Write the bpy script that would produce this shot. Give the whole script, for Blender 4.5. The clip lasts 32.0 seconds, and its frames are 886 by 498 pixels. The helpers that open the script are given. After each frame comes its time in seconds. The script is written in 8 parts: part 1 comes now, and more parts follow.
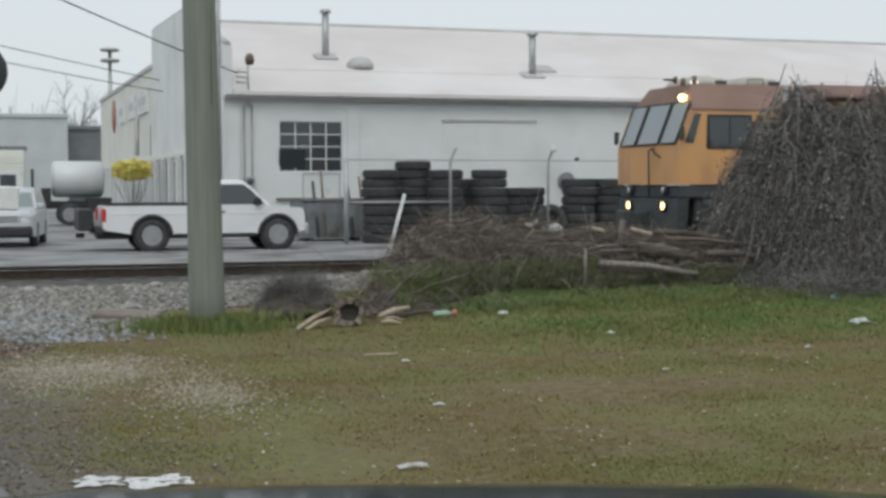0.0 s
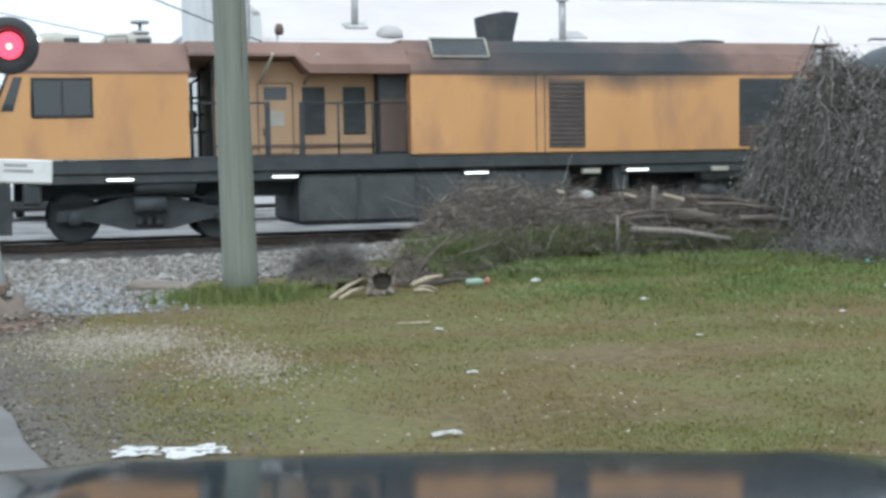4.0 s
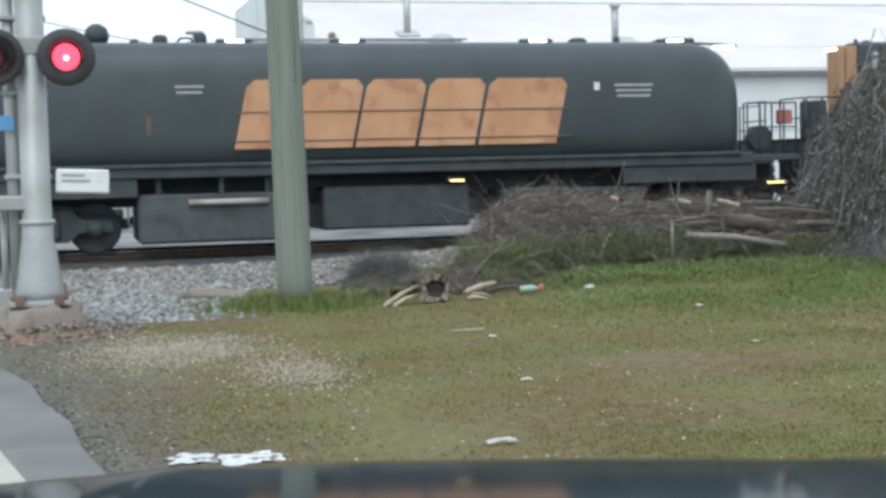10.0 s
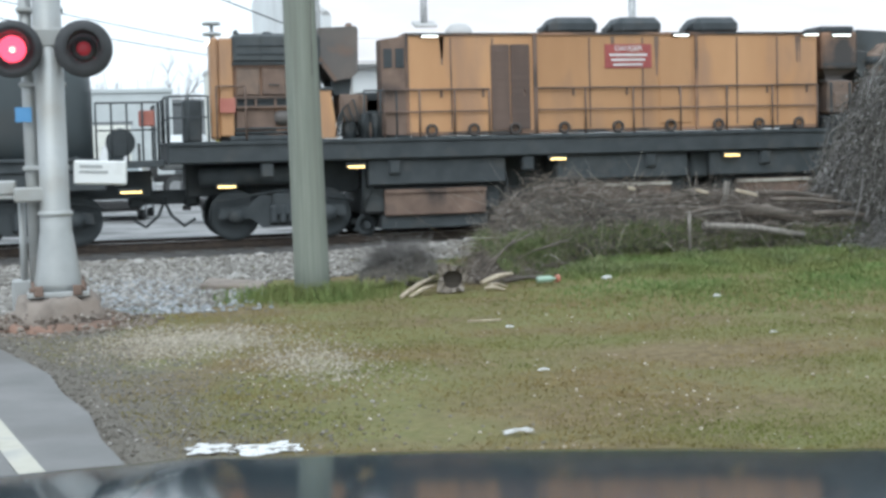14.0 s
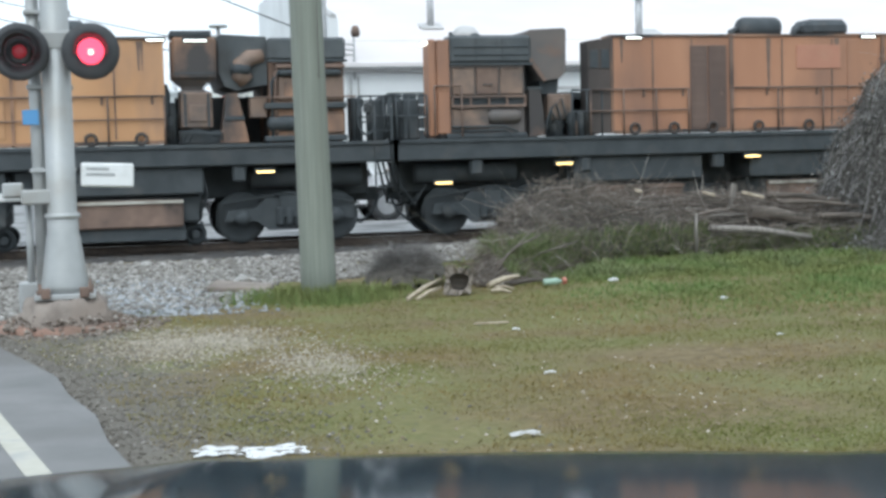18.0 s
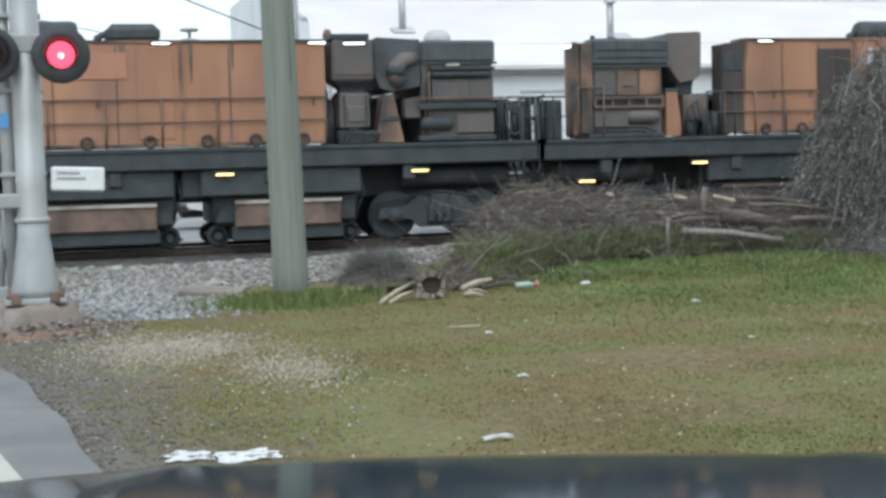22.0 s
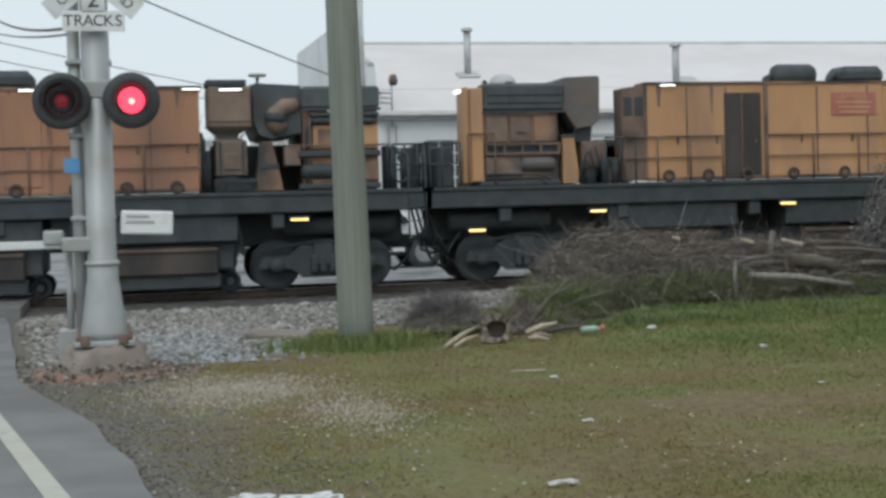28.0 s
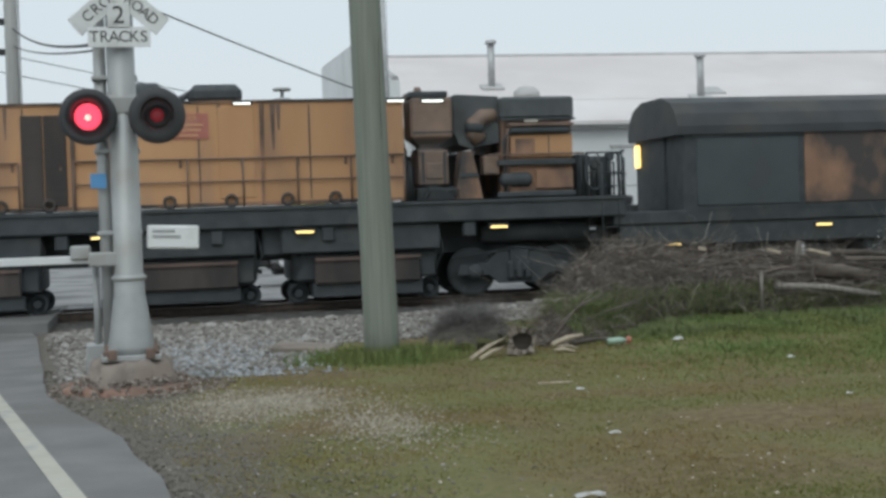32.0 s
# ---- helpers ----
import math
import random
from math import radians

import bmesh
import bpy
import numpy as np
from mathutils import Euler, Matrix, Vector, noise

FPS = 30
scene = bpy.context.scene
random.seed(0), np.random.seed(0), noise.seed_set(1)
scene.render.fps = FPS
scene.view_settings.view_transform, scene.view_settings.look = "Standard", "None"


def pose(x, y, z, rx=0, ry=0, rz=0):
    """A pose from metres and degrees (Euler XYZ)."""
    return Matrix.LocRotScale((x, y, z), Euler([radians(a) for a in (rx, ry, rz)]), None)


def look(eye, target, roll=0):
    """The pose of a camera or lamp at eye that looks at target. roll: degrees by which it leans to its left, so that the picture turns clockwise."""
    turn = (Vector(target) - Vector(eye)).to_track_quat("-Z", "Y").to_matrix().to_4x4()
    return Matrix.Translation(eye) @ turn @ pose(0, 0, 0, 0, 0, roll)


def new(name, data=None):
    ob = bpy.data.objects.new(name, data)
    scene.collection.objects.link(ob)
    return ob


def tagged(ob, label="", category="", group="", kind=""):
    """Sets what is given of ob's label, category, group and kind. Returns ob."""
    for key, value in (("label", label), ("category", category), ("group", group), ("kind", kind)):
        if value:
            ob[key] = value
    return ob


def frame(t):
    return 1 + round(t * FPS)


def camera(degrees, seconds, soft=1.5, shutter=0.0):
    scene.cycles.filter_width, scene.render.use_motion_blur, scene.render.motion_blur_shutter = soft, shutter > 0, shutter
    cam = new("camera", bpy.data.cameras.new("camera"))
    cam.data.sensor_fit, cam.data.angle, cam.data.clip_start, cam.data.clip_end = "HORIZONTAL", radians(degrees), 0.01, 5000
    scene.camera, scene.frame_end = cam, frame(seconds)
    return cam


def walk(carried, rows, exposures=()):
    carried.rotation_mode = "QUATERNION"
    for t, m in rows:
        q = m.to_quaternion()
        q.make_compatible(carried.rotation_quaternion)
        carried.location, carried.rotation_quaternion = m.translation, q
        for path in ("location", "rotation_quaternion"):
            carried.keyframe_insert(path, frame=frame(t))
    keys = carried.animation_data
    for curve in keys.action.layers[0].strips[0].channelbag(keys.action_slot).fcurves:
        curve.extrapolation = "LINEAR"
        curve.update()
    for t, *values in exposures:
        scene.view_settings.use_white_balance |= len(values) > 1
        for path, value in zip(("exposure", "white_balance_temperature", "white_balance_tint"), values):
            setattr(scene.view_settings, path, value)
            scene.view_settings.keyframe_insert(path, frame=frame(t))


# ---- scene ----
# The place in metres: x runs along the railway, y away from the camera, z = 0 is the top of the rails.
EYE = (0.0, 0.0, 1.55)
cam = camera(35.0, 32.0, soft=3.2)
# seconds, yaw, pitch, roll of the hand-held camera inside the parked car
LOOKS = [
    (0, -18.50, -2.50, 0.20), (0.5, -18.37, -2.67, 0.17), (1, -18.29, -2.67, 0.13), (1.5, -18.24, -3.11, 0.13), (2, -17.72, -3.81, 0.22),
    (2.5, -18.06, -3.64, 0.28), (4.5, -16.93, -3.81, 1.07), (5, -16.72, -3.61, 1.07), (5.5, -16.42, -3.03, 1.19), (6, -16.14, -3.28, 1.21),
    (6.5, -15.77, -3.03, 1.39), (7, -15.33, -3.52, 1.14), (7.5, -15.27, -3.28, 1.26), (8, -15.57, -3.25, 1.38), (8.5, -15.66, -3.07, 1.37),
    (9, -15.35, -3.10, 1.38), (9.5, -15.20, -3.48, 1.26), (10, -15.08, -3.45, 1.37), (10.5, -14.92, -3.47, 1.24), (11, -14.96, -3.47, 1.32),
    (11.5, -14.88, -3.91, 1.49), (12, -14.80, -3.85, 1.51), (12.5, -15.00, -3.72, 1.49), (13, -14.51, -3.89, 1.48), (13.5, -14.40, -3.78, 1.50),
    (15.5, -14.39, -3.99, 1.35), (16, -14.46, -3.85, 1.49), (16.5, -14.34, -3.70, 1.42), (17, -14.06, -3.66, 1.44), (17.5, -13.86, -3.91, 1.52),
    (18, -14.13, -3.71, 1.49), (18.5, -14.37, -3.40, 1.56), (19, -14.43, -2.94, 1.59), (19.5, -14.37, -2.87, 1.46), (20, -14.01, -3.27, 1.35),
    (20.5, -14.18, -3.19, 1.43), (21, -14.64, -2.75, 1.55), (21.5, -14.73, -2.69, 1.54), (22, -15.26, -3.59, 1.54), (22.5, -14.69, -2.86, 1.89),
    (23, -14.07, -2.74, 1.75), (23.5, -14.25, -2.54, 1.85), (24, -13.91, -2.41, 1.86), (24.5, -13.79, -2.75, 1.51), (25, -13.57, -3.05, 1.45),
    (25.5, -13.12, -1.81, 1.70), (26, -13.39, -1.40, 1.77), (26.5, -13.35, -1.75, 1.56), (28.5, -11.78, -1.78, 1.73), (29, -10.89, -1.87, 1.95),
    (29.5, -11.22, -1.74, 1.89), (30, -10.85, -1.07, 2.17), (30.5, -11.39, -1.29, 2.07), (31, -11.36, -1.15, 2.11), (31.5, -11.19, -1.14, 2.20),
    (32, -11.59, -1.20, 1.97),
]
walk(cam, [(t, pose(*EYE, 90 + pitch, roll, yaw)) for t, yaw, pitch, roll in LOOKS],
     [(0, -0.17, 6150, 6), (1, -0.12, 6100, 6), (2, 0.18, 5950, 6), (5, 0.46, 5700, 4), (6, 0.2, 5700, 4), (7, 0.28, 5700, 4), (8, 0.38, 5750, 4), (9, 0.26, 5850, 5), (10, 0.44, 5750, 4), (12, 0.6, 5750, 4), (13, 0.58, 5750, 4), (16, 0.62, 5700, 4), (17, 0.55, 5700, 4), (18, 0.58, 5700, 4), (19, 0.3, 5750, 4), (20, 0.4, 5750, 4), (21, 0.34, 5750, 4), (22, 0.45, 5750, 4), (23, 0.3, 5800, 4), (24, 0.22, 5850, 5), (25, 0.42, 5850, 4), (26, 0.0, 5950, 4), (29, -0.1, 5950, 4), (30, -0.04, 6000, 5), (31, -0.13, 6000, 4), (32, -0.17, 5950, 4)])

# ---- light: an overcast winter sky ----
world = bpy.data.worlds.new("overcast_sky")
scene.world = world
world.use_nodes = True
wn, wl = world.node_tree.nodes, world.node_tree.links
wn.clear()
sky = wn.new("ShaderNodeTexSky")
sky.sky_type, sky.sun_disc = "NISHITA", False
sky.sun_elevation, sky.sun_rotation = radians(42), radians(200)
sky.air_density, sky.dust_density = 1.5, 4.0
cloud = wn.new("ShaderNodeMix")
cloud.data_type, cloud.blend_type = "RGBA", "MIX"
cloud.inputs["Factor"].default_value = 0.88
cloud.inputs["B"].default_value = (7.62, 7.75, 7.88, 1)
back = wn.new("ShaderNodeBackground")
back.inputs["Strength"].default_value = 0.116
wout = wn.new("ShaderNodeOutputWorld")
wl.new(sky.outputs["Color"], cloud.inputs["A"])
wl.new(cloud.outputs["Result"], back.inputs["Color"])
wl.new(back.outputs["Background"], wout.inputs["Surface"])
sun = new("sun", bpy.data.lights.new("sun", "SUN"))
sun.data.energy, sun.data.angle, sun.data.color = 1.0, radians(40), (1.0, 0.97, 0.93)
sun.matrix_world = look((0, -30, 60), (18, 10, 0))


# ---- materials ----
def mat(name, c1, c2, scale=4.0, rough=0.7, metal=0.0, bump=0.15, dirt=None, dirt_scale=1.2, dirt_at=(0.5, 0.68), stretch=(1, 1, 1), fine=40.0, rand=0.06, emit=None, spec=0.5, soot=None):
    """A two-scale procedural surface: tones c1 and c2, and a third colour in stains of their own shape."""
    m = bpy.data.materials.new(name)
    m.use_nodes = True
    n, l = m.node_tree.nodes, m.node_tree.links
    b = n["Principled BSDF"]
    tc = n.new("ShaderNodeTexCoord")
    mp = n.new("ShaderNodeMapping")
    mp.inputs["Scale"].default_value = stretch
    l.new(tc.outputs["Object"], mp.inputs["Vector"])
    t1 = n.new("ShaderNodeTexNoise")
    t1.inputs["Scale"].default_value, t1.inputs["Detail"].default_value = scale, 6
    t2 = n.new("ShaderNodeTexNoise")
    t2.inputs["Scale"].default_value, t2.inputs["Detail"].default_value = fine, 3
    l.new(mp.outputs["Vector"], t1.inputs["Vector"])
    l.new(tc.outputs["Object"], t2.inputs["Vector"])
    r1 = n.new("ShaderNodeValToRGB")
    r1.color_ramp.elements[0].position, r1.color_ramp.elements[0].color = 0.32, (*c1, 1)
    r1.color_ramp.elements[1].position, r1.color_ramp.elements[1].color = 0.68, (*c2, 1)
    l.new(t1.outputs["Fac"], r1.inputs["Fac"])
    col = r1.outputs["Color"]
    if dirt:
        t3 = n.new("ShaderNodeTexNoise")
        t3.inputs["Scale"].default_value, t3.inputs["Detail"].default_value = dirt_scale, 8
        l.new(mp.outputs["Vector"], t3.inputs["Vector"])
        r3 = n.new("ShaderNodeMapRange")
        r3.inputs["From Min"].default_value, r3.inputs["From Max"].default_value = dirt_at
        l.new(t3.outputs["Fac"], r3.inputs["Value"])
        mx = n.new("ShaderNodeMix")
        mx.data_type = "RGBA"
        l.new(r3.outputs["Result"], mx.inputs["Factor"])
        l.new(col, mx.inputs["A"])
        mx.inputs["B"].default_value = (*dirt, 1)
        col = mx.outputs["Result"]
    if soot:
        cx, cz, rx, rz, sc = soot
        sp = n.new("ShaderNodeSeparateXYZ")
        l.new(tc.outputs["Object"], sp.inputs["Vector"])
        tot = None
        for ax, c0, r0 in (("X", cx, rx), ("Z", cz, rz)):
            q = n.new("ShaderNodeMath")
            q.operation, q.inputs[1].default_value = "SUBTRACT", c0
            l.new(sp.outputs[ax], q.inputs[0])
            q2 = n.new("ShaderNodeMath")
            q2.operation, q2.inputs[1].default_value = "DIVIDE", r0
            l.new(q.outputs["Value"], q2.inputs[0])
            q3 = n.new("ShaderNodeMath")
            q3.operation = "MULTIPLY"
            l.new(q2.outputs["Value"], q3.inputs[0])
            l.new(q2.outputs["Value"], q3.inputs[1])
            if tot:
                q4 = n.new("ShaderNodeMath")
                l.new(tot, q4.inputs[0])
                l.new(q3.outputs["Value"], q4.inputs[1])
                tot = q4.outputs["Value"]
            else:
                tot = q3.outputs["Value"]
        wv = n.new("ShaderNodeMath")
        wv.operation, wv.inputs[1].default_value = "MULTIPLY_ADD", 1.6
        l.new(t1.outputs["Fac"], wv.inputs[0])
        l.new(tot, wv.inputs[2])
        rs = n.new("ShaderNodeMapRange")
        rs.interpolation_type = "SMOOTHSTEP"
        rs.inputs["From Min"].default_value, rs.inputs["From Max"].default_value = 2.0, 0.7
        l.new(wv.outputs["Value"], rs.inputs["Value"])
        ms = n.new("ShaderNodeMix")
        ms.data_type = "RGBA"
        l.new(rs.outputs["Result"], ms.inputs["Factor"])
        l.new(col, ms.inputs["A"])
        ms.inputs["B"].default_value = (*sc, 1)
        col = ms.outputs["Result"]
    oi = n.new("ShaderNodeObjectInfo")
    hs = n.new("ShaderNodeHueSaturation")
    vr = n.new("ShaderNodeMapRange")
    vr.inputs["To Min"].default_value, vr.inputs["To Max"].default_value = 1 - rand, 1 + rand
    l.new(oi.outputs["Random"], vr.inputs["Value"])
    l.new(vr.outputs["Result"], hs.inputs["Value"])
    l.new(col, hs.inputs["Color"])
    l.new(hs.outputs["Color"], b.inputs["Base Color"])
    b.inputs["Roughness"].default_value, b.inputs["Metallic"].default_value = rough, metal
    b.inputs["Specular IOR Level"].default_value = spec
    if bump:
        bp = n.new("ShaderNodeBump")
        bp.inputs["Strength"].default_value, bp.inputs["Distance"].default_value = bump, 0.02
        l.new(t2.outputs["Fac"], bp.inputs["Height"])
        l.new(bp.outputs["Normal"], b.inputs["Normal"])
    if emit:
        b.inputs["Emission Color"].default_value, b.inputs["Emission Strength"].default_value = (*emit[:3], 1), emit[3]
    return m


def glass(name, colour, rough=0.05):
    m = bpy.data.materials.new(name)
    m.use_nodes = True
    b = m.node_tree.nodes["Principled BSDF"]
    b.inputs["Base Color"].default_value, b.inputs["Roughness"].default_value = (*colour, 1), rough
    b.inputs["Coat Weight"].default_value = 0.3
    return m


M_ASPHALT = mat("asphalt", (0.16, 0.16, 0.155), (0.22, 0.215, 0.21), 1.5, 0.85, bump=0.3, fine=120, dirt=(0.155, 0.15, 0.142), dirt_scale=0.5)
M_YARD = mat("yard_paving", (0.21, 0.21, 0.205), (0.3, 0.295, 0.29), 0.6, 0.7, bump=0.2, fine=60, dirt=(0.1, 0.098, 0.095), dirt_scale=0.5, dirt_at=(0.48, 0.62), spec=0.6)
M_LINE = mat("road_paint", (0.4, 0.385, 0.32), (0.52, 0.5, 0.43), 3, 0.7, dirt=(0.3, 0.3, 0.29), dirt_scale=3)
M_STONE = mat("ballast_stone", (0.27, 0.26, 0.24), (0.5, 0.485, 0.455), 9, 0.85, bump=0.4, fine=60, dirt=(0.2, 0.17, 0.14), dirt_scale=2)
M_FOUL = mat("fouled_ballast", (0.035, 0.033, 0.032), (0.09, 0.085, 0.08), 14, 0.9, bump=0.8, fine=30, dirt=(0.13, 0.12, 0.11), dirt_scale=3)
M_TIE = mat("creosoted_wood", (0.04, 0.035, 0.03), (0.09, 0.075, 0.06), 5, 0.85, stretch=(1, 6, 6), bump=0.4)
M_RAIL = mat("rail_steel", (0.05, 0.04, 0.035), (0.09, 0.07, 0.055), 8, 0.55, 0.6)
M_RAILTOP = mat("polished_rail", (0.35, 0.35, 0.36), (0.45, 0.45, 0.45), 5, 0.3, 1.0, bump=0)
M_POLE = mat("weathered_pole_wood", (0.185, 0.203, 0.172), (0.238, 0.255, 0.218), 5, 0.9, stretch=(5, 5, 0.2), bump=0.35, dirt=(0.165, 0.176, 0.148), dirt_scale=1.1)
# Pole wood lightened: the distance haze is put into the colour.
M_POLEHAZE = mat("haze_pale_pole_wood", (0.34, 0.345, 0.33), (0.43, 0.435, 0.415), 5, 0.9, stretch=(5, 5, 0.25), bump=0.3)
M_ALU = mat("galvanised_steel", (0.36, 0.37, 0.365), (0.46, 0.47, 0.465), 3, 0.5, 0.35, dirt=(0.3, 0.29, 0.26), dirt_scale=1.5, bump=0.05)
M_BLACK = mat("black_paint", (0.035, 0.037, 0.04), (0.05, 0.052, 0.055), 5, 0.6)
M_REDLENS = mat("lit_red_lens", (0.5, 0.02, 0.03), (0.6, 0.03, 0.04), 8, 0.3, emit=(1.0, 0.05, 0.09, 2.4), bump=0)
M_REDDIM = mat("dim_red_lens", (0.09, 0.012, 0.016), (0.12, 0.016, 0.02), 8, 0.3, emit=(1.0, 0.05, 0.08, 0.12), bump=0)
M_HOT = mat("lit_bulb", (1, 0.9, 0.9), (1, 0.9, 0.9), 1, 0.4, emit=(1.0, 0.35, 0.25, 2.6), bump=0)
M_SIGNW = mat("white_sign_sheet", (0.68, 0.69, 0.68), (0.76, 0.77, 0.76), 2, 0.5, dirt=(0.5, 0.5, 0.48), dirt_scale=2)
M_INK = mat("black_lettering", (0.05, 0.05, 0.05), (0.08, 0.08, 0.08), 9, 0.6)
M_BLUE = mat("blue_sign_sheet", (0.1, 0.28, 0.55), (0.13, 0.33, 0.6), 4, 0.5)
M_CONC = mat("old_concrete", (0.18, 0.15, 0.128), (0.29, 0.25, 0.215), 4, 0.9, bump=0.5, dirt=(0.2, 0.16, 0.13), dirt_scale=2)
M_BRICK = mat("rusty_footing", (0.2, 0.12, 0.09), (0.3, 0.19, 0.14), 6, 0.9, bump=0.5, dirt=(0.12, 0.09, 0.07))
M_WALL = mat("white_painted_block", (0.68, 0.69, 0.685), (0.75, 0.765, 0.76), 0.5, 0.8, dirt=(0.6, 0.61, 0.6), dirt_scale=0.35, bump=0.1, fine=14)
M_CREAM = mat("cream_render", (0.66, 0.66, 0.6), (0.74, 0.74, 0.68), 0.6, 0.8, bump=0.1)
M_ROOF = mat("faded_pink_roofing", (0.6, 0.555, 0.54), (0.67, 0.625, 0.61), 0.25, 0.75, dirt=(0.7, 0.675, 0.66), dirt_scale=0.2, bump=0.05, fine=10)
M_TRIM = mat("grey_eaves_trim", (0.42, 0.42, 0.41), (0.52, 0.51, 0.5), 2, 0.7)
M_PANE = glass("dark_window_glass", (0.05, 0.06, 0.065))
# Pale base colour puts the sky seen in the windscreens into the glass.
M_SCREEN = glass("sky_toned_windscreen_glass", (0.22, 0.25, 0.26), 0.12)
M_FRAMEW = mat("white_window_frame", (0.6, 0.62, 0.62), (0.7, 0.71, 0.7), 4, 0.6)
M_TYRE = mat("weathered_rubber", (0.04, 0.043, 0.045), (0.065, 0.067, 0.068), 8, 0.85, bump=0.3)
M_BINGREY = mat("weathered_grey_steel", (0.15, 0.16, 0.165), (0.22, 0.23, 0.235), 2, 0.75, dirt=(0.1, 0.09, 0.08), dirt_scale=1.5)
M_GALV = mat("fence_steel", (0.36, 0.37, 0.37), (0.48, 0.48, 0.48), 5, 0.5, 0.5, bump=0.05)
M_CARW = mat("white_car_paint", (0.74, 0.75, 0.76), (0.8, 0.8, 0.81), 2, 0.25, bump=0, spec=0.5)
M_CARS = mat("silver_car_paint", (0.5, 0.52, 0.53), (0.58, 0.6, 0.61), 2, 0.3, 0.2, bump=0)
M_CARK = mat("dark_blue_car_paint", (0.017, 0.03, 0.038), (0.023, 0.038, 0.048), 2, 0.1, 0.0, bump=0, rand=0, spec=0.3)
M_PLASTIC = mat("black_plastic", (0.025, 0.025, 0.026), (0.04, 0.04, 0.04), 9, 0.6)
M_CHROME = mat("bright_metal", (0.6, 0.6, 0.6), (0.68, 0.68, 0.68), 4, 0.3, 0.8, bump=0)
M_RIM = mat("grey_rim_paint", (0.23, 0.235, 0.24), (0.3, 0.305, 0.31), 5, 0.5, 0.0, bump=0)
M_TAILRED = mat("red_lamp_glass", (0.45, 0.03, 0.03), (0.5, 0.04, 0.04), 4, 0.3, bump=0)
M_ORANGE = mat("orange_machine_paint", (0.43, 0.235, 0.11), (0.5, 0.285, 0.14), 1.2, 0.6, dirt=(0.28, 0.175, 0.12), dirt_scale=1.3, dirt_at=(0.5, 0.8), stretch=(1, 1, 0.35), bump=0.1, rand=0.1)
M_ORANGER = mat("red_orange_machine_paint", (0.37, 0.185, 0.105), (0.43, 0.225, 0.13), 1.2, 0.65, dirt=(0.25, 0.14, 0.095), dirt_scale=1.1, dirt_at=(0.45, 0.72), stretch=(1, 1, 0.35), bump=0.1, rand=0.1)
M_ORANGED = mat("sooty_orange_paint", (0.24, 0.14, 0.09), (0.34, 0.2, 0.125), 1.5, 0.7, dirt=(0.055, 0.05, 0.048), dirt_scale=0.8, dirt_at=(0.4, 0.56), stretch=(1, 1, 0.7), bump=0.2)
M_SOOT = mat("heavily_sooted_paint", (0.1, 0.098, 0.097), (0.15, 0.127, 0.113), 1.3, 0.75, dirt=(0.2, 0.115, 0.075), dirt_scale=1.4, dirt_at=(0.58, 0.8), bump=0.2)
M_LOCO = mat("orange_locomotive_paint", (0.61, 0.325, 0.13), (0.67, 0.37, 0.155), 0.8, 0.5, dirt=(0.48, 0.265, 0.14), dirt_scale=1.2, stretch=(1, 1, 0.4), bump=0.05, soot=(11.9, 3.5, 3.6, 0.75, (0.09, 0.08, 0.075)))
M_INNER = mat("faded_tan_paint", (0.46, 0.3, 0.175), (0.54, 0.37, 0.23), 0.9, 0.65, dirt=(0.36, 0.25, 0.17), dirt_scale=1.2, stretch=(1, 1, 0.4), bump=0.05)
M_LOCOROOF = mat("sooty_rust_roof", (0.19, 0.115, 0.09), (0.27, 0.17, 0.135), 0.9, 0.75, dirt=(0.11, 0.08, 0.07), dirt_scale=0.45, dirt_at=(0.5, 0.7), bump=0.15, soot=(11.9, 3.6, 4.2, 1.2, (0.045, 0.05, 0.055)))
M_TANK = mat("black_tank_paint", (0.047, 0.059, 0.065), (0.064, 0.077, 0.082), 1.0, 0.5, dirt=(0.062, 0.058, 0.055), dirt_scale=0.7, dirt_at=(0.55, 0.8), bump=0.08)
M_UNDER = mat("greasy_black_steel", (0.042, 0.05, 0.055), (0.065, 0.074, 0.079), 3, 0.7, 0.1, dirt=(0.085, 0.084, 0.08), dirt_scale=2, dirt_at=(0.55, 0.8), bump=0.3)
M_ROOFDARK = mat("grimy_black_roof", (0.026, 0.03, 0.033), (0.045, 0.05, 0.053), 1.2, 0.6, dirt=(0.06, 0.056, 0.05), dirt_scale=0.9, bump=0.15)
# Dark steel lifted to grey, with haze put into the base colour.
M_GREYBOX = mat("haze_grey_steel", (0.062, 0.071, 0.076), (0.092, 0.101, 0.104), 2, 0.75, dirt=(0.05, 0.052, 0.052), dirt_scale=1.4, bump=0.2)
M_RUST = mat("rusty_brown_steel", (0.15, 0.105, 0.082), (0.23, 0.16, 0.125), 3, 0.85, dirt=(0.07, 0.055, 0.048), dirt_scale=1.5, bump=0.3)
M_DUSKY = mat("dusky_orange_paint", (0.165, 0.118, 0.092), (0.24, 0.168, 0.125), 2.0, 0.7, dirt=(0.095, 0.082, 0.074), dirt_scale=1.8, dirt_at=(0.48, 0.7), bump=0.1)
M_DOORDARK = mat("sooty_louvre_paint", (0.05, 0.043, 0.04), (0.085, 0.07, 0.062), 1.6, 0.8, dirt=(0.035, 0.033, 0.032), dirt_scale=1.5, bump=0.1, stretch=(1, 1, 0.3))
M_DOOR = mat("grimy_brown_paint", (0.115, 0.08, 0.066), (0.165, 0.115, 0.092), 1.6, 0.8, dirt=(0.1, 0.078, 0.068), dirt_scale=1.5, bump=0.1, stretch=(1, 1, 0.3))
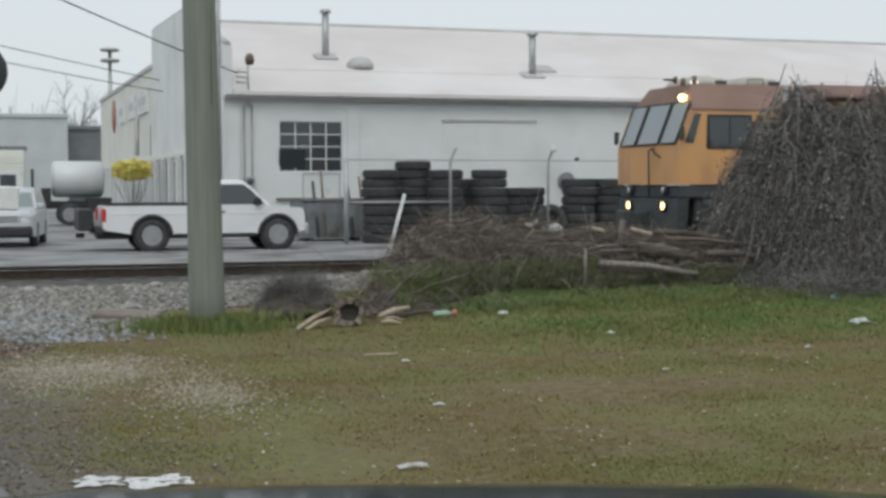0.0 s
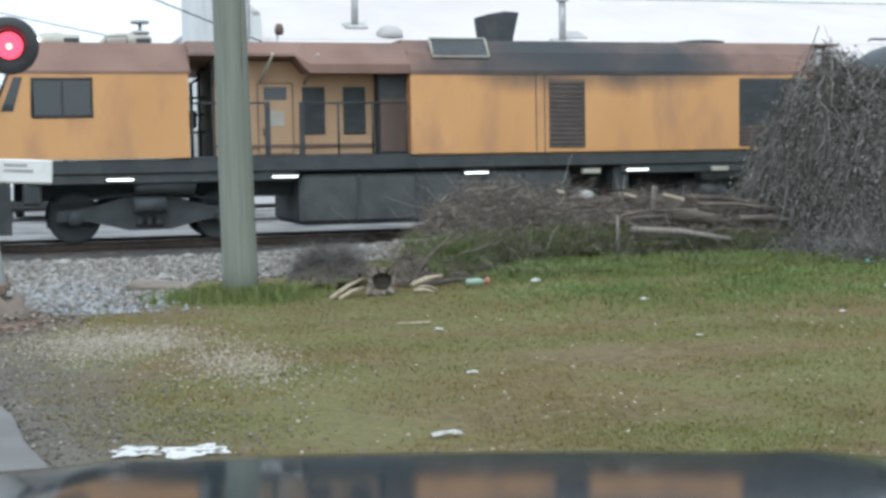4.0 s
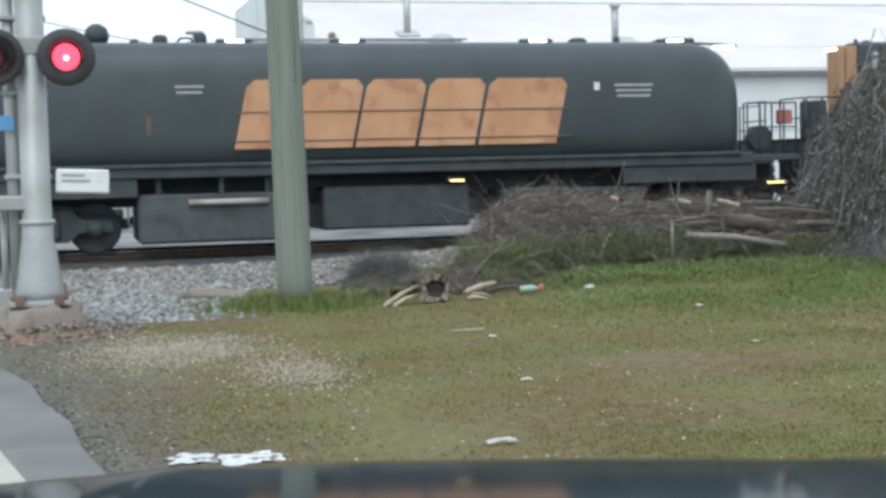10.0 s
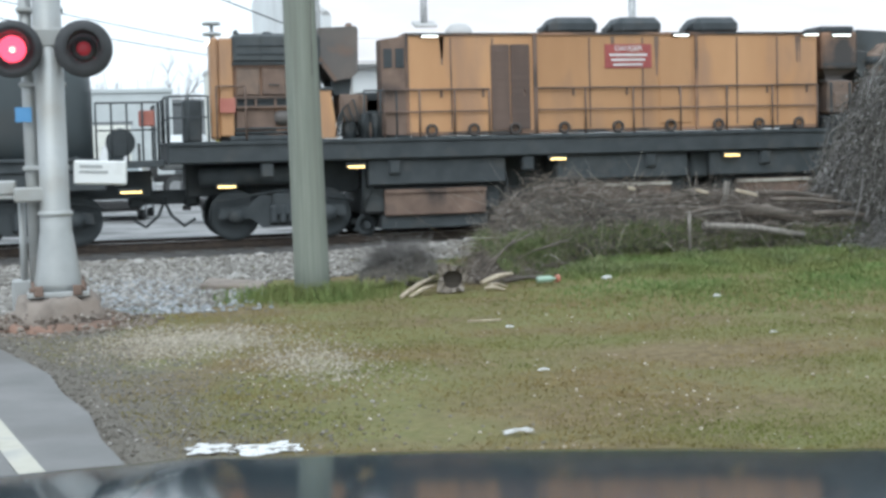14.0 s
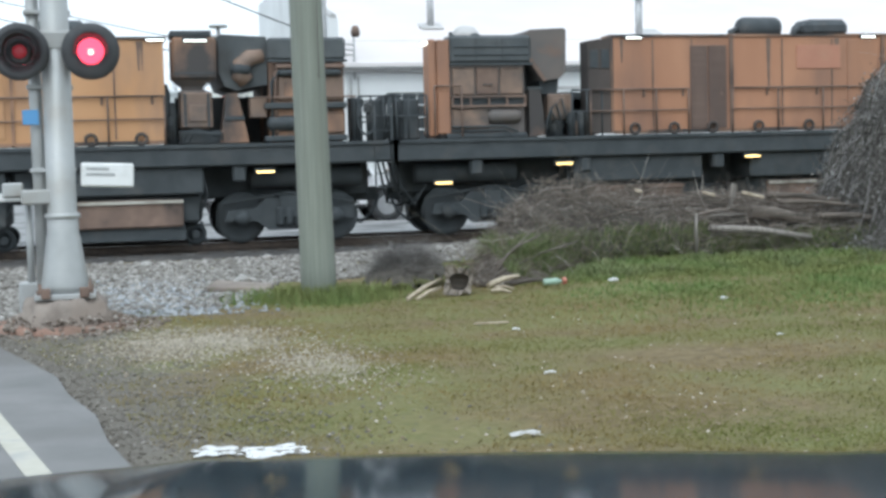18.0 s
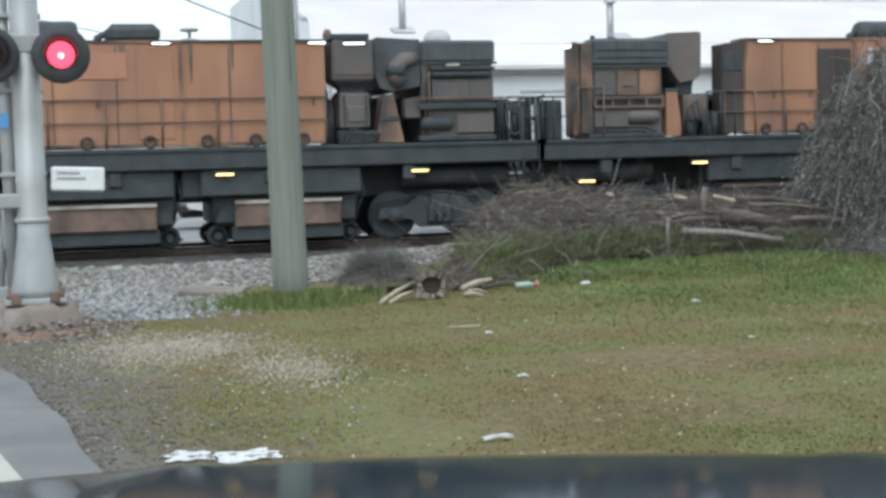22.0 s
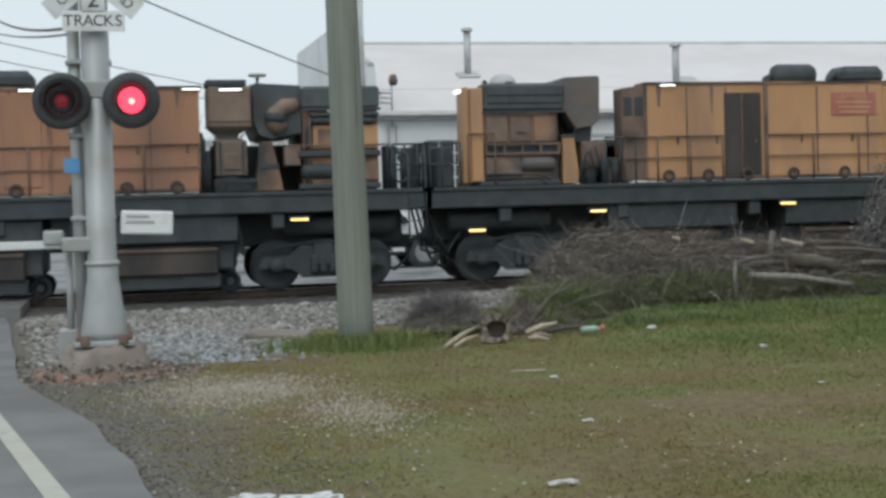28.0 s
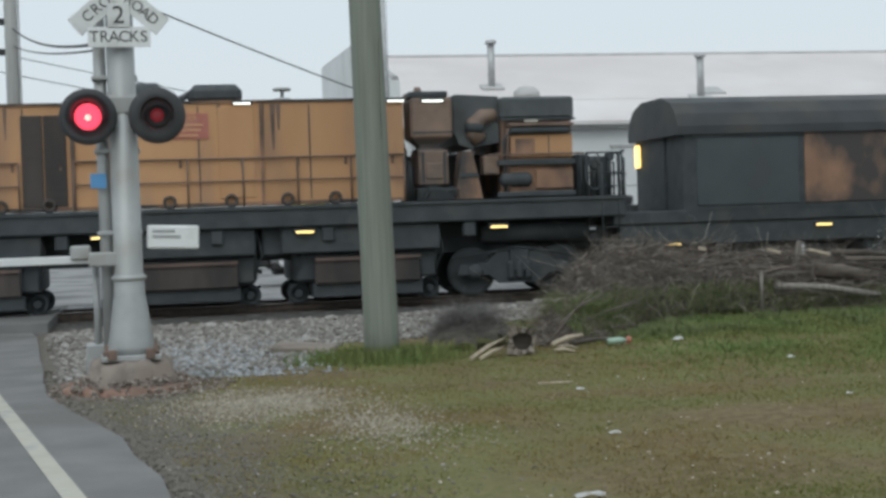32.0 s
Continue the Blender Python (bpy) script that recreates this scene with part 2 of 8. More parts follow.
M_FADEDORG = mat("faded_orange_lettering", (0.5, 0.26, 0.13), (0.58, 0.33, 0.19), 1.4, 0.65, dirt=(0.36, 0.16, 0.09), dirt_scale=2.2, dirt_at=(0.52, 0.75), bump=0.05)
M_BEIGE = mat("beige_cabinet_paint", (0.4, 0.38, 0.33), (0.5, 0.48, 0.42), 2, 0.6, dirt=(0.2, 0.18, 0.15))
M_WLAMP = mat("lit_white_lamp", (1, 1, 1), (1, 1, 1), 1, 0.4, emit=(1.0, 0.97, 0.85, 2.5), bump=0)
M_YLAMP = mat("lit_yellow_lamp", (1, 0.8, 0.4), (1, 0.8, 0.4), 1, 0.4, emit=(1.0, 0.62, 0.18, 2.5), bump=0)
M_HEAD = mat("lit_headlight", (1, 0.9, 0.7), (1, 0.9, 0.7), 1, 0.4, emit=(1.0, 0.62, 0.22, 5.0), bump=0)
M_REDSIGN = mat("faded_red_sign", (0.37, 0.13, 0.1), (0.44, 0.17, 0.13), 4, 0.6, dirt=(0.42, 0.24, 0.15))
M_REDGONE = mat("bleached_red_sign", (0.37, 0.175, 0.115), (0.41, 0.2, 0.13), 3, 0.65, dirt=(0.4, 0.22, 0.14))
M_REDCLEAN = mat("dark_red_sign", (0.3, 0.07, 0.065), (0.36, 0.09, 0.08), 4, 0.6, dirt=(0.32, 0.13, 0.09))
M_TWIG = mat("dead_grey_twigs", (0.17, 0.135, 0.11), (0.33, 0.28, 0.24), 3, 0.9, bump=0)
# Dark brown stands in for the shade between twigs and vines.
M_BRUSHSHADE = mat("shaded_brush_core", (0.04, 0.036, 0.03), (0.12, 0.107, 0.09), 9, 0.95, bump=1.0, fine=25)
M_WOODCUT = mat("bleached_broken_wood", (0.32, 0.265, 0.19), (0.5, 0.43, 0.33), 5, 0.85, stretch=(4, 4, 1))
M_WOOD = mat("grey_rotting_timber", (0.095, 0.078, 0.063), (0.19, 0.16, 0.135), 4, 0.9, stretch=(0.5, 5, 5), bump=0.6, dirt=(0.07, 0.06, 0.05), dirt_scale=2.5)
M_LOGFACE = mat("old_sawn_log_face", (0.17, 0.145, 0.12), (0.32, 0.28, 0.235), 9, 0.9, bump=0.6, dirt=(0.07, 0.058, 0.048), dirt_scale=5)
M_WOODG = mat("silver_grey_timber", (0.17, 0.152, 0.132), (0.3, 0.275, 0.245), 5, 0.9, stretch=(5, 5, 0.6), bump=0.4)
M_LITTER = mat("white_litter", (0.5, 0.5, 0.49), (0.64, 0.64, 0.63), 9, 0.6, dirt=(0.28, 0.26, 0.22), dirt_scale=12)
M_FLATWHITE = mat("speckled_white", (0.6, 0.6, 0.59), (0.72, 0.72, 0.71), 9, 0.7, dirt=(0.16, 0.145, 0.12), dirt_scale=11, dirt_at=(0.52, 0.6))
M_REDCAP = mat("faded_red_plastic", (0.42, 0.15, 0.1), (0.48, 0.19, 0.13), 6, 0.5)
# Bark lightened so the colour carries the haze over the far trees.
M_BARK = mat("haze_light_bark", (0.2, 0.19, 0.185), (0.3, 0.29, 0.285), 4, 0.9)
M_FARWALL = mat("pale_grey_cladding", (0.48, 0.51, 0.51), (0.56, 0.59, 0.59), 0.6, 0.7)
M_DARKWALL = mat("slate_grey_cladding", (0.17, 0.18, 0.185), (0.22, 0.23, 0.235), 0.8, 0.8)
M_STEELTANK = mat("polished_tank_steel", (0.56, 0.58, 0.58), (0.64, 0.65, 0.65), 1, 0.5, 0.1, bump=0)


# ---- mesh helpers ----
class G:
    """Collects the faces of one mesh."""

    def __init__(self):
        self.v, self.f, self.s = [], [], []

    def add(self, verts, faces, smooth=False):
        k = len(self.v)
        self.v += [tuple(p) for p in verts]
        self.f += [tuple(i + k for i in q) for q in faces]
        self.s += [smooth] * len(faces)
        return self

    def box(self, x0, x1, y0, y1, z0, z1, ch=0.0):
        if ch <= 0:
            v = [(x, y, z) for x in (x0, x1) for y in (y0, y1) for z in (z0, z1)]
            return self.add(v, [(0, 1, 3, 2), (4, 6, 7, 5), (0, 4, 5, 1), (2, 3, 7, 6), (0, 2, 6, 4), (1, 5, 7, 3)])
        lo, hi = (x0, y0, z0), (x1, y1, z1)
        ch = min(ch, 0.45 * min(hi[i] - lo[i] for i in range(3)))
        v, idx = [], {}
        for sx in (0, 1):
            for sy in (0, 1):
                for sz in (0, 1):
                    for a in range(3):
                        p = []
                        for i, s in enumerate((sx, sy, sz)):
                            e = hi[i] if s else lo[i]
                            p.append(e if i == a else e - ch * (1 if s else -1))
                        idx[sx, sy, sz, a] = len(v)
                        v.append(p)
        f = []
        for a in range(3):
            b, c = (a + 1) % 3, (a + 2) % 3
            for s in (0, 1):
                q = []
                for sb, sc in ((0, 0), (1, 0), (1, 1), (0, 1)):
                    k = [0, 0, 0]
                    k[a], k[b], k[c] = s, sb, sc
                    q.append(idx[(*k, a)])
                f.append(tuple(q if s else q[::-1]))
            for sb in (0, 1):
                for sc in (0, 1):
                    q = []
                    for s, w in ((0, b), (1, b), (1, c), (0, c)):
                        k = [0, 0, 0]
                        k[a], k[b], k[c] = s, sb, sc
                        q.append(idx[(*k, w)])
                    f.append(tuple(q if sb == sc else q[::-1]))
        for sx in (0, 1):
            for sy in (0, 1):
                for sz in (0, 1):
                    q = [idx[sx, sy, sz, a] for a in range(3)]
                    f.append(tuple(q if (sx + sy + sz) % 2 else q[::-1]))
        return self.add(v, f)

    def tube(self, pts, r, n=8, cap=True):
        pts = [Vector(p) for p in pts]
        rs = r if isinstance(r, (list, tuple)) else [r] * len(pts)
        k, v = len(pts), []
        side = None
        for i, p in enumerate(pts):
            d = (pts[min(i + 1, k - 1)] - pts[max(i - 1, 0)]).normalized()
            if side is None:
                side = d.orthogonal().normalized()
            side = (side - d * side.dot(d)).normalized()
            up = d.cross(side)
            v += [p + (side * math.cos(6.28319 * j / n) + up * math.sin(6.28319 * j / n)) * rs[i] for j in range(n)]
        f = [(i * n + j, i * n + (j + 1) % n, (i + 1) * n + (j + 1) % n, (i + 1) * n + j) for i in range(k - 1) for j in range(n)]
        self.add(v, f, True)
        if cap:
            self.add(v[:n], [tuple(range(n))[::-1]])
            self.add(v[-n:], [tuple(range(n))])
        return self

    def lathe(self, prof, n=24, axis="z", at=(0, 0, 0)):
        """Turn (radius, height) pairs about an axis through at."""
        v = []
        for r, h in prof:
            for j in range(n):
                a = 6.28319 * j / n
                p = (r * math.cos(a), r * math.sin(a), h)
                p = {"z": p, "y": (p[0], p[2], -p[1]), "x": (p[2], p[1], -p[0])}[axis]
                v.append((p[0] + at[0], p[1] + at[1], p[2] + at[2]))
        f = [(i * n + j, i * n + (j + 1) % n, (i + 1) * n + (j + 1) % n, (i + 1) * n + j) for i in range(len(prof) - 1) for j in range(n)]
        self.add(v, f, True)
        for i in (0, len(prof) - 1):
            if prof[i][0] > 1e-4:
                q = tuple(i * n + j for j in range(n))
                self.add([v[j] for j in q], [tuple(range(n)) if i else tuple(range(n))[::-1]])
        return self

    def prism(self, poly, a0, a1, axis="y", smooth=False):
        """Extrude a closed outline of (p, q) along an axis from a0 to a1: along y the outline is (x, z), along x (y, z), along z (x, y)."""
        put = {"y": lambda p, q, a: (p, a, q), "x": lambda p, q, a: (a, p, q), "z": lambda p, q, a: (p, q, a)}[axis]
        n = len(poly)
        v = [put(p, q, a) for a in (a0, a1) for p, q in poly]
        self.add(v, [(i, (i + 1) % n, n + (i + 1) % n, n + i) for i in range(n)], smooth)
        return self.add(v, [tuple(range(n))[::-1], tuple(range(n, 2 * n))])

    def loft(self, rings, smooth=True, cap=True):
        n = len(rings[0])
        v = [p for r in rings for p in r]
        self.add(v, [(i * n + j, i * n + (j + 1) % n, (i + 1) * n + (j + 1) % n, (i + 1) * n + j) for i in range(len(rings) - 1) for j in range(n)], smooth)
        if cap:
            self.add(rings[0], [tuple(range(n))[::-1]])
            self.add(rings[-1], [tuple(range(n))])
        return self

    def mesh(self, name, material):
        me = bpy.data.meshes.new(name)
        me.from_pydata(self.v, [], self.f)
        me.polygons.foreach_set("use_smooth", self.s)
        me.materials.append(material)
        bm = bmesh.new()
        bm.from_mesh(me)
        bmesh.ops.remove_doubles(bm, verts=bm.verts, dist=1e-5) if len(self.v) < 3000 else None
        bmesh.ops.recalc_face_normals(bm, faces=bm.faces) if len(self.v) < 20000 else None
        bm.to_mesh(me)
        bm.free()
        return me


def part(name, g, material, parent=None, label="", at=None):
    me = g if isinstance(g, bpy.types.Mesh) else g.mesh(name, material)
    ob = new(name, me)
    if parent:
        ob.parent = parent
    if at is not None:
        ob.matrix_basis = at if isinstance(at, Matrix) else Matrix.Translation(at)
    return tagged(ob, label)


def box(*a, ch=0.0):
    return G().box(*a, ch=ch)


def tube(pts, r, n=8):
    return G().tube(pts, r, n)


def thing(name, label, category, at=(0, 0, 0), group="", kind=""):
    ob = new(name)
    ob.empty_display_size = 0.2
    ob.matrix_basis = at if isinstance(at, Matrix) else Matrix.Translation(at)
    return tagged(ob, label, category, group, kind)


def letters(name, text, size, material, parent, at, label=""):
    """Raised flat lettering that reads from -y, its middle at at."""
    cu = bpy.data.curves.new(name, "FONT")
    cu.body, cu.size, cu.align_x, cu.align_y, cu.extrude = text, size, "CENTER", "CENTER", 0.003
    tmp = bpy.data.objects.new(name, cu)
    me = bpy.data.meshes.new_from_object(tmp)
    bpy.data.objects.remove(tmp)
    me.materials.clear()
    me.materials.append(material)
    return part(name, me, material, parent, label, Matrix.Translation(at) @ pose(0, 0, 0, 90))


EDGE = [(-60, 6.4), (0, 1.4), (9.3, 0.03), (12.4, -0.42), (14.6, -1.04), (17.0, -1.36), (20.0, -1.62), (27.2, -2.28), (40, -3.2)]


def road_edge(y):
    """x of the road's edge towards the grass."""
    for (ya, xa), (yb, xb) in zip(EDGE, EDGE[1:]):
        if y <= yb:
            return xa + (xb - xa) * max(0.0, (y - ya) / (yb - ya))
    return EDGE[-1][1]


def hill(x, y):
    """Height of the open ground."""
    z = -0.2 + 0.03 * noise.noise((x * 0.35, y * 0.35, 0)) + 0.012 * noise.noise((x * 1.7, y * 1.7, 3))
    w = max(0.0, min(1.0, (y - 14.5) / 5)) * max(0.0, min(1.0, (x - 4) / 4)) * max(0.0, min(1.0, (30 - y) / 5))
    z += 0.16 * w
    if -8 < y < 26:
        z -= 0.07 * max(0.0, min(1.0, (road_edge(y) + 0.1 - x) / 0.4))
    if y > 26:
        z = z * max(0.0, 1 - (y - 26) / 1.0) + -0.24 * min(1.0, y - 26)
    return z


# ---- the large setting ----
WORN = [(3.6, 9.0, 1.6, 1.2), (5.0, 11.2, 1.8, 0.8), (2.4, 7.4, 1.2, 0.7)]   # bare patches in the turf: middle and half widths


def build_ground():
    xs = sorted({*[-1500, -700, -300, -150, -80, -50], *np.arange(-30, 45, 0.3).round(2).tolist(), 60, 90, 160, 300, 700, 1500})
    ys = sorted({*[-1200, -500, -200, -80, -40, -20, -10], *np.arange(-5, 30, 0.3).round(2).tolist(), 40, 60, 100, 200, 500, 1000, 2000})
    v = [(x, y, hill(x, y) if abs(x) < 60 and -20 < y < 45 else -0.24) for y in ys for x in xs]
    n = len(xs)
    f = [(j * n + i, j * n + i + 1, (j + 1) * n + i + 1, (j + 1) * n + i) for j in range(len(ys) - 1) for i in range(n - 1)]
    g = G().add(v, f, True)
    m = bpy.data.materials.new("worn_winter_turf")
    m.use_nodes = True
    nd, l = m.node_tree.nodes, m.node_tree.links
    b = nd["Principled BSDF"]
    tc = nd.new("ShaderNodeTexCoord")

    def tex(scale, detail=6):
        t = nd.new("ShaderNodeTexNoise")
        t.inputs["Scale"].default_value, t.inputs["Detail"].default_value = scale, detail
        l.new(tc.outputs["Object"], t.inputs["Vector"])
        return t.outputs["Fac"]

    def ramp(fac, stops):
        r = nd.new("ShaderNodeValToRGB")
        while len(r.color_ramp.elements) < len(stops):
            r.color_ramp.elements.new(0.5)
        for e, (p, c) in zip(r.color_ramp.elements, stops):
            e.position, e.color = p, (*c, 1)
        l.new(fac, r.inputs["Fac"])
        return r.outputs["Color"]

    soil = ramp(tex(9), [(0.3, (0.105, 0.077, 0.034)), (0.5, (0.155, 0.116, 0.052)), (0.72, (0.215, 0.163, 0.08))])
    turf = ramp(tex(14), [(0.3, (0.115, 0.12, 0.038)), (0.55, (0.16, 0.158, 0.053)), (0.75, (0.21, 0.19, 0.08))])
    grit = ramp(tex(40, 3), [(0.35, (0.105, 0.094, 0.076)), (0.6, (0.155, 0.14, 0.115)), (0.78, (0.26, 0.243, 0.21))])
    mx = nd.new("ShaderNodeMix")
    mx.data_type = "RGBA"
    r1 = nd.new("ShaderNodeMapRange")
    r1.inputs["From Min"].default_value, r1.inputs["From Max"].default_value = 0.42, 0.6
    l.new(tex(0.7), r1.inputs["Value"])
    worn = None
    for cx, cy, rx, ry in WORN:
        mp = nd.new("ShaderNodeMapping")
        mp.inputs["Location"].default_value, mp.inputs["Scale"].default_value = (-cx / rx, -cy / ry, 0), (1 / rx, 1 / ry, 0)
        l.new(tc.outputs["Object"], mp.inputs["Vector"])
        ln = nd.new("ShaderNodeVectorMath")
        ln.operation = "LENGTH"
        l.new(mp.outputs["Vector"], ln.inputs[0])
        ad = nd.new("ShaderNodeMath")
        ad.operation, ad.inputs[1].default_value = "MULTIPLY_ADD", 1.6
        l.new(tex(1.3), ad.inputs[0])
        l.new(ln.outputs["Value"], ad.inputs[2])
        mr = nd.new("ShaderNodeMapRange")
        mr.inputs["From Min"].default_value, mr.inputs["From Max"].default_value = 2.1, 1.2
        l.new(ad.outputs["Value"], mr.inputs["Value"])
        mxm = nd.new("ShaderNodeMath")
        mxm.operation = "MAXIMUM"
        l.new(mr.outputs["Result"], mxm.inputs[0])
        l.new(worn or r1.outputs["Result"], mxm.inputs[1])
        worn = mxm.outputs["Value"]
    l.new(worn, mx.inputs["Factor"])
    l.new(turf, mx.inputs["A"])
    l.new(soil, mx.inputs["B"])
    # gritty verge along the road and by the railway
    sp = nd.new("ShaderNodeSeparateXYZ")
    l.new(tc.outputs["Object"], sp.inputs["Vector"])
    lean = nd.new("ShaderNodeMath")
    lean.operation, lean.inputs[1].default_value = "MULTIPLY_ADD", 0.1
    l.new(sp.outputs["Y"], lean.inputs[0])
    l.new(sp.outputs["X"], lean.inputs[2])
    wob = nd.new("ShaderNodeMath")
    wob.operation, wob.inputs[1].default_value = "MULTIPLY_ADD", 1.6
    l.new(tex(1.1), wob.inputs[0])
    l.new(lean.outputs["Value"], wob.inputs[2])
    edge = nd.new("ShaderNodeMapRange")
    edge.inputs["From Min"].default_value, edge.inputs["From Max"].default_value = 3.1, 2.1
    l.new(wob.outputs["Value"], edge.inputs["Value"])
    m2 = nd.new("ShaderNodeMix")
    m2.data_type = "RGBA"
    l.new(edge.outputs["Result"], m2.inputs["Factor"])
    l.new(mx.outputs["Result"], m2.inputs["A"])
    l.new(grit, m2.inputs["B"])
    l.new(m2.outputs["Result"], b.inputs["Base Color"])
    b.inputs["Roughness"].default_value = 0.95
    bp = nd.new("ShaderNodeBump")
    bp.inputs["Strength"].default_value, bp.inputs["Distance"].default_value = 0.9, 0.03
    l.new(tex(28, 8), bp.inputs["Height"])
    l.new(bp.outputs["Normal"], b.inputs["Normal"])
    tagged(part("ground", g, m), "worn winter turf with bare soil and gritty verge", "ground", kind="structure")


build_ground()


def build_road():
    ys = [-60, -30, -10, -4, 0, 3, 5, 6.5, 8, 9, 10, 11, 12, 13, 14, 15.5, 17, 18.5, 20, 22, 24, 25.6]
    rng = random.Random(3)
    v, f = [], []
    for y in ys:
        e = road_edge(y) + rng.uniform(-0.05, 0.05)
        z = -0.175
        v += [(e - 7.5, y, z), (e, y, z), (e, y, z - 0.12), (e - 7.5, y, z - 0.12)]
    for i in range(len(ys) - 1):
        for j in range(4):
            f.append((i * 4 + j, i * 4 + (j + 1) % 4, i * 4 + 4 + (j + 1) % 4, i * 4 + 4 + j))
    f += [(0, 3, 2, 1), tuple(len(v) - 4 + j for j in range(4))]
    tagged(part("road", G().add(v, f), M_ASPHALT), "worn grey asphalt road up to the level crossing", "road", kind="structure")
    v, f = [], []
    for y in [k for k in ys if 3 <= k <= 22]:
        e = -0.6 - 0.188 * (y - 9.5)
        v += [(e - 0.075, y, -0.17), (e + 0.075, y, -0.17)]
    f = [(2 * i, 2 * i + 1, 2 * i + 3, 2 * i + 2) for i in range(len(v) // 2 - 1)]
    tagged(part("edge_line", G().add(v, f), M_LINE), "white painted edge line on the asphalt", "road marking", kind="structure")


build_road()
tagged(part("crossing_pavement", box(-9.2, -1.9, 25.4, 31.2, -0.3, -0.015), M_ASPHALT), "asphalt ramp of the level crossing between the rails", "pavement", kind="structure")
tagged(part("yard", box(-140, 200, 30.7, 140, -0.5, -0.1), M_YARD), "grey patched concrete yard beyond the railway", "yard", kind="structure")


# ---- railway ----
RAIL_Y = (28.03, 29.47)
CENTRE = 28.75


def build_track():
    track = thing("railway_track", "railway track on dark fouled ballast", "track", (0, CENTRE, -0.25), kind="structure")
    bed = G().prism([(-3.6, -0.05), (-2.9, 0.02), (-1.6, 0.07), (1.6, 0.07), (2.6, 0.0), (2.9, -0.1), (-3.6, -0.1)], -150, 210, "x")
    part("ballast_bed", bed, M_FOUL, track, "dark oil-stained ballast")
    prof = [(-0.07, 0.08), (0.07, 0.08), (0.07, 0.095), (0.012, 0.115), (0.012, 0.2), (0.036, 0.215), (0.036, 0.246), (-0.036, 0.246), (-0.036, 0.215), (-0.012, 0.2), (-0.012, 0.115), (-0.07, 0.095)]
    for y in RAIL_Y:
        g = G().prism([(p + y - CENTRE, q) for p, q in prof], -150, 210, "x")
        r = part("rail", g, M_RAIL, track)
        part("railhead", box(-150, 210, y - CENTRE - 0.032, y - CENTRE + 0.032, 0.246, 0.25), M_RAILTOP, r, "polished running surface")
    tie = box(-0.115, 0.115, -1.3, 1.3, -0.06, 0.085, ch=0.01).mesh("sleeper", M_TIE)
    for i in range(-30, 75):
        part("sleeper", tie, M_TIE, track, at=(i * 0.52, 0.02 * math.sin(i * 2.3), 0.0))


build_track()


def rock_mesh(seed, size=1.0):
    rng = random.Random(seed)
    bm = bmesh.new()
    bmesh.ops.create_icosphere(bm, subdivisions=1, radius=size)
    for p in bm.verts:
        p.co = Vector((p.co.x * 1.15, p.co.y, p.co.z * 0.72)) * rng.uniform(0.75, 1.2)
    v, f = [tuple(p.co) for p in bm.verts], [tuple(q.index for q in p.verts) for p in bm.faces]
    bm.free()
    return v, f


def scatter_stones(name, count, place, sizes, material, label, seed):
    rng = random.Random(seed)
    shapes = [np.array(rock_mesh(seed + k)[0]) for k in range(6)]
    faces = np.array(rock_mesh(1)[1])
    vs, fs, k = [], [], 0
    for _ in range(count):
        x, y, *up = place(rng)
        if x is None:
            continue
        r = rng.uniform(*sizes)
        a = rng.uniform(0, 6.28)
        s = shapes[rng.randrange(6)] * r
        c, d = math.cos(a), math.sin(a)
        q = np.stack([s[:, 0] * c - s[:, 1] * d + x, s[:, 0] * d + s[:, 1] * c + y, s[:, 2] + hill(x, y) + sum(up) + r * rng.uniform(0.1, 0.55)], 1)
        vs.append(q)
        fs.append(faces + k)
        k += len(q)
    me = bpy.data.meshes.new(name)
    me.from_pydata(np.concatenate(vs).tolist(), [], np.concatenate(fs).tolist())
    me.materials.append(material)
    return tagged(new(name, me), label, "gravel", kind="stuff")


def ballast_place(rng):
    y = rng.uniform(16.2, 25.3)
    x = rng.uniform(-2.0, 8.0)
    if y < 20.3 and x > 1.5 + (y - 17) * 0.35 + 0.35 * noise.noise((y * 1.3, 3, 1)):
        return None, None
    if y < 17.2 and (x > 0.3 or rng.random() < (17.2 - y) * 0.8):
        return None, None
    if y < 22 and x > 4.3 + (y - 20.3) * 0.4:
        return None, None
    if x < road_edge(y) + 0.12 + 0.2 * rng.random():
        return None, None
    return x, y


# ---- utility pole, crossing signal ----
def build_pole():
    p = thing("utility_pole", "weathered grey-green wooden utility pole leaning slightly, grass at its foot", "utility pole", (2.78, 17.75, -0.2))
    pts = [(0.01 - 0.016 * z, 0, z) for z in (-0.3, 0.4, 1.5, 3, 5, 7.5, 9.5)]
    part("shaft", G().tube(pts, [0.235, 0.225, 0.218, 0.21, 0.2, 0.185, 0.17], 24), M_POLE, p)
    g = G()
    for i in range(7):
        a = 0.5 + i * 0.9
        g.tube([(0.21 * math.cos(a), 0.21 * math.sin(a), 0.3 + i * 0.5), (0.214 * math.cos(a + 0.03), 0.214 * math.sin(a + 0.03), 1.3 + i * 0.55)], 0.004, 4)
    part("drying_cracks", g, M_TIE, p, "long dark drying cracks")


build_pole()


FLASHERS = []   # (turning disc, its place, phase)


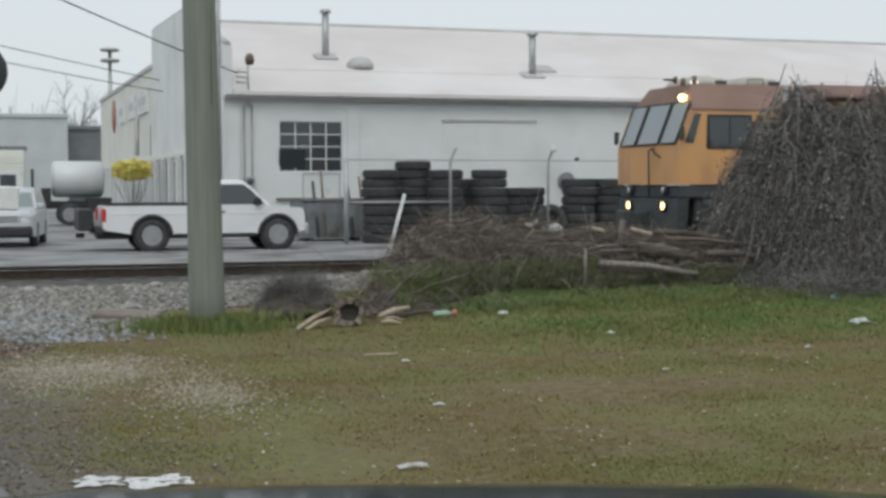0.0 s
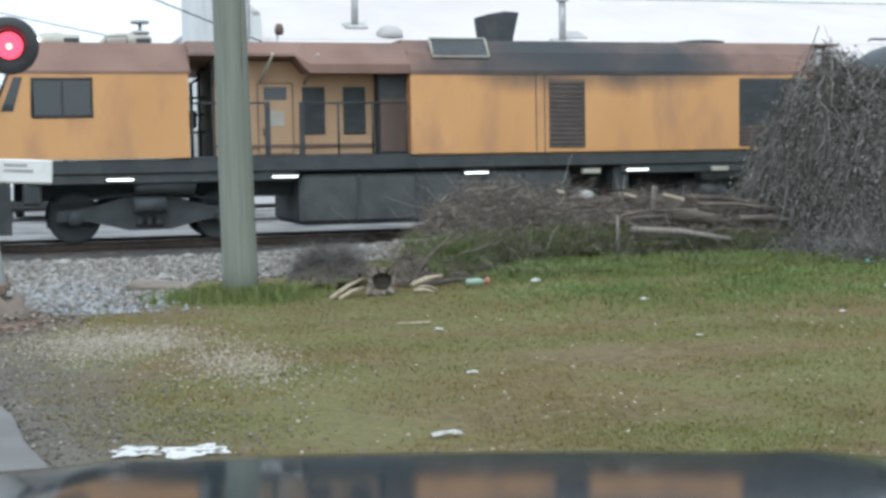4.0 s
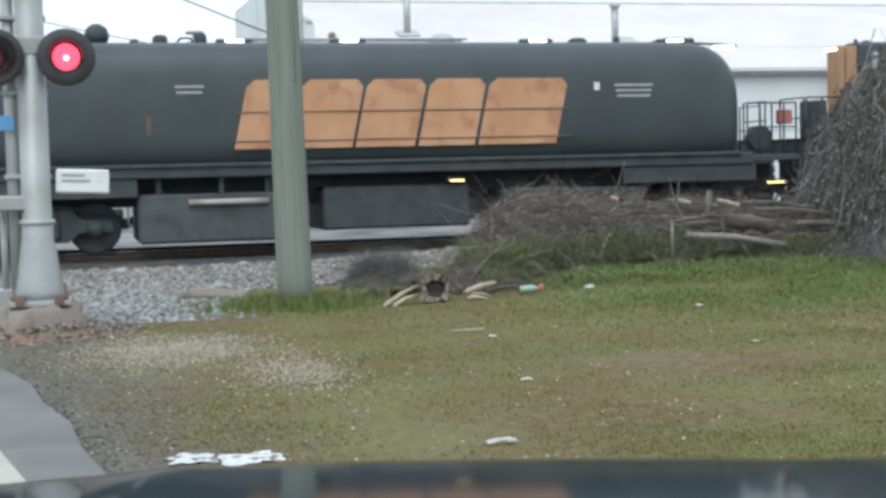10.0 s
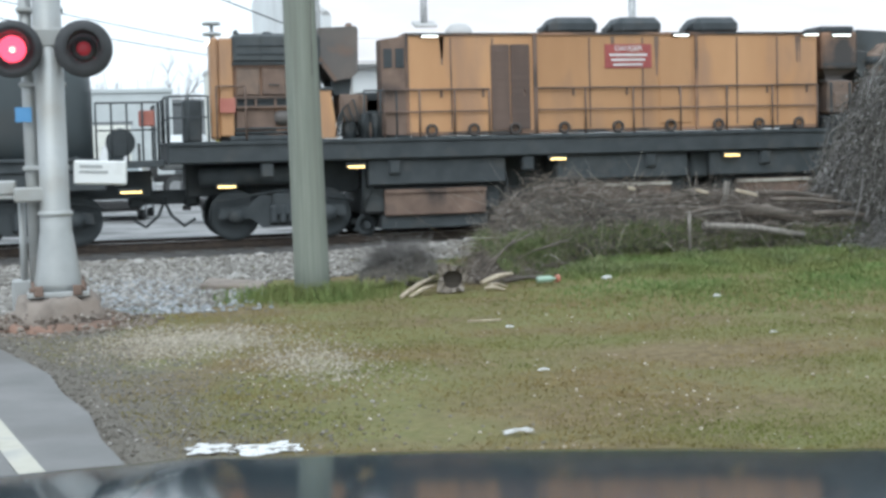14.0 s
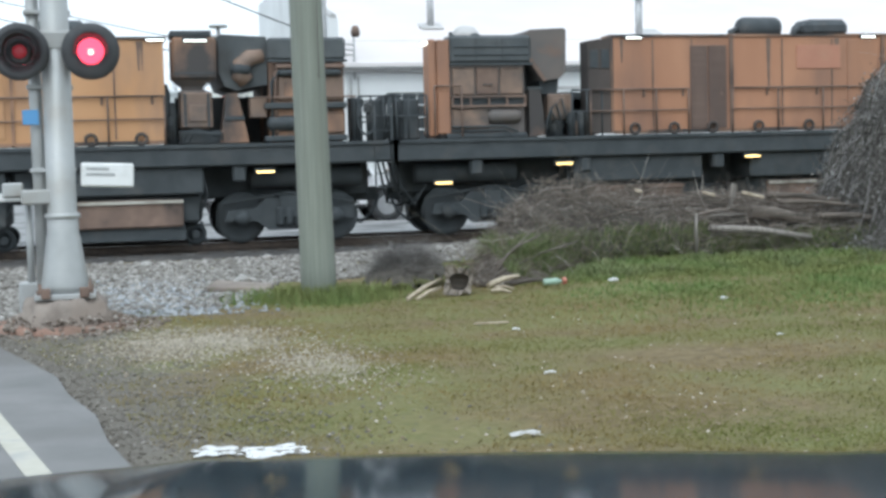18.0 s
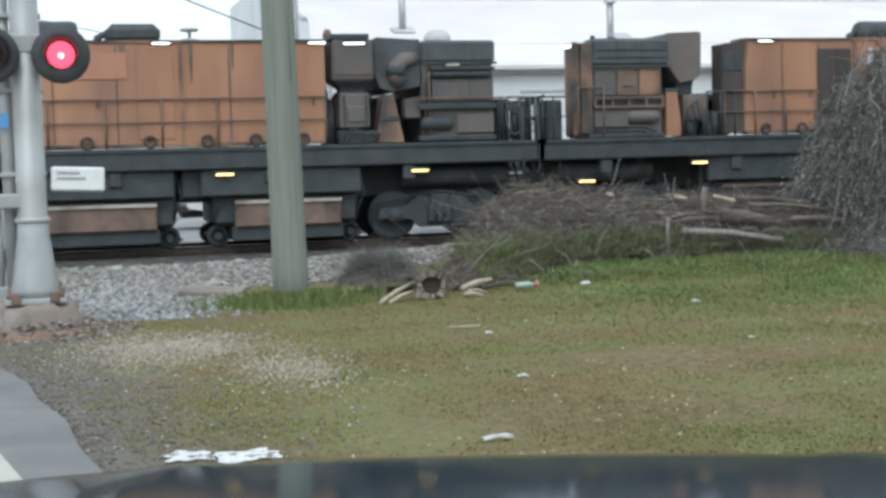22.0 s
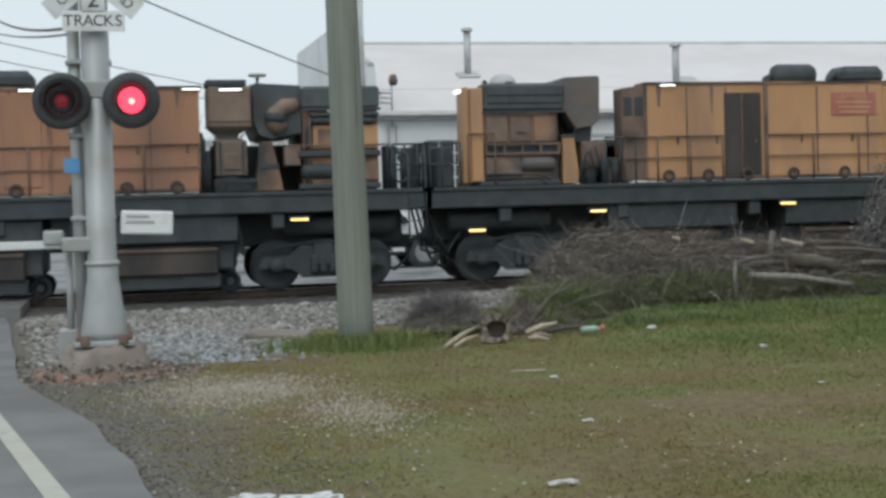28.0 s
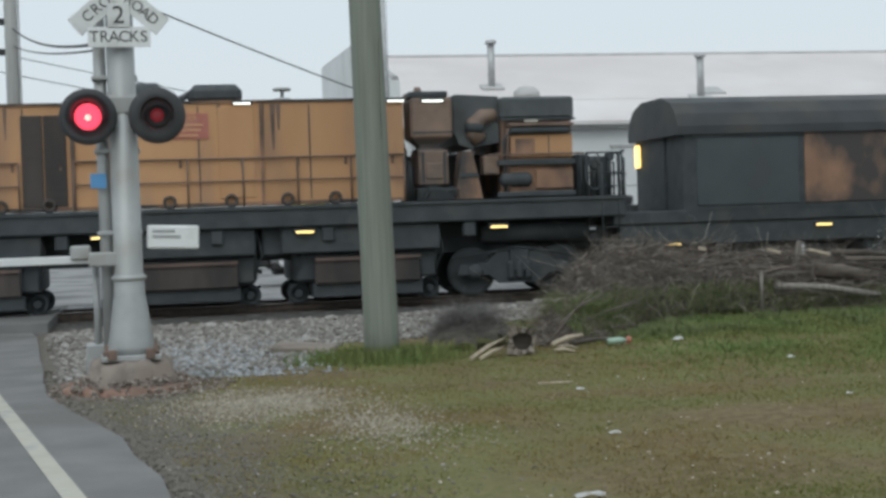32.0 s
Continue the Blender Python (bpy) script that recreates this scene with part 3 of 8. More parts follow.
def lamp_unit(parent, x, phase):
    """Round flashing lamp: a disc with one glowing face turns over inside the hollow housing."""
    b = part("backplate", G().lathe([(0.16, 0.0), (0.3, 0.0), (0.305, 0.012), (0.3, 0.025), (0.16, 0.03), (0.16, 0.0)], 40, "y", (x, -0.23, 2.985)), M_BLACK, parent, "round black backplate")
    part("housing", G().lathe([(0.16, 0.02), (0.165, 0.18), (0.1, 0.24), (0.0, 0.24)], 28, "y", (x, -0.23, 2.985)), M_BLACK, b)
    part("back_lens", G().lathe([(0.0, 0.155), (0.16, 0.155)], 28, "y", (x, -0.23, 2.985)), M_BLACK, b, "dark inside of the lamp")
    at = (x, -0.23, 2.985)
    d = part("flasher_disc", G().lathe([(0.0, -0.016), (0.09, -0.014), (0.14, -0.002), (0.14, 0.002)], 32, "y"), M_REDLENS, parent, "lit red lamp disc", at)
    part("bulb", G().lathe([(0.0, -0.03), (0.02, -0.027), (0.034, -0.014)], 16, "y", (0, 0, -0.01)), M_HOT, d, "glowing middle of the lamp")
    part("dark_face", G().lathe([(0.14, 0.003), (0.1, 0.01), (0.0, 0.012)], 32, "y"), M_BLACK, d, "dark back of the disc")
    part("dim_bulb", G().lathe([(0.075, 0.012), (0.06, 0.018), (0.0, 0.022)], 20, "y"), M_REDDIM, d, "faintly glowing red middle")
    FLASHERS.append((d, at, phase))
    hood = G()
    rings = []
    for y, r in ((-0.02, 0.17), (-0.3, 0.185)):
        ring = [(x + r * math.cos(a), -0.23 + y, 2.985 + r * math.sin(a)) for a in np.linspace(-0.25, 3.39, 16)]
        ring += [(x + (r - 0.006) * math.cos(a), -0.23 + y, 2.985 + (r - 0.006) * math.sin(a)) for a in np.linspace(3.39, -0.25, 16)]
        rings.append(ring)
    part("hood", hood.loft(rings), M_BLACK, b, "black visor over the lens")


def rough_lathe(prof, n, seed, amp):
    """A turned shape with a broken, weathered surface."""
    g = G().lathe(prof, n)
    out = []
    for x, y, z in g.v:
        k = 1 + amp * noise.noise((x * 4 + seed, y * 4, z * 4)) + 0.6 * amp * noise.noise((x * 11, y * 11 + seed, z * 11))
        out.append((x * k, y * k, z + 0.35 * amp * noise.noise((x * 8, y * 8, seed))))
    g.v = out
    return g


def build_signal():
    s = thing("crossing_signal", "grey steel railway crossing signal with red lamps and white crossbuck", "crossing signal", (-0.3, 15.8, -0.2))
    mast = G().lathe([(0.0, 0.4), (0.262, 0.4), (0.255, 0.48), (0.225, 0.66), (0.18, 1.0), (0.17, 1.04), (0.168, 1.26), (0.158, 1.28), (0.148, 4.35), (0.0, 4.36)], 32)
    part("mast", mast, M_ALU, s, "round mast with a flared cast base")
    part("collar", G().lathe([(0.165, 1.2), (0.19, 1.21), (0.19, 1.25), (0.165, 1.26)], 28), M_ALU, s)
    part("base_plate", box(-0.32, 0.32, -0.32, 0.32, 0.34, 0.4, ch=0.01), M_ALU, s)
    for sx in (-1, 1):
        for sy in (-1, 1):
            part("anchor_bolt", G().lathe([(0.0, 0.0), (0.04, 0.0), (0.04, 0.05), (0.018, 0.05), (0.018, 0.12), (0, 0.12)], 6, at=(0.26 * sx, 0.26 * sy, 0.4)), M_RUST, s)
    part("foundation", rough_lathe([(0.0, 0.335), (0.38, 0.34), (0.44, 0.3), (0.46, 0.2), (0.52, 0.16), (0.55, 0.02), (0.6, -0.2)], 40, 5, 0.2), M_CONC, s, "chipped concrete foundation")
    part("footing_ring", rough_lathe([(0.5, -0.1), (0.6, 0.08), (0.68, 0.07), (0.72, 0.02), (0.74, -0.12)], 40, 8, 0.16), M_BRICK, s, "rusty brown footing")
    for sx in (-1, 1):
        part("foot_bracket", box(0.2 * sx - 0.05, 0.2 * sx + 0.05, -0.36, -0.3, 0.36, 0.47, ch=0.01), M_RUST, s, "dark rusty foot bracket")
    part("conduit", tube([(-0.23, 0.12, 0.3), (-0.23, 0.12, 4.25)], 0.07, 12), M_ALU, s, "stout grey conduit beside the mast")
    for z in (1.7, 2.6, 3.4):
        part("conduit_strap", box(-0.32, 0.17, 0.0, 0.22, z, z + 0.05, ch=0.01), M_ALU, s)
    part("conduit", tube([(-0.36, 0.3, 0.3), (-0.36, 0.3, 1.4)], 0.04, 8), M_ALU, s)
    part("crossarm", box(-0.36, 0.36, -0.06, 0.06, 2.95, 3.02, ch=0.01), M_ALU, s)
    part("junction_box", box(-0.2, 0.2, -0.16, 0.05, 3.0, 3.22, ch=0.03), M_ALU, s)
    lamp_unit(s, -0.36, 1)
    lamp_unit(s, 0.37, 0)
    # crossbuck and tracks plate
    for k, sgn in enumerate((1, -1)):
        b = part("crossbuck_blade", box(-0.61, 0.61, -0.006, 0.006, -0.115, 0.115, ch=0.004), M_SIGNW, s, "white crossbuck blade", pose(0, -0.16 - 0.015 * k, 4.34, 0, -40 * sgn, 0))
        word = "RAIL  ROAD" if k else "CROSSING"
        for j, c in enumerate(word):
            if c != " ":
                letters("lettering", c, 0.16, M_INK, b, ((j - (len(word) - 1) / 2) * (0.105 if k else 0.12), -0.008, 0))
    p1 = part("number_plate", box(-0.12, 0.12, -0.006, 0.006, -0.15, 0.13, ch=0.004), M_SIGNW, s, "white plate with a black 2", (0, -0.2, 4.08))
    letters("numeral", "2", 0.27, M_INK, p1, (0, -0.008, -0.01))
    p2 = part("tracks_plate", box(-0.33, 0.33, -0.006, 0.006, -0.11, 0.11, ch=0.004), M_SIGNW, s, "white plate lettered TRACKS", (0, -0.2, 3.84))
    for j, c in enumerate("TRACKS"):
        letters("lettering", c, 0.17, M_INK, p2, ((j - 2.5) * 0.105, -0.008, 0))
    part("blue_plate", box(-0.37, -0.2, -0.02, -0.01, 2.22, 2.38, ch=0.003), M_BLUE, s, "small blue notice plate")
    # gate mechanism and arm pointing along the road's edge
    part("gate_box", box(-0.42, -0.1, -0.1, 0.25, 1.36, 1.52, ch=0.02), M_ALU, s)
    arm = part("gate_arm", box(-4.6, -0.3, 0.1, 0.14, 1.4, 1.49, ch=0.008), M_SIGNW, s, "white lowered gate arm with red bands")
    for i in range(4):
        part("red_band", box(-1.8 - i * 0.8, -1.41 - i * 0.8, 0.096, 0.144, 1.397, 1.493), M_TAILRED, arm)
    part("gate_bracket", box(-0.62, -0.4, 0.06, 0.18, 1.44, 1.6, ch=0.02), M_ALU, s)
    cw = part("counterweight_arm", box(0.14, 0.7, -0.12, -0.08, 1.52, 1.78, ch=0.02), M_SIGNW, s, "white counterweight plate", pose(0, 0, 0.03, 0, 2.5, 0))
    for z, x1 in ((1.7, 0.44), (1.64, 0.5)):
        part("stencil_bar", box(0.2, x1, -0.126, -0.12, z, z + 0.03), M_GALV, cw, "faded unreadable stencil")
    g = G().box(-0.5, -0.22, 0.25, 0.5, -0.1, 0.5, ch=0.02)
    part("cable_pedestal", g, M_ALU, s)


build_signal()


# ---- the train ----
SPEEDS = [(0, 3.70), (2.5, 3.68), (5, 3.55), (8, 3.48), (13, 3.46), (17, 3.45), (19, 3.60), (24, 3.63), (28, 3.62), (32, 3.65)]


def travelled(t):
    s = 0.0
    for (a, va), (b, vb) in zip(SPEEDS, SPEEDS[1:]):
        if t <= a:
            break
        e = min(t, b)
        ve = va + (vb - va) * (e - a) / (b - a)
        s += (va + ve) / 2 * (e - a)
    return s


CARS = []      # (thing, station of its origin along the train)
WHEELSETS = []  # (part, radius, pose in its car)
WHEEL_R = 0.475


def wheelset_mesh(r):
    g = G()
    for s in (-1, 1):
        y = 0.72 * s
        g.lathe([(0.0, -0.06 * s), (0.11, -0.06 * s), (0.13, -0.03 * s), (r - 0.09, -0.02 * s), (r - 0.07, -0.055 * s), (r, -0.055 * s), (r + 0.005, 0.03 * s), (r + 0.028, 0.05 * s), (r + 0.02, 0.075 * s), (r - 0.08, 0.075 * s), (0.12, 0.05 * s), (0.0, 0.05 * s)][::-s], 28, "y", (0, -y * -1, 0))
    g.tube([(0, -0.95, 0), (0, 0.95, 0)], 0.075, 12)
    for k in range(4):
        a = k * 1.5708
        g.box(0.24 * math.cos(a) - 0.03, 0.24 * math.cos(a) + 0.03, -0.775, -0.76, 0.24 * math.sin(a) - 0.03, 0.24 * math.sin(a) + 0.03)
    return g.mesh("wheelset", M_UNDER)


WHEEL_MESH = wheelset_mesh(WHEEL_R)
SMALL_WHEEL = wheelset_mesh(0.19)


def wheelset(parent, x, r=WHEEL_R):
    m = Matrix.Translation((x, 0, r))
    w = part("wheelset", WHEEL_MESH if r == WHEEL_R else SMALL_WHEEL, M_UNDER, parent, at=m)
    WHEELSETS.append((w, r, m))
    return w


def bogie(car, x0, x1, name="bogie"):
    """A two-axle truck: side frames, bolster, springs, axle boxes and wheelsets."""
    c = (x0 + x1) / 2
    fr = part(name, box(c - 0.2, c + 0.2, -1.15, 1.15, 0.45, 0.9, ch=0.03), M_UNDER, car, "greasy black truck bolster")
    prof = [(x0 - 0.35, 0.42), (x0 - 0.3, 0.62), (x0 + 0.25, 0.66), (c - 0.45, 0.86), (c + 0.45, 0.86), (x1 - 0.25, 0.66), (x1 + 0.3, 0.62), (x1 + 0.35, 0.42), (x1 - 0.3, 0.4), (c + 0.4, 0.22), (c - 0.4, 0.22), (x0 + 0.3, 0.4)]
    for s in (-1, 1):
        part("side_frame", G().prism(prof, 1.0 * s - 0.07, 1.0 * s + 0.07, "y"), M_UNDER, fr)
    for x in (x0, x1):
        for s in (-1, 1):
            part("axle_box", G().lathe([(0.0, -0.05), (0.13, -0.05), (0.15, 0.0), (0.15, 0.1)], 12, "y", (x, 1.12 * s - (0.1 if s > 0 else 0.0), WHEEL_R)), M_UNDER, fr)
    for dx in (-0.18, 0, 0.18):
        part("spring", G().lathe([(0.07, 0.3), (0.085, 0.36), (0.07, 0.42), (0.085, 0.48), (0.07, 0.54), (0.085, 0.6), (0.07, 0.66)], 10, at=(c + dx, -1.1, 0)), M_UNDER, fr)
    part("brake_rigging", tube([(x0 - 0.5, -0.95, 0.3), (x0 - 0.45, -0.95, 0.75), (c, -1.12, 0.95), (x1 + 0.5, -0.95, 0.7)], 0.025, 6), M_UNDER, fr)
    wheelset(car, x0)
    wheelset(car, x1)


def railing(parent, x0, x1, y, z0, z1, material, step=0.85, mid=True, r=0.02):
    top = part("railing", tube([(x0, y, z1), (x1, y, z1)], r, 6), material, parent)
    if mid:
        part("mid_rail", tube([(x0, y, (z0 + z1) / 2 + 0.03), (x1, y, (z0 + z1) / 2 + 0.03)], r * 0.8, 6), material, top)
    n = max(1, round((x1 - x0) / step))
    for i in range(n + 1):
        x = x0 + (x1 - x0) * i / n
        part("post", tube([(x, y, z0), (x, y, z1)], r, 6), material, top)
    return top


def end_railing(parent, x, y0, y1, z0, z1, material):
    top = part("end_railing", tube([(x, y0, z0), (x, y0, z1), (x, y1, z1), (x, y1, z0)], 0.022, 6), material, parent)
    part("mid_rail", tube([(x, y0, (z0 + z1) / 2), (x, y1, (z0 + z1) / 2)], 0.018, 6), material, top)


def coupler(car, x, d):
    g = box(min(x, x + 0.55 * d), max(x, x + 0.55 * d), -0.13, 0.13, 0.72, 1.0, ch=0.03)
    g.box(min(x + 0.42 * d, x + 0.72 * d), max(x + 0.42 * d, x + 0.72 * d), -0.17, 0.17, 0.66, 1.04, ch=0.05)
    c = part("coupler", g, M_UNDER, car)
    part("air_hose", tube([(x, -0.35, 0.85), (x + 0.15 * d, -0.36, 0.5), (x + 0.4 * d, -0.36, 0.28), (x + 0.62 * d, -0.35, 0.42)], 0.03, 8), M_UNDER, c, "drooping black air hose")


def strip_lamp(car, x, z, w, y=-1.56, mat_=None, h=0.05):
    h *= 0.58
    l = part("lamp_bracket", box(x - w / 2 - 0.03, x + w / 2 + 0.03, y, y + 0.12, z - h / 2, z + h / 2 + 0.05, ch=0.008), M_UNDER, car)
    part("lamp", box(x - w / 2, x + w / 2, y - 0.02, y, z - h / 2, z + h / 2, ch=0.006), mat_ or M_WLAMP, l, "lit lamp")


def build_loco():
    """Orange locomotive; its origin lies at station 14.5, the front of the cab."""
    o = 14.5
    car = thing("locomotive", "orange diesel locomotive with sooty brown roof pulling the grinding train", "locomotive", (0, CENTRE, 0))
    CARS.append((car, o))
    W = 1.53

    def body(x0, x1, name="body_side", m=M_LOCO, y=W):
        return part(name, box(x0, x1, -y, y, 1.58, 3.22, ch=0.03), m, car)

    # frame
    part("underframe", box(0.05, 18.7, -1.5, 1.5, 1.3, 1.58, ch=0.03), M_UNDER, car, "dark underframe")
    part("pilot", G().prism([(-1.35, 0.2), (1.35, 0.2), (1.5, 1.3), (-1.5, 1.3)], 0.0, 0.25, "x"), M_UNDER, car, "black front pilot plate")
    coupler(car, 0.0, -1)
    coupler(car, 18.8, 1)
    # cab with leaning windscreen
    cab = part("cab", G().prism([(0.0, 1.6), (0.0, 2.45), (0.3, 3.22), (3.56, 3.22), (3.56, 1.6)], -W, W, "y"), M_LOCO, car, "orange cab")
    roof = G()
    rings = []
    for x in (0.3, 3.6):
        rings.append([(x, -W - 0.01, 3.2), (x, -W - 0.01, 3.25), (x + (0.26 if x < 1 else 0), -1.0, 3.82), (x + (0.26 if x < 1 else 0), 1.0, 3.82), (x, W + 0.01, 3.25), (x, W + 0.01, 3.2)])
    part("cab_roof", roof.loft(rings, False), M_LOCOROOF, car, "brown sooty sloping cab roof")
    for y0, y1 in ((-1.36, -0.62), (-0.52, 0.52), (0.62, 1.36)):
        p = part("windscreen", box(-0.012, 0.012, y0, y1, 0.06, 1.02, ch=0.008), M_SCREEN, cab, "tall windscreen pane", pose(-0.022, 0, 2.45, 0, 21.3, 0))
        part("seal", G().tube([(-0.015, y0, 0.05), (-0.015, y1, 0.05), (-0.015, y1, 1.03), (-0.015, y0, 1.03), (-0.015, y0, 0.05)], 0.025, 5), M_BLACK, p)
    for s in (-1, 1):
        part("corner_window", G().prism([(0.12, 2.5), (0.36, 3.13), (0.52, 3.13), (0.34, 2.5)], W * s - 0.012 * s, W * s + 0.006 * s, "y"), M_PANE, cab)
        w = part("cab_window", box(0.7, 1.74, s * (W + 0.006) - 0.012, s * (W + 0.006) + 0.012, 2.42, 3.08, ch=0.01), M_PANE, cab, "dark sliding cab window")
        part("window_frame", G().tube([(0.68, s * W, 2.4), (1.76, s * W, 2.4), (1.76, s * W, 3.1), (0.68, s * W, 3.1), (0.68, s * W, 2.4)], 0.032, 5), M_BLACK, w)
        part("glazing_bar", box(1.2, 1.24, s * (W + 0.02) - 0.008, s * (W + 0.02) + 0.008, 2.42, 3.08), M_BLACK, w)
        mr = part("mirror", box(-0.02, 0.03, s * 1.62 - 0.09, s * 1.62 + 0.09, 2.55, 2.85, ch=0.015), M_BLACK, cab)
        part("mirror_arm", tube([(0.05, s * 1.5, 2.8), (0.0, s * 1.62, 2.8)], 0.015, 5), M_BLACK, mr)
        for y, z, r, m in ((0.85, 1.13, 0.11, M_HEAD), (0.85, 1.48, 0.085, M_CHROME)):
            h = part("headlight", G().lathe([(0.0, -0.04), (r * 0.7, -0.035), (r, 0.0), (r, 0.05)], 20, "x", (-0.03, y * s, z)), m, car, "lit ditch light" if m is M_HEAD else "unlit lamp")
            part("bezel", G().lathe([(r, -0.03), (r + 0.03, -0.02), (r + 0.03, 0.05)], 20, "x", (-0.03, y * s, z)), M_BLACK, h)
    part("nose_headlight", G().lathe([(0.0, -0.04), (0.06, -0.035), (0.08, 0.0), (0.08, 0.1)], 18, "x", (0.28, -1.05, 3.5)), M_HEAD, car, "lit roof headlight")
    part("beacon", G().lathe([(0.07, 3.82), (0.07, 3.92), (0.0, 3.96)], 12, at=(0.8, -0.7, 0)), M_WLAMP, car)
    part("front_handrail", tube([(-0.08, -0.25, 1.3), (-0.1, -0.25, 2.35), (-0.02, -0.25, 2.4)], 0.02, 6), M_BLACK, car)
    part("wiper", tube([(-0.02, -0.3, 2.42), (-0.05, -0.42, 2.3), (-0.04, -0.7, 2.2)], 0.02, 5), M_BLACK, cab)
    for x0, x1 in ((0.72, 1.62), (2.0, 2.98)):
        dome = [[(x, -0.72 * w, 3.8), (x, -0.72 * w, 3.8 + 0.12 * h), (x, -0.5 * w, 3.8 + 0.24 * h), (x, 0.5 * w, 3.8 + 0.24 * h), (x, 0.72 * w, 3.8 + 0.12 * h), (x, 0.72 * w, 3.8)] for x, w, h in ((x0, 0.8, 0.3), (x0 + 0.1, 0.95, 0.8), (x0 + 0.28, 1, 1), (x1 - 0.34, 1, 1.05), (x1 - 0.3, 1, 0.9), (x1, 0.95, 0.85))]
        ac = part("air_conditioner", G().loft(dome), M_BEIGE, car, "pale rounded rooftop air-conditioner")
        part("side_grille", box(x1 - 0.3, x1 - 0.02, -0.735, -0.7, 3.82, 3.93, ch=0.004), M_UNDER, ac)
    for x, h in ((0.34, 0.14), (0.62, 0.2)):
        part("roof_beacon", G().lathe([(0.05, 3.78), (0.06, 3.82 + h * 0.5), (0.05, 3.8 + h), (0.0, 3.82 + h)], 12, at=(x + 0.1, -0.85, 0)), M_DUSKY, car)
    part("air_horn", G().lathe([(0.02, -0.3), (0.03, -0.1), (0.09, 0.0)][::-1], 12, "x", (0.55, -0.3, 3.95)), M_RUST, car)
    part("roof_rail", tube([(2.1, -0.78, 3.82), (2.1, -0.78, 3.95), (2.5, -0.78, 3.97), (2.5, -0.78, 3.82)], 0.015, 5), M_RUST, car)
    # recessed walkway with doors
    part("walkway_floor", box(3.56, 7.98, -1.5, 1.5, 1.56, 1.62), M_UNDER, car)
    part("inner_wall", box(4.15, 7.4, -0.85, 0.85, 1.62, 3.5, ch=0.02), M_INNER, car, "faded tan recessed side wall")
    part("dark_end_plate", box(4.1, 4.15, -0.84, 0.84, 1.62, 3.5, ch=0.005), M_GREYBOX, car)
    for x0, x1 in ((4.3, 4.75), (5.9, 6.36), (6.74, 7.2)):
        d = part("louvred_door", box(x0, x1, -0.875, -0.852, 2.03, 2.98, ch=0.006), M_UNDER, car, "dark louvred panel")
        for k in range(9):
            part("louvre", box(x0 + 0.02, x1 - 0.02, -0.888, -0.872, 2.07 + k * 0.1, 2.12 + k * 0.1), M_UNDER, d)
    dd = part("door", box(5.0, 5.7, -0.878, -0.852, 1.65, 3.05, ch=0.01), M_INNER, car, "faded tan walkway door")
    for x in (5.0, 5.7):
        part("door_edge", box(x - 0.012, x + 0.012, -0.886, -0.87, 1.65, 3.05), M_RUST, dd)
    part("door_edge", box(5.0, 5.7, -0.886, -0.87, 3.04, 3.065), M_RUST, dd)
    part("door_window", box(5.12, 5.58, -0.884, -0.876, 2.72, 2.98, ch=0.004), M_PANE, dd)
    part("notice", box(5.22, 5.52, -0.886, -0.877, 2.2, 2.5, ch=0.003), M_BEIGE, dd, "pale square notice")
    part("door_handle", tube([(5.1, -0.88, 2.02), (5.1, -0.92, 2.04), (5.1, -0.92, 2.16), (5.1, -0.88, 2.18)], 0.012, 5), M_UNDER, dd)
    part("end_bulkhead", box(7.4, 7.98, -1.2, 1.2, 1.62, 3.3, ch=0.02), M_UNDER, car)
    railing(car, 3.62, 5.05, -1.45, 1.62, 2.64, M_UNDER, 0.72, False)
    railing(car, 5.8, 7.9, -1.45, 1.62, 2.64, M_UNDER, 0.72, False)
    for x in (5.09, 5.76):
        part("gate_post", box(x - 0.045, x + 0.045, -1.49, -1.41, 1.6, 2.66, ch=0.01), M_UNDER, car)
    for x, z in ((3.7, 3.3), (3.82, 3.1), (3.98, 3.35)):
        part("walkway_pipe", tube([(x, 0.2, 1.62), (x, 0.2, z), (x + 0.15, 0.2, z + 0.1)], 0.035, 6), M_UNDER, car)
    for z in (2.1, 2.45, 2.8):
        part("cross_pipe", tube([(3.6, 0.25, z), (4.1, 0.25, z + 0.03)], 0.025, 6), M_UNDER, car)
    part("valve_block", box(3.68, 3.9, 0.0, 0.3, 2.2, 2.55, ch=0.02), M_UNDER, car)
    part("kick_rail", box(4.15, 7.4, -0.9, -0.86, 1.78, 1.84, ch=0.005), M_RUST, car)
    part("brown_end_panel", box(7.43, 7.95, -1.215, -1.2, 1.66, 2.72, ch=0.006), M_DOOR, car, "grimy brown end panel")
    for x in (4.25, 5.05, 5.95):
        part("roof_strut", tube([(x, -0.86, 3.05), (x + 0.18, -1.4, 3.6)], 0.03, 6), M_BEIGE, car)
    rings = [[(x, -1.5 + 0.1 * h, 3.22 + 0.34 * h), (x, -1.5 + 0.12 * h, 3.4 + 0.22 * h), (x, -1.0, 3.86), (x, 1.0, 3.86), (x, 1.5, 3.42), (x, 1.5, 3.3)] for x, h in ((3.6, 1), (5.66, 1), (5.94, 0), (7.98, 0))]
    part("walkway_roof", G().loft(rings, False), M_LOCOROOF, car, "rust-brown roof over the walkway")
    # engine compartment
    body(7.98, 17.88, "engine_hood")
    rings = [[(x, -W - 0.012, 3.2), (x, -W, 3.28), (x, -1.28, 3.66), (x, -0.8, 3.94), (x, 0.8, 3.94), (x, 1.28, 3.66), (x, W, 3.28), (x, W + 0.012, 3.2)] for x in (7.98, 17.75)]
    rings.append([(18.0, p[1] * 0.96, p[2] - (0.12 if p[2] > 3.5 else 0)) for p in rings[0]])
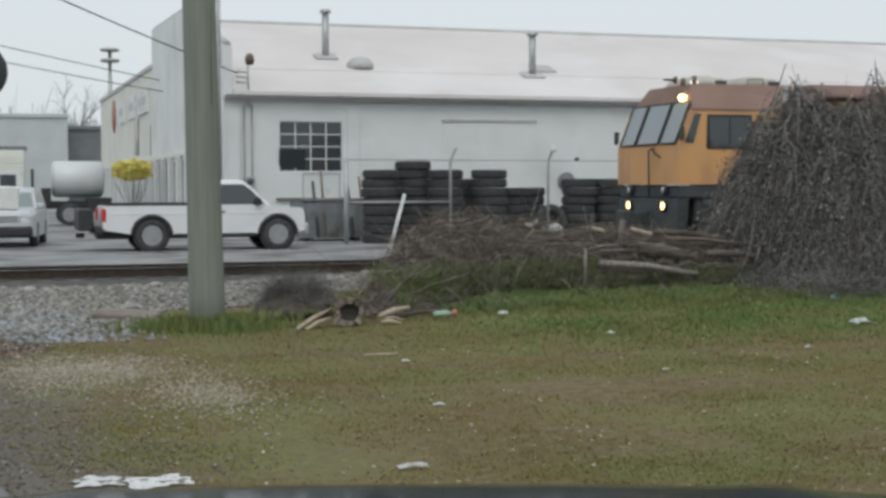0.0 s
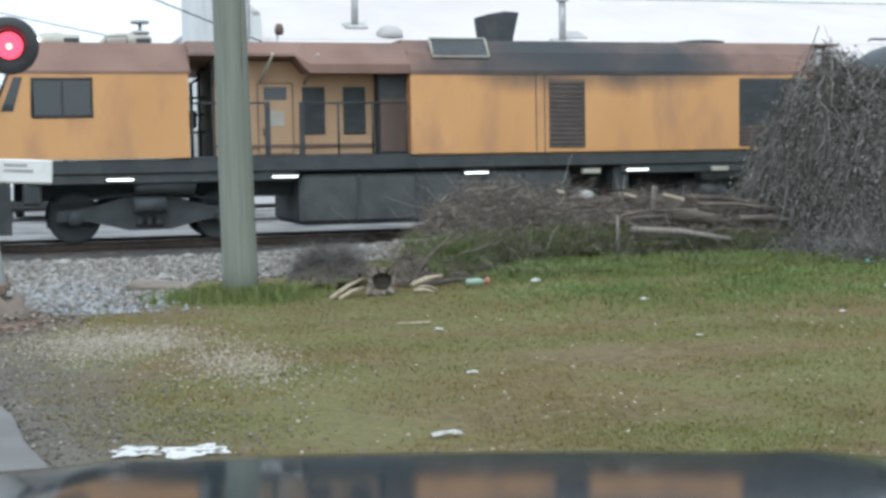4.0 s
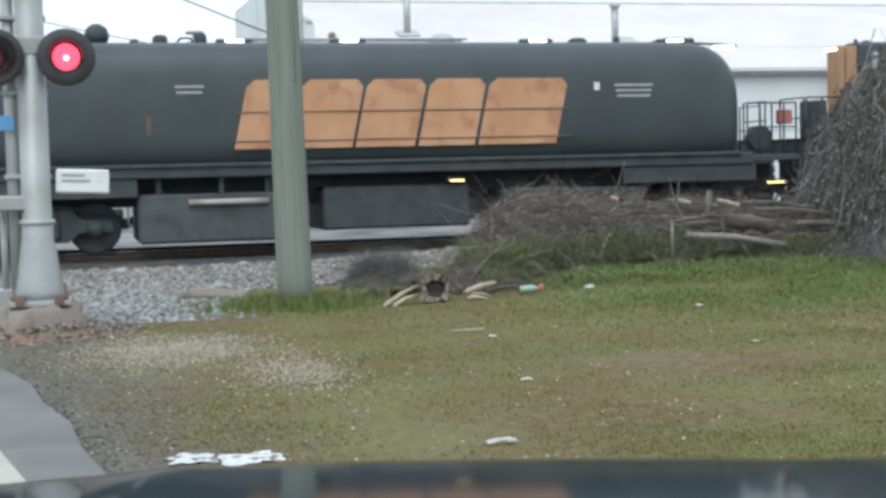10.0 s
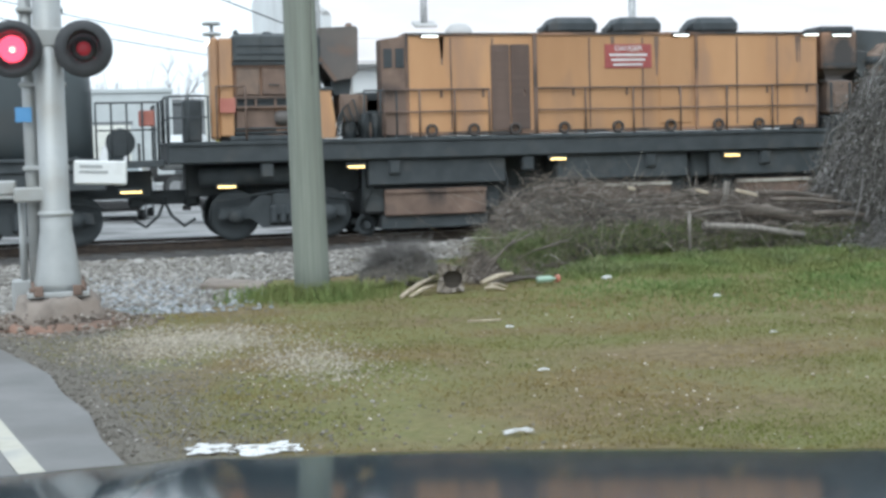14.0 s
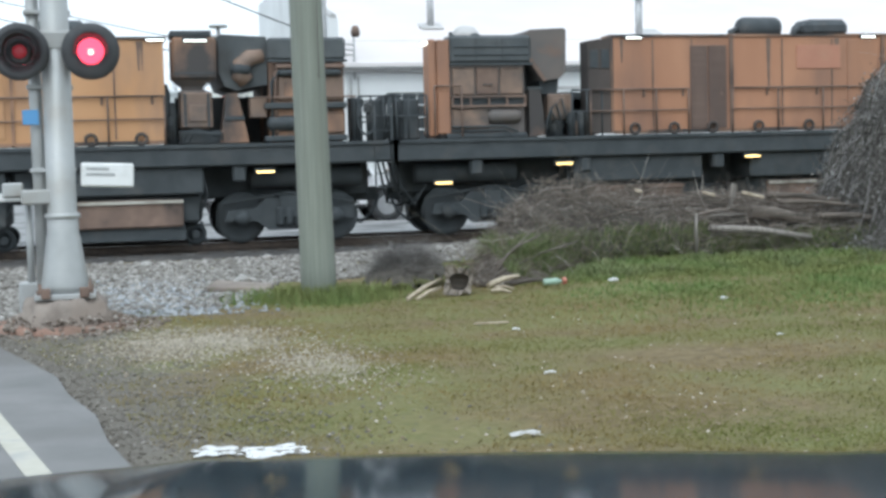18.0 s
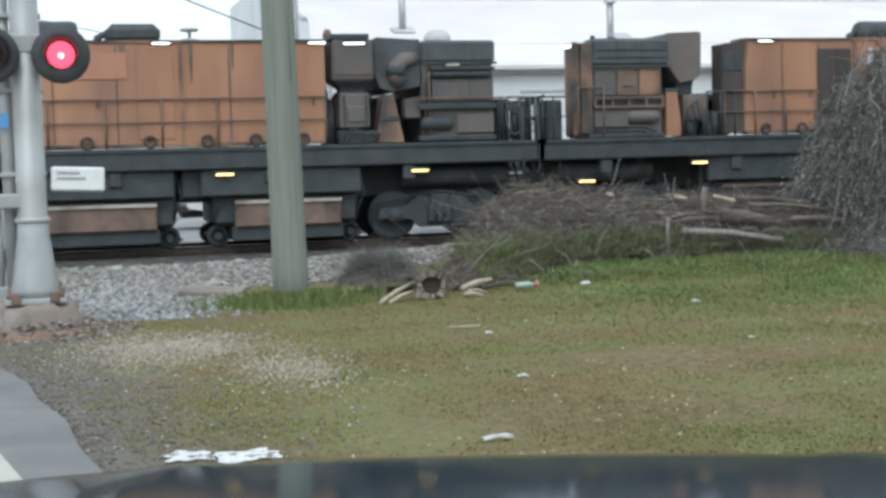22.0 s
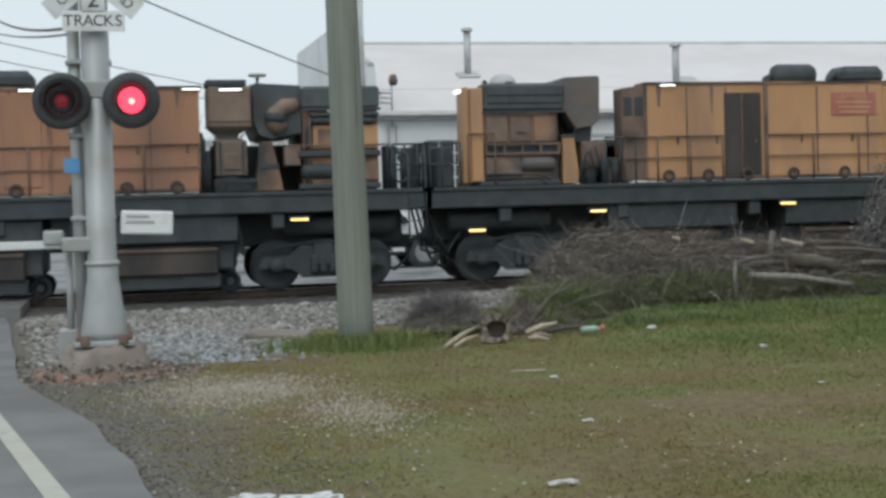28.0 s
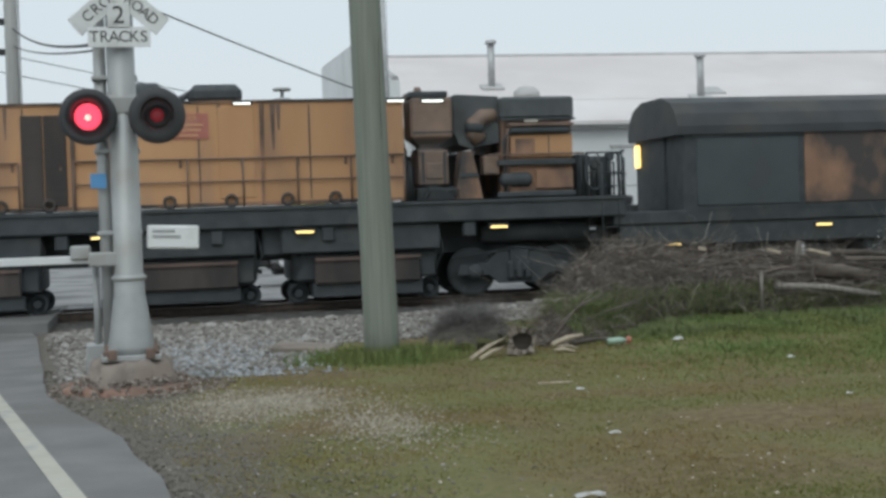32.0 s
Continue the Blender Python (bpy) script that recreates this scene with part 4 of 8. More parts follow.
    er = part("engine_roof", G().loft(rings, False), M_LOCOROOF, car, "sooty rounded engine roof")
    h = part("roof_hatch", box(-0.6, 0.6, -0.02, 0.02, -0.24, 0.24, ch=0.01), M_GREYBOX, car, "open-framed roof hatch", pose(9.1, -1.22, 3.74, -35))
    for a in ((-0.6, -0.24, 0.6, -0.24), (-0.6, 0.24, 0.6, 0.24), (-0.6, -0.24, -0.6, 0.24), (0.6, -0.24, 0.6, 0.24)):
        part("frame_bar", tube([(a[0], -0.03, a[1]), (a[2], -0.03, a[3])], 0.025, 5), M_BEIGE, h)
    part("exhaust_chimney", G().prism([(10.06, 3.9), (10.56, 3.9), (10.72, 4.58), (10.4, 4.6), (9.98, 4.52)], -0.4, 0.4, "y"), M_UNDER, car, "flared sooty exhaust stack")
    part("roof_fan", G().lathe([(0.55, 3.92), (0.55, 4.02), (0.4, 4.04), (0, 4.04)], 20, at=(15.2, 0, 0)), M_UNDER, car)
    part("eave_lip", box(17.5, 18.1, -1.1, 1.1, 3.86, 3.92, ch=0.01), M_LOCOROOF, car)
    # hood details
    for x in (10.66, 10.85):
        part("panel_seam", box(x - 0.012, x + 0.012, -W - 0.006, -W, 1.6, 3.2), M_RUST, car)
    lv = part("louvre_panel", box(10.94, 11.75, -W - 0.012, -W + 0.01, 1.68, 3.1, ch=0.005), M_RUST, car, "dark brown louvred panel")
    for k in range(14):
        part("louvre", box(10.97, 11.72, -W - 0.028, -W - 0.01, 1.73 + k * 0.096, 1.78 + k * 0.096), M_UNDER, lv)
    for x0, x1 in ((15.35, 16.44), (16.5, 17.6)):
        gr = part("radiator_grille", box(x0, x1, -W - 0.014, -W + 0.01, 1.66, 3.12, ch=0.005), M_UNDER, car, "dark radiator grille")
        for k in range(16):
            part("slat", box(x0 + 0.03, x1 - 0.03, -W - 0.021, -W - 0.012, 1.7 + k * 0.088, 1.755 + k * 0.088), M_DOOR if k < 5 else M_UNDER, gr)
    part("grille_divider", box(16.42, 16.52, -W - 0.012, -W + 0.01, 1.66, 3.12, ch=0.004), M_UNDER, car)
    # under the frame
    part("centre_sill", box(0.3, 18.4, -0.5, 0.5, 0.8, 1.3, ch=0.03), M_UNDER, car)
    for x0, x1 in ((0.6, 5.6), (12.6, 17.4)):
        part("frame_skirt", box(x0, x1, -1.45, -1.3, 1.12, 1.32, ch=0.02), M_UNDER, car)
    tk = part("fuel_tank", box(5.7, 11.5, -1.42, 1.42, 0.22, 1.24, ch=0.1), M_GREYBOX, car, "fuel tank and battery boxes, grey with haze in the colour")
    for x in (6.9, 8.1, 9.3, 10.4):
        part("strap", box(x - 0.04, x + 0.04, -1.435, -1.41, 0.3, 1.22), M_UNDER, tk)
    for a, b in ((1.4, 4.2), (13.4, 16.2)):
        bogie(car, a, b)
        part("sand_box", box(a - 0.95, a - 0.6, -1.4, -0.7, 0.75, 1.3, ch=0.04), M_UNDER, car)
        part("brake_cylinder", G().lathe([(0.0, -0.3), (0.16, -0.3), (0.16, 0.3), (0, 0.3)], 12, "x", ((a + b) / 2, -1.25, 0.7)), M_UNDER, car)
        part("air_tank", G().lathe([(0.0, -0.6), (0.2, -0.55), (0.22, 0.55), (0.0, 0.6)], 14, "x", ((a + b) / 2 + 0.3, -1.2, 1.1)), M_UNDER, car)
    for x in (2.24, 5.4, 9.35, 12.95, 16.3):
        strip_lamp(car, x, 1.2, 0.5, -1.5)
    for x in (11.9, 14.9):
        part("frame_light_box", box(x - 0.2, x + 0.2, -1.52, -1.4, 1.14, 1.24, ch=0.01), M_BEIGE, car)
    st = part("step_panel", box(18.05, 18.35, -1.45, -1.35, 0.75, 1.3, ch=0.01), M_BEIGE, car, "pale step panel")
    part("end_platform", box(17.9, 18.8, -1.4, 1.4, 1.42, 1.56, ch=0.02), M_UNDER, car)
    railing(car, 18.0, 18.7, -1.38, 1.56, 2.5, M_UNDER, 0.35)
    for s in (-1, 1):
        end_railing(car, 18.72, 0.5 * s, 1.35 * s, 1.56, 2.5, M_UNDER)
    part("jumper_cables", tube([(18.7, -0.5, 1.35), (19.0, -0.5, 0.8), (19.3, -0.5, 0.75)], 0.035, 6), M_UNDER, car)


build_loco()


def oval_ring(x, w, z0, z1, n=36, p=3.2):
    cz, hz = (z0 + z1) / 2, (z1 - z0) / 2
    out = []
    for j in range(n):
        a = 6.28319 * j / n
        c, s = math.cos(a), math.sin(a)
        q = 2 / p
        out.append((x, w * math.copysign(abs(c) ** q, c), cz + hz * math.copysign(abs(s) ** q, s)))
    return out


def build_tank():
    """Black tank car with a large faded orange emblem; its origin lies at station 34.1."""
    o = 34.1
    car = thing("tank_car", "black water tank car with faded orange slanted block emblem", "tank car", (0, CENTRE, 0))
    CARS.append((car, o))
    L = 15.75
    rings = []
    for k in range(11):
        a = k / 10 * 1.5708
        e = math.sin(a)
        rings.append(oval_ring(1.25 * (1 - math.cos(a)), 0.75 + 0.77 * e ** 0.6, 1.44, 2.95 + 1.11 * e ** 0.75, p=3.0 + 1.3 * e))
    right = [[(L - p[0], p[1], p[2]) for p in r] for r in rings[::-1]]
    tank = part("tank", G().loft(rings + right), M_TANK, car, "black domed tank barrel")
    part("saddle", box(0.3, L - 0.3, -1.22, 1.22, 1.6, 2.1, ch=0.03), M_TANK, car, "black tank saddle")
    part("sill", box(-0.1, L + 0.1, -1.5, 1.5, 1.4, 1.66, ch=0.03), M_UNDER, car, "dark frame sill")
    part("sill_ledge", box(0.2, L - 0.2, -1.56, 1.56, 1.6, 1.68, ch=0.02), M_UNDER, car)
    # slanted emblem blocks, two strips of trim across them
    y = -1.522

    def block(poly, holes=()):
        sk = 0.22
        pts = [(a + sk * (b - 1.93), b) for a, b in poly]
        return part("emblem_block", G().prism(pts, y - 0.012, y, "y"), M_FADEDORG, car, "faded orange slanted block")

    z0, z1 = 1.93, 3.26
    for x, w in ((4.85, 1.0), (5.93, 1.22), (7.22, 1.2), (8.5, 1.16), (9.74, 1.66)):
        c = 0.14
        block([(x, z0), (x + w, z0), (x + w, z1 - c), (x + w - c, z1), (x + c, z1), (x, z1 - c)])
    for z in (2.08, 2.64):
        part("trim_strip", box(4.9, 11.75, y - 0.03, y - 0.013, z - 0.012, z + 0.012), M_RUST, car)
    for x0, x1, zz, n in ((3.75, 4.3, 3.14, 2), (12.7, 13.55, 3.1, 3)):
        for k in range(n):
            part("stencil_bar", box(x0 + 0.03 * k, x1 - 0.03 * k, y - 0.012, y - 0.002, zz - k * 0.11 - 0.025, zz - k * 0.11 + 0.025), M_GALV, car, "unreadable pale stencil line")
    part("small_placard", box(12.25, 12.37, y - 0.012, y - 0.002, 3.0, 3.16), M_SIGNW, car)
    part("red_marker", box(3.2, 3.29, y - 0.012, y - 0.002, 2.22, 2.68), M_RUST, car)
    # roof fittings and lamps on short arms
    for x in (5.0, 7.3, 11.3, 14.4):
        part("roof_lamp_mount", box(x - 0.35, x + 0.35, -0.75, -0.55, 4.0, 4.12, ch=0.02), M_UNDER, car)
        part("roof_lamp", box(x - 0.18, x + 0.18, -0.85, -0.72, 4.05, 4.1, ch=0.01), M_WLAMP, car, "lit strip lamp on the roof")
    for x, r, h in ((3.1, 0.1, 4.16), (3.6, 0.15, 4.24), (4.4, 0.12, 4.28), (12.4, 0.2, 4.18), (13.3, 0.07, 4.22)):
        part("roof_valve", G().lathe([(r, 3.98), (r, h - 0.05), (r * 0.6, h), (0, h)], 14, at=(x, -0.2, 0)), M_UNDER, car)
    part("hatch_dome", G().lathe([(0.12, 4.0), (0.14, 4.06), (0.22, 4.12), (0.25, 4.24), (0.19, 4.38), (0.08, 4.45), (0, 4.46)], 18, at=(2.38, -0.2, 0)), M_UNDER, car, "round black tank hatch")
    part("hatch_box", box(1.55, 2.1, -0.5, 0.1, 3.95, 4.27, ch=0.05), M_UNDER, car)
    part("hatch_handle", tube([(3.85, -0.2, 4.0), (4.0, -0.2, 4.18), (4.2, -0.2, 4.18), (4.3, -0.2, 4.0)], 0.025, 6), M_UNDER, car)
    lad = part("roof_ladder", tube([(5.0, -0.35, 4.15), (9.9, -0.35, 4.15)], 0.02, 5), M_GALV, car, "light metal ladder lying along the roof")
    part("ladder_rail", tube([(5.0, 0.05, 4.15), (9.9, 0.05, 4.15)], 0.02, 5), M_GALV, lad)
    for k in range(15):
        part("rung", tube([(5.2 + k * 0.32, -0.35, 4.15), (5.2 + k * 0.32, 0.05, 4.15)], 0.012, 5), M_GALV, lad)
    for x in (5.6, 7.4, 9.4):
        part("ladder_foot", tube([(x, -0.15, 4.0), (x, -0.15, 4.15)], 0.02, 5), M_GALV, lad)
    part("lamp_boom", tube([(1.2, -0.3, 4.1), (-0.15, -0.3, 4.1), (-0.2, -0.3, 4.06)], 0.025, 6), M_UNDER, car, "thin lamp boom")
    part("boom_brace", tube([(0.55, -0.3, 3.85), (0.75, -0.3, 4.1)], 0.02, 5), M_UNDER, car)
    part("lamp_boom", tube([(14.6, -0.3, 4.08), (15.6, -0.3, 4.04), (16.1, -0.3, 4.0)], 0.025, 6), M_UNDER, car)
    part("boom_lamp", box(15.55, 16.0, -0.4, -0.25, 3.94, 4.0, ch=0.01), M_WLAMP, car, "lit boom lamp")
    part("roof_box", box(14.3, 15.0, -0.5, 0.3, 4.02, 4.16, ch=0.03), M_UNDER, car)
    # end platforms
    part("platform", box(-2.0, 0.0, -1.4, 1.4, 1.46, 1.6, ch=0.02), M_RUST, car, "rust-brown end platform")
    part("platform", box(L, L + 1.3, -1.4, 1.4, 1.46, 1.6, ch=0.02), M_UNDER, car)
    c1 = part("electrical_cabinet", box(-0.8, -0.42, -1.35, -0.7, 1.75, 2.95, ch=0.02), M_BEIGE, car, "tall beige electrical cabinet")
    part("electrical_cabinet", box(-0.38, -0.02, -1.1, -0.5, 2.15, 2.82, ch=0.02), M_BEIGE, car, "beige electrical cabinet")
    part("orange_post", box(-0.42, -0.34, -1.2, -1.1, 1.6, 2.8), M_RUST, car)
    part("control_box", box(-0.92, -0.8, -1.3, -1.0, 1.7, 2.3, ch=0.02), M_UNDER, car)
    for x in (-1.95, -1.15):
        end_railing(car, x, -1.35, -0.4, 1.6, 2.66, M_UNDER)
        end_railing(car, x, 0.4, 1.35, 1.6, 2.66, M_UNDER)
    railing(car, -1.95, -1.15, 1.35, 1.6, 2.66, M_UNDER, 0.4)
    railing(car, L + 0.05, L + 1.2, -1.35, 1.6, 2.7, M_UNDER, 0.3)
    end_railing(car, L + 1.22, 0.3, 1.3, 1.6, 2.7, M_UNDER)
    part("red_box", box(L + 0.85, L + 1.15, -1.3, -1.1, 2.25, 2.55, ch=0.02), M_REDSIGN, car, "small red equipment box")
    part("hose_reel", G().lathe([(0.25, -0.1), (0.28, -0.1), (0.28, 0.1), (0.25, 0.1)], 18, "y", (L + 0.5, -1.0, 1.95)), M_UNDER, car)
    for a, b in ((0.38, 2.2), (L - 2.2, L - 0.38)):
        bogie(car, a, b)
    # equipment slung under the frame
    part("centre_sill", box(-1.8, L + 1.1, -0.4, 0.4, 0.85, 1.4, ch=0.03), M_UNDER, car)
    for x0, x1 in ((-0.2, 3.0), (12.9, L + 0.2)):
        part("frame_skirt", box(x0, x1, -1.45, -1.3, 1.05, 1.42, ch=0.02), M_UNDER, car)
    ub = part("underslung_box", box(3.0, 6.0, -1.35, 1.0, 0.15, 1.1, ch=0.05), M_GREYBOX, car, "dark grey underslung equipment box")
    part("pipe_rail", tube([(3.95, -1.4, 0.93), (5.5, -1.4, 0.93)], 0.06, 8), M_BEIGE, ub)
    for x in (3.4, 4.6, 5.5):
        part("hanger", box(x - 0.05, x + 0.05, -1.3, -1.2, 1.05, 1.45), M_UNDER, ub)
    part("underslung_box", box(6.6, 9.6, -1.3, 1.0, 0.3, 1.15, ch=0.05), M_UNDER, car)
    rb = part("grey_panel_box", box(10.25, 13.4, -1.4, 1.0, 0.45, 1.0, ch=0.03), M_UNDER, car, "dark underslung box with brown panels")
    for k in range(4):
        part("panel", box(10.3 + k * 0.78, 11.0 + k * 0.78, -1.42, -1.4, 0.5, 0.8, ch=0.005), M_DOOR, rb)
    for x in (5.87, 9.3):
        strip_lamp(car, x, 1.22, 0.3, -1.45, M_YLAMP)
    for x in (16.4,):
        strip_lamp(car, x, 1.0, 0.4, -1.45, M_YLAMP)
    coupler(car, -2.0, -1)
    coupler(car, L + 1.3, 1)
    part("grab_iron", tube([(-1.3, -1.4, 1.4), (-1.25, -1.4, 0.35)], 0.02, 6), M_UNDER, car)
    for j, (xa, xb, yy, zb) in enumerate(((-1.9, -1.0, -0.6, 0.28), (-1.7, -1.25, -0.9, 0.45), (-2.3, -1.6, -0.3, 0.5))):
        part("cable_loop", tube([((xa + xb) / 2 + (xb - xa) / 2 * math.cos(q), yy, 1.3 - (1.3 - zb) * math.sin(q)) for q in np.linspace(3.1416, 0, 13)], 0.03 - 0.005 * j, 6), M_UNDER, car, "drooping black cable loop")
    for x in (-0.3, 0.02):
        part("corner_step", box(x, x + 0.05, -1.46, -1.4, 0.45, 1.42, ch=0.005), M_UNDER, car)
    for z in (0.5, 0.8, 1.1):
        part("step_tread", box(-0.3, 0.07, -1.48, -1.3, z, z + 0.03, ch=0.005), M_UNDER, car)
    part("brake_valve", box(-1.1, -0.7, -1.2, -0.8, 0.95, 1.35, ch=0.04), M_UNDER, car)


build_tank()


def build_grinder(k):
    """One rail-grinding car; its origin lies at the front of its leading engine unit."""
    o = 52.1 + 18.03 * k
    car = thing("rail_grinding_car", "orange rail-grinding car with container body and railed walkway", "rail car", (0, CENTRE, 0), "rail-grinding cars of the train")
    CARS.append((car, o))
    rng = random.Random(50 + k)
    N = -1.5
    unit_paint = M_SOOT if k in (1, 2) else M_ORANGED
    shell = M_ORANGER if k in (1, 2) else M_ORANGE
    part("deck", box(-0.9, 17.35, -1.5, 1.5, 1.5, 1.92, ch=0.03), M_UNDER, car, "greasy black deck frame")
    part("deck_lip", box(-0.9, 17.35, -1.54, 1.54, 1.86, 1.93), M_UNDER, car)
    # leading engine unit: painted end, dark cowl, pipe-crossed side, dust duct at its back
    dusk = M_DUSKY if k != 2 else M_SOOT
    end_paint = M_ORANGED if k == 2 else shell
    u = part("engine_unit", box(0.12, 2.0, -1.34, -0.85, 1.93, 3.88, ch=0.05), unit_paint, car, "soot-stained orange engine unit")
    part("engine_block", box(1.5, 2.2, -0.85, 1.3, 1.93, 3.9, ch=0.05), M_UNDER, u, "dark engine behind the casing")
    part("front_panel", box(-0.02, 0.14, -1.42, -0.85, 1.96, 3.92, ch=0.05), end_paint, u, "orange end panel")
    part("corner_panel", box(0.14, 0.4, -1.42, -1.3, 2.02, 3.9, ch=0.02), end_paint, u, "orange corner panel")
    part("top_cowl", box(0.4, 2.12, -1.43, -0.8, 3.42, 3.99, ch=0.06), M_GREYBOX, u, "sooty dark top cowl")
    part("cowl_edge", box(0.38, 2.14, -1.455, -1.42, 3.38, 3.43, ch=0.008), M_UNDER, u)
    for x in (0.95, 1.5):
        part("cowl_seam", box(x - 0.012, x + 0.012, -1.437, -1.43, 3.48, 3.95), M_UNDER, u)
    for z in (3.58, 3.74):
        part("cowl_rib", box(0.5, 2.05, -1.45, -1.428, z, z + 0.035, ch=0.006), M_UNDER, u)
    for x0, x1, m in ((0.46, 0.92, dusk), (0.96, 1.42, M_RUST), (1.46, 1.94, M_ORANGED if k != 1 else dusk)):
        part("side_panel", box(x0, x1, -1.39, -1.33, 2.8, 3.34, ch=0.02), m, u)
    part("panel_handle", tube([(1.1, -1.39, 3.0), (1.1, -1.42, 3.0), (1.28, -1.42, 3.0), (1.28, -1.39, 3.0)], 0.012, 5), M_UNDER, u)
    part("shadow_gap", box(0.44, 1.96, -1.36, -1.33, 2.56, 2.79), M_UNDER, u)
    for z in (2.76, 2.57):
        part("guard_bar", box(0.42, 1.98, -1.46, -1.4, z - 0.022, z + 0.022, ch=0.006), M_RUST, u)
    for x in (0.44, 0.82, 1.2, 1.58, 1.96):
        part("guard_post", box(x - 0.02, x + 0.02, -1.455, -1.405, 2.55, 2.78), M_RUST, u)
    part("lower_panel", box(0.44, 1.2, -1.4, -1.33, 2.1, 2.52, ch=0.02), M_RUST if k == 0 else dusk, u)
    part("motor_casing", G().lathe([(0.0, 1.16), (0.1, 1.18), (0.15, 1.26), (0.15, 1.78), (0.1, 1.88), (0.0, 1.9)], 16, "x", (0, -1.34, 2.36)), M_SOOT, u)
    for j, z in enumerate((2.08, 2.16)):
        part("side_pipe", tube([(0.4, -1.43, z), (1.5, -1.43, z), (1.7 + 0.1 * j, -1.43, z - 0.12)], 0.022, 6), M_UNDER, u)
    part("lower_tray", box(0.3, 2.0, -1.44, -1.3, 1.93, 2.03, ch=0.02), M_UNDER, u)
    part("duct_box", G().prism([(2.04, 3.5), (2.04, 4.04), (2.12, 4.1), (2.84, 4.13), (2.88, 4.08), (2.86, 3.24), (2.74, 3.12), (2.36, 3.06)], -1.36, -0.2, "y"), M_SOOT, u, "sooty dust duct")
    part("duct_flange", G().prism([(2.06, 3.48), (2.38, 3.04), (2.44, 3.08), (2.12, 3.54)], -1.4, -1.34, "y"), M_RUST, u)
    part("duct_neck", G().prism([(2.38, 2.8), (2.72, 2.8), (2.76, 3.14), (2.34, 3.1)], -1.2, -0.3, "y"), M_UNDER, u)
    part("outlet_chute", G().prism([(2.06, 1.95), (2.42, 1.95), (2.3, 2.92), (2.06, 2.92)], -1.38, -0.9, "y"), shell if k != 1 else M_ORANGED, u, "orange outlet chute")
    part("chute_flange", box(2.03, 2.34, -1.4, -0.88, 2.88, 2.94, ch=0.008), M_UNDER, u)
    part("filter_box", box(2.48, 2.9, -1.34, -0.5, 2.26, 2.8, ch=0.03), dusk, u, "dusky tan filter box")
    part("box_lid", box(2.54, 2.84, -1.365, -1.335, 2.34, 2.72, ch=0.015), dusk, u)
    part("filter_pot", G().lathe([(0.0, 1.93), (0.14, 1.93), (0.14, 2.2), (0.1, 2.27), (0.0, 2.27)], 14, at=(2.68, -1.2, 0)), M_UNDER, u)
    for j in range(3):
        part("hydraulic_hose", tube([(2.38 + 0.05 * j, -1.42, 1.96), (2.42 + 0.04 * j, -1.46, 2.3 + 0.1 * j), (2.5 + 0.12 * j, -1.42, 2.5 + 0.1 * j), (2.7 + 0.1 * j, -1.36, 2.1)], 0.018, 5), M_UNDER, u)
    part("roof_lamp", box(-0.06, 0.0, -1.3, -0.85, 3.82, 3.87, ch=0.008), M_WLAMP, u, "lit white strip lamp")
    part("lifting_eye", G().lathe([(0.035, -0.02), (0.055, 0.0), (0.035, 0.02)], 10, "y", (0.5, -1.2, 4.02)), M_UNDER, u)
    part("exhaust_pot", G().lathe([(0.0, 3.97), (0.12, 3.97), (0.12, 4.06), (0.07, 4.1), (0.0, 4.1)], 14, at=(1.2, -0.5, 0)), M_UNDER, u)
    for x in (0.06, 0.62):
        part("grab_post", tube([(x, -1.47, 1.95), (x, -1.47, 2.98)], 0.018, 6), M_RUST, u)
    part("grab_rail", tube([(0.06, -1.47, 2.98), (0.62, -1.47, 2.98)], 0.018, 6), M_RUST, u)
    if k == 0:
        part("red_notice", box(0.12, 0.42, -1.5, -1.485, 2.47, 2.75, ch=0.004), M_REDSIGN, u, "small red square notice")
    part("pale_locker", box(2.62, 3.05, -1.25, -0.5, 2.3, 2.8, ch=0.03), M_DUSKY, car, "dusty tan locker")
    part("compressor", box(2.95, 3.5, -0.9, 0.4, 1.95, 2.75, ch=0.05), M_UNDER, car, "dark compressor casing")
    part("hose_tray", box(3.0, 3.6, -1.3, -0.8, 1.95, 2.24, ch=0.03), M_DUSKY, car)
    ew = part("end_bay", G().prism([(3.32, 1.98), (3.32, 3.86), (3.84, 3.93), (3.84, 1.98)], N + 0.05, -0.95, "y"), M_DOORDARK if k in (1, 2) else M_RUST, car, "grimy brown end bay of the container")
    for x in (3.36, 3.6):
        part("end_window", box(x, x + 0.17, N + 0.035, N + 0.06, 3.3, 3.68, ch=0.006), M_UNDER, ew, "small dark window")
    part("bay_edge", box(3.8, 3.86, N + 0.02, N + 0.07, 1.98, 3.93, ch=0.008), M_ORANGED, ew)
    # gear between the unit and the container
    part("pump_block", box(2.9, 3.5, -0.9, 0.9, 2.45, 2.85, ch=0.03), M_UNDER, car)
    for x in (2.98, 3.2, 3.4):
        part("filter_bottle", G().lathe([(0.0, 1.93), (0.09, 1.93), (0.09, 2.35), (0.05, 2.42), (0, 2.42)], 12, at=(x, -1.3, 0)), M_UNDER, car)
    railing(car, 2.95, 3.6, -1.45, 1.93, 2.86, M_UNDER, 0.33)
    # container in three bays
    ring = G().tube([(0.1 * math.cos(a), 0, 0.1 * math.sin(a)) for a in np.linspace(0, 6.2832, 17)], 0.034, 7, False).mesh("lashing_ring", M_DOORDARK)
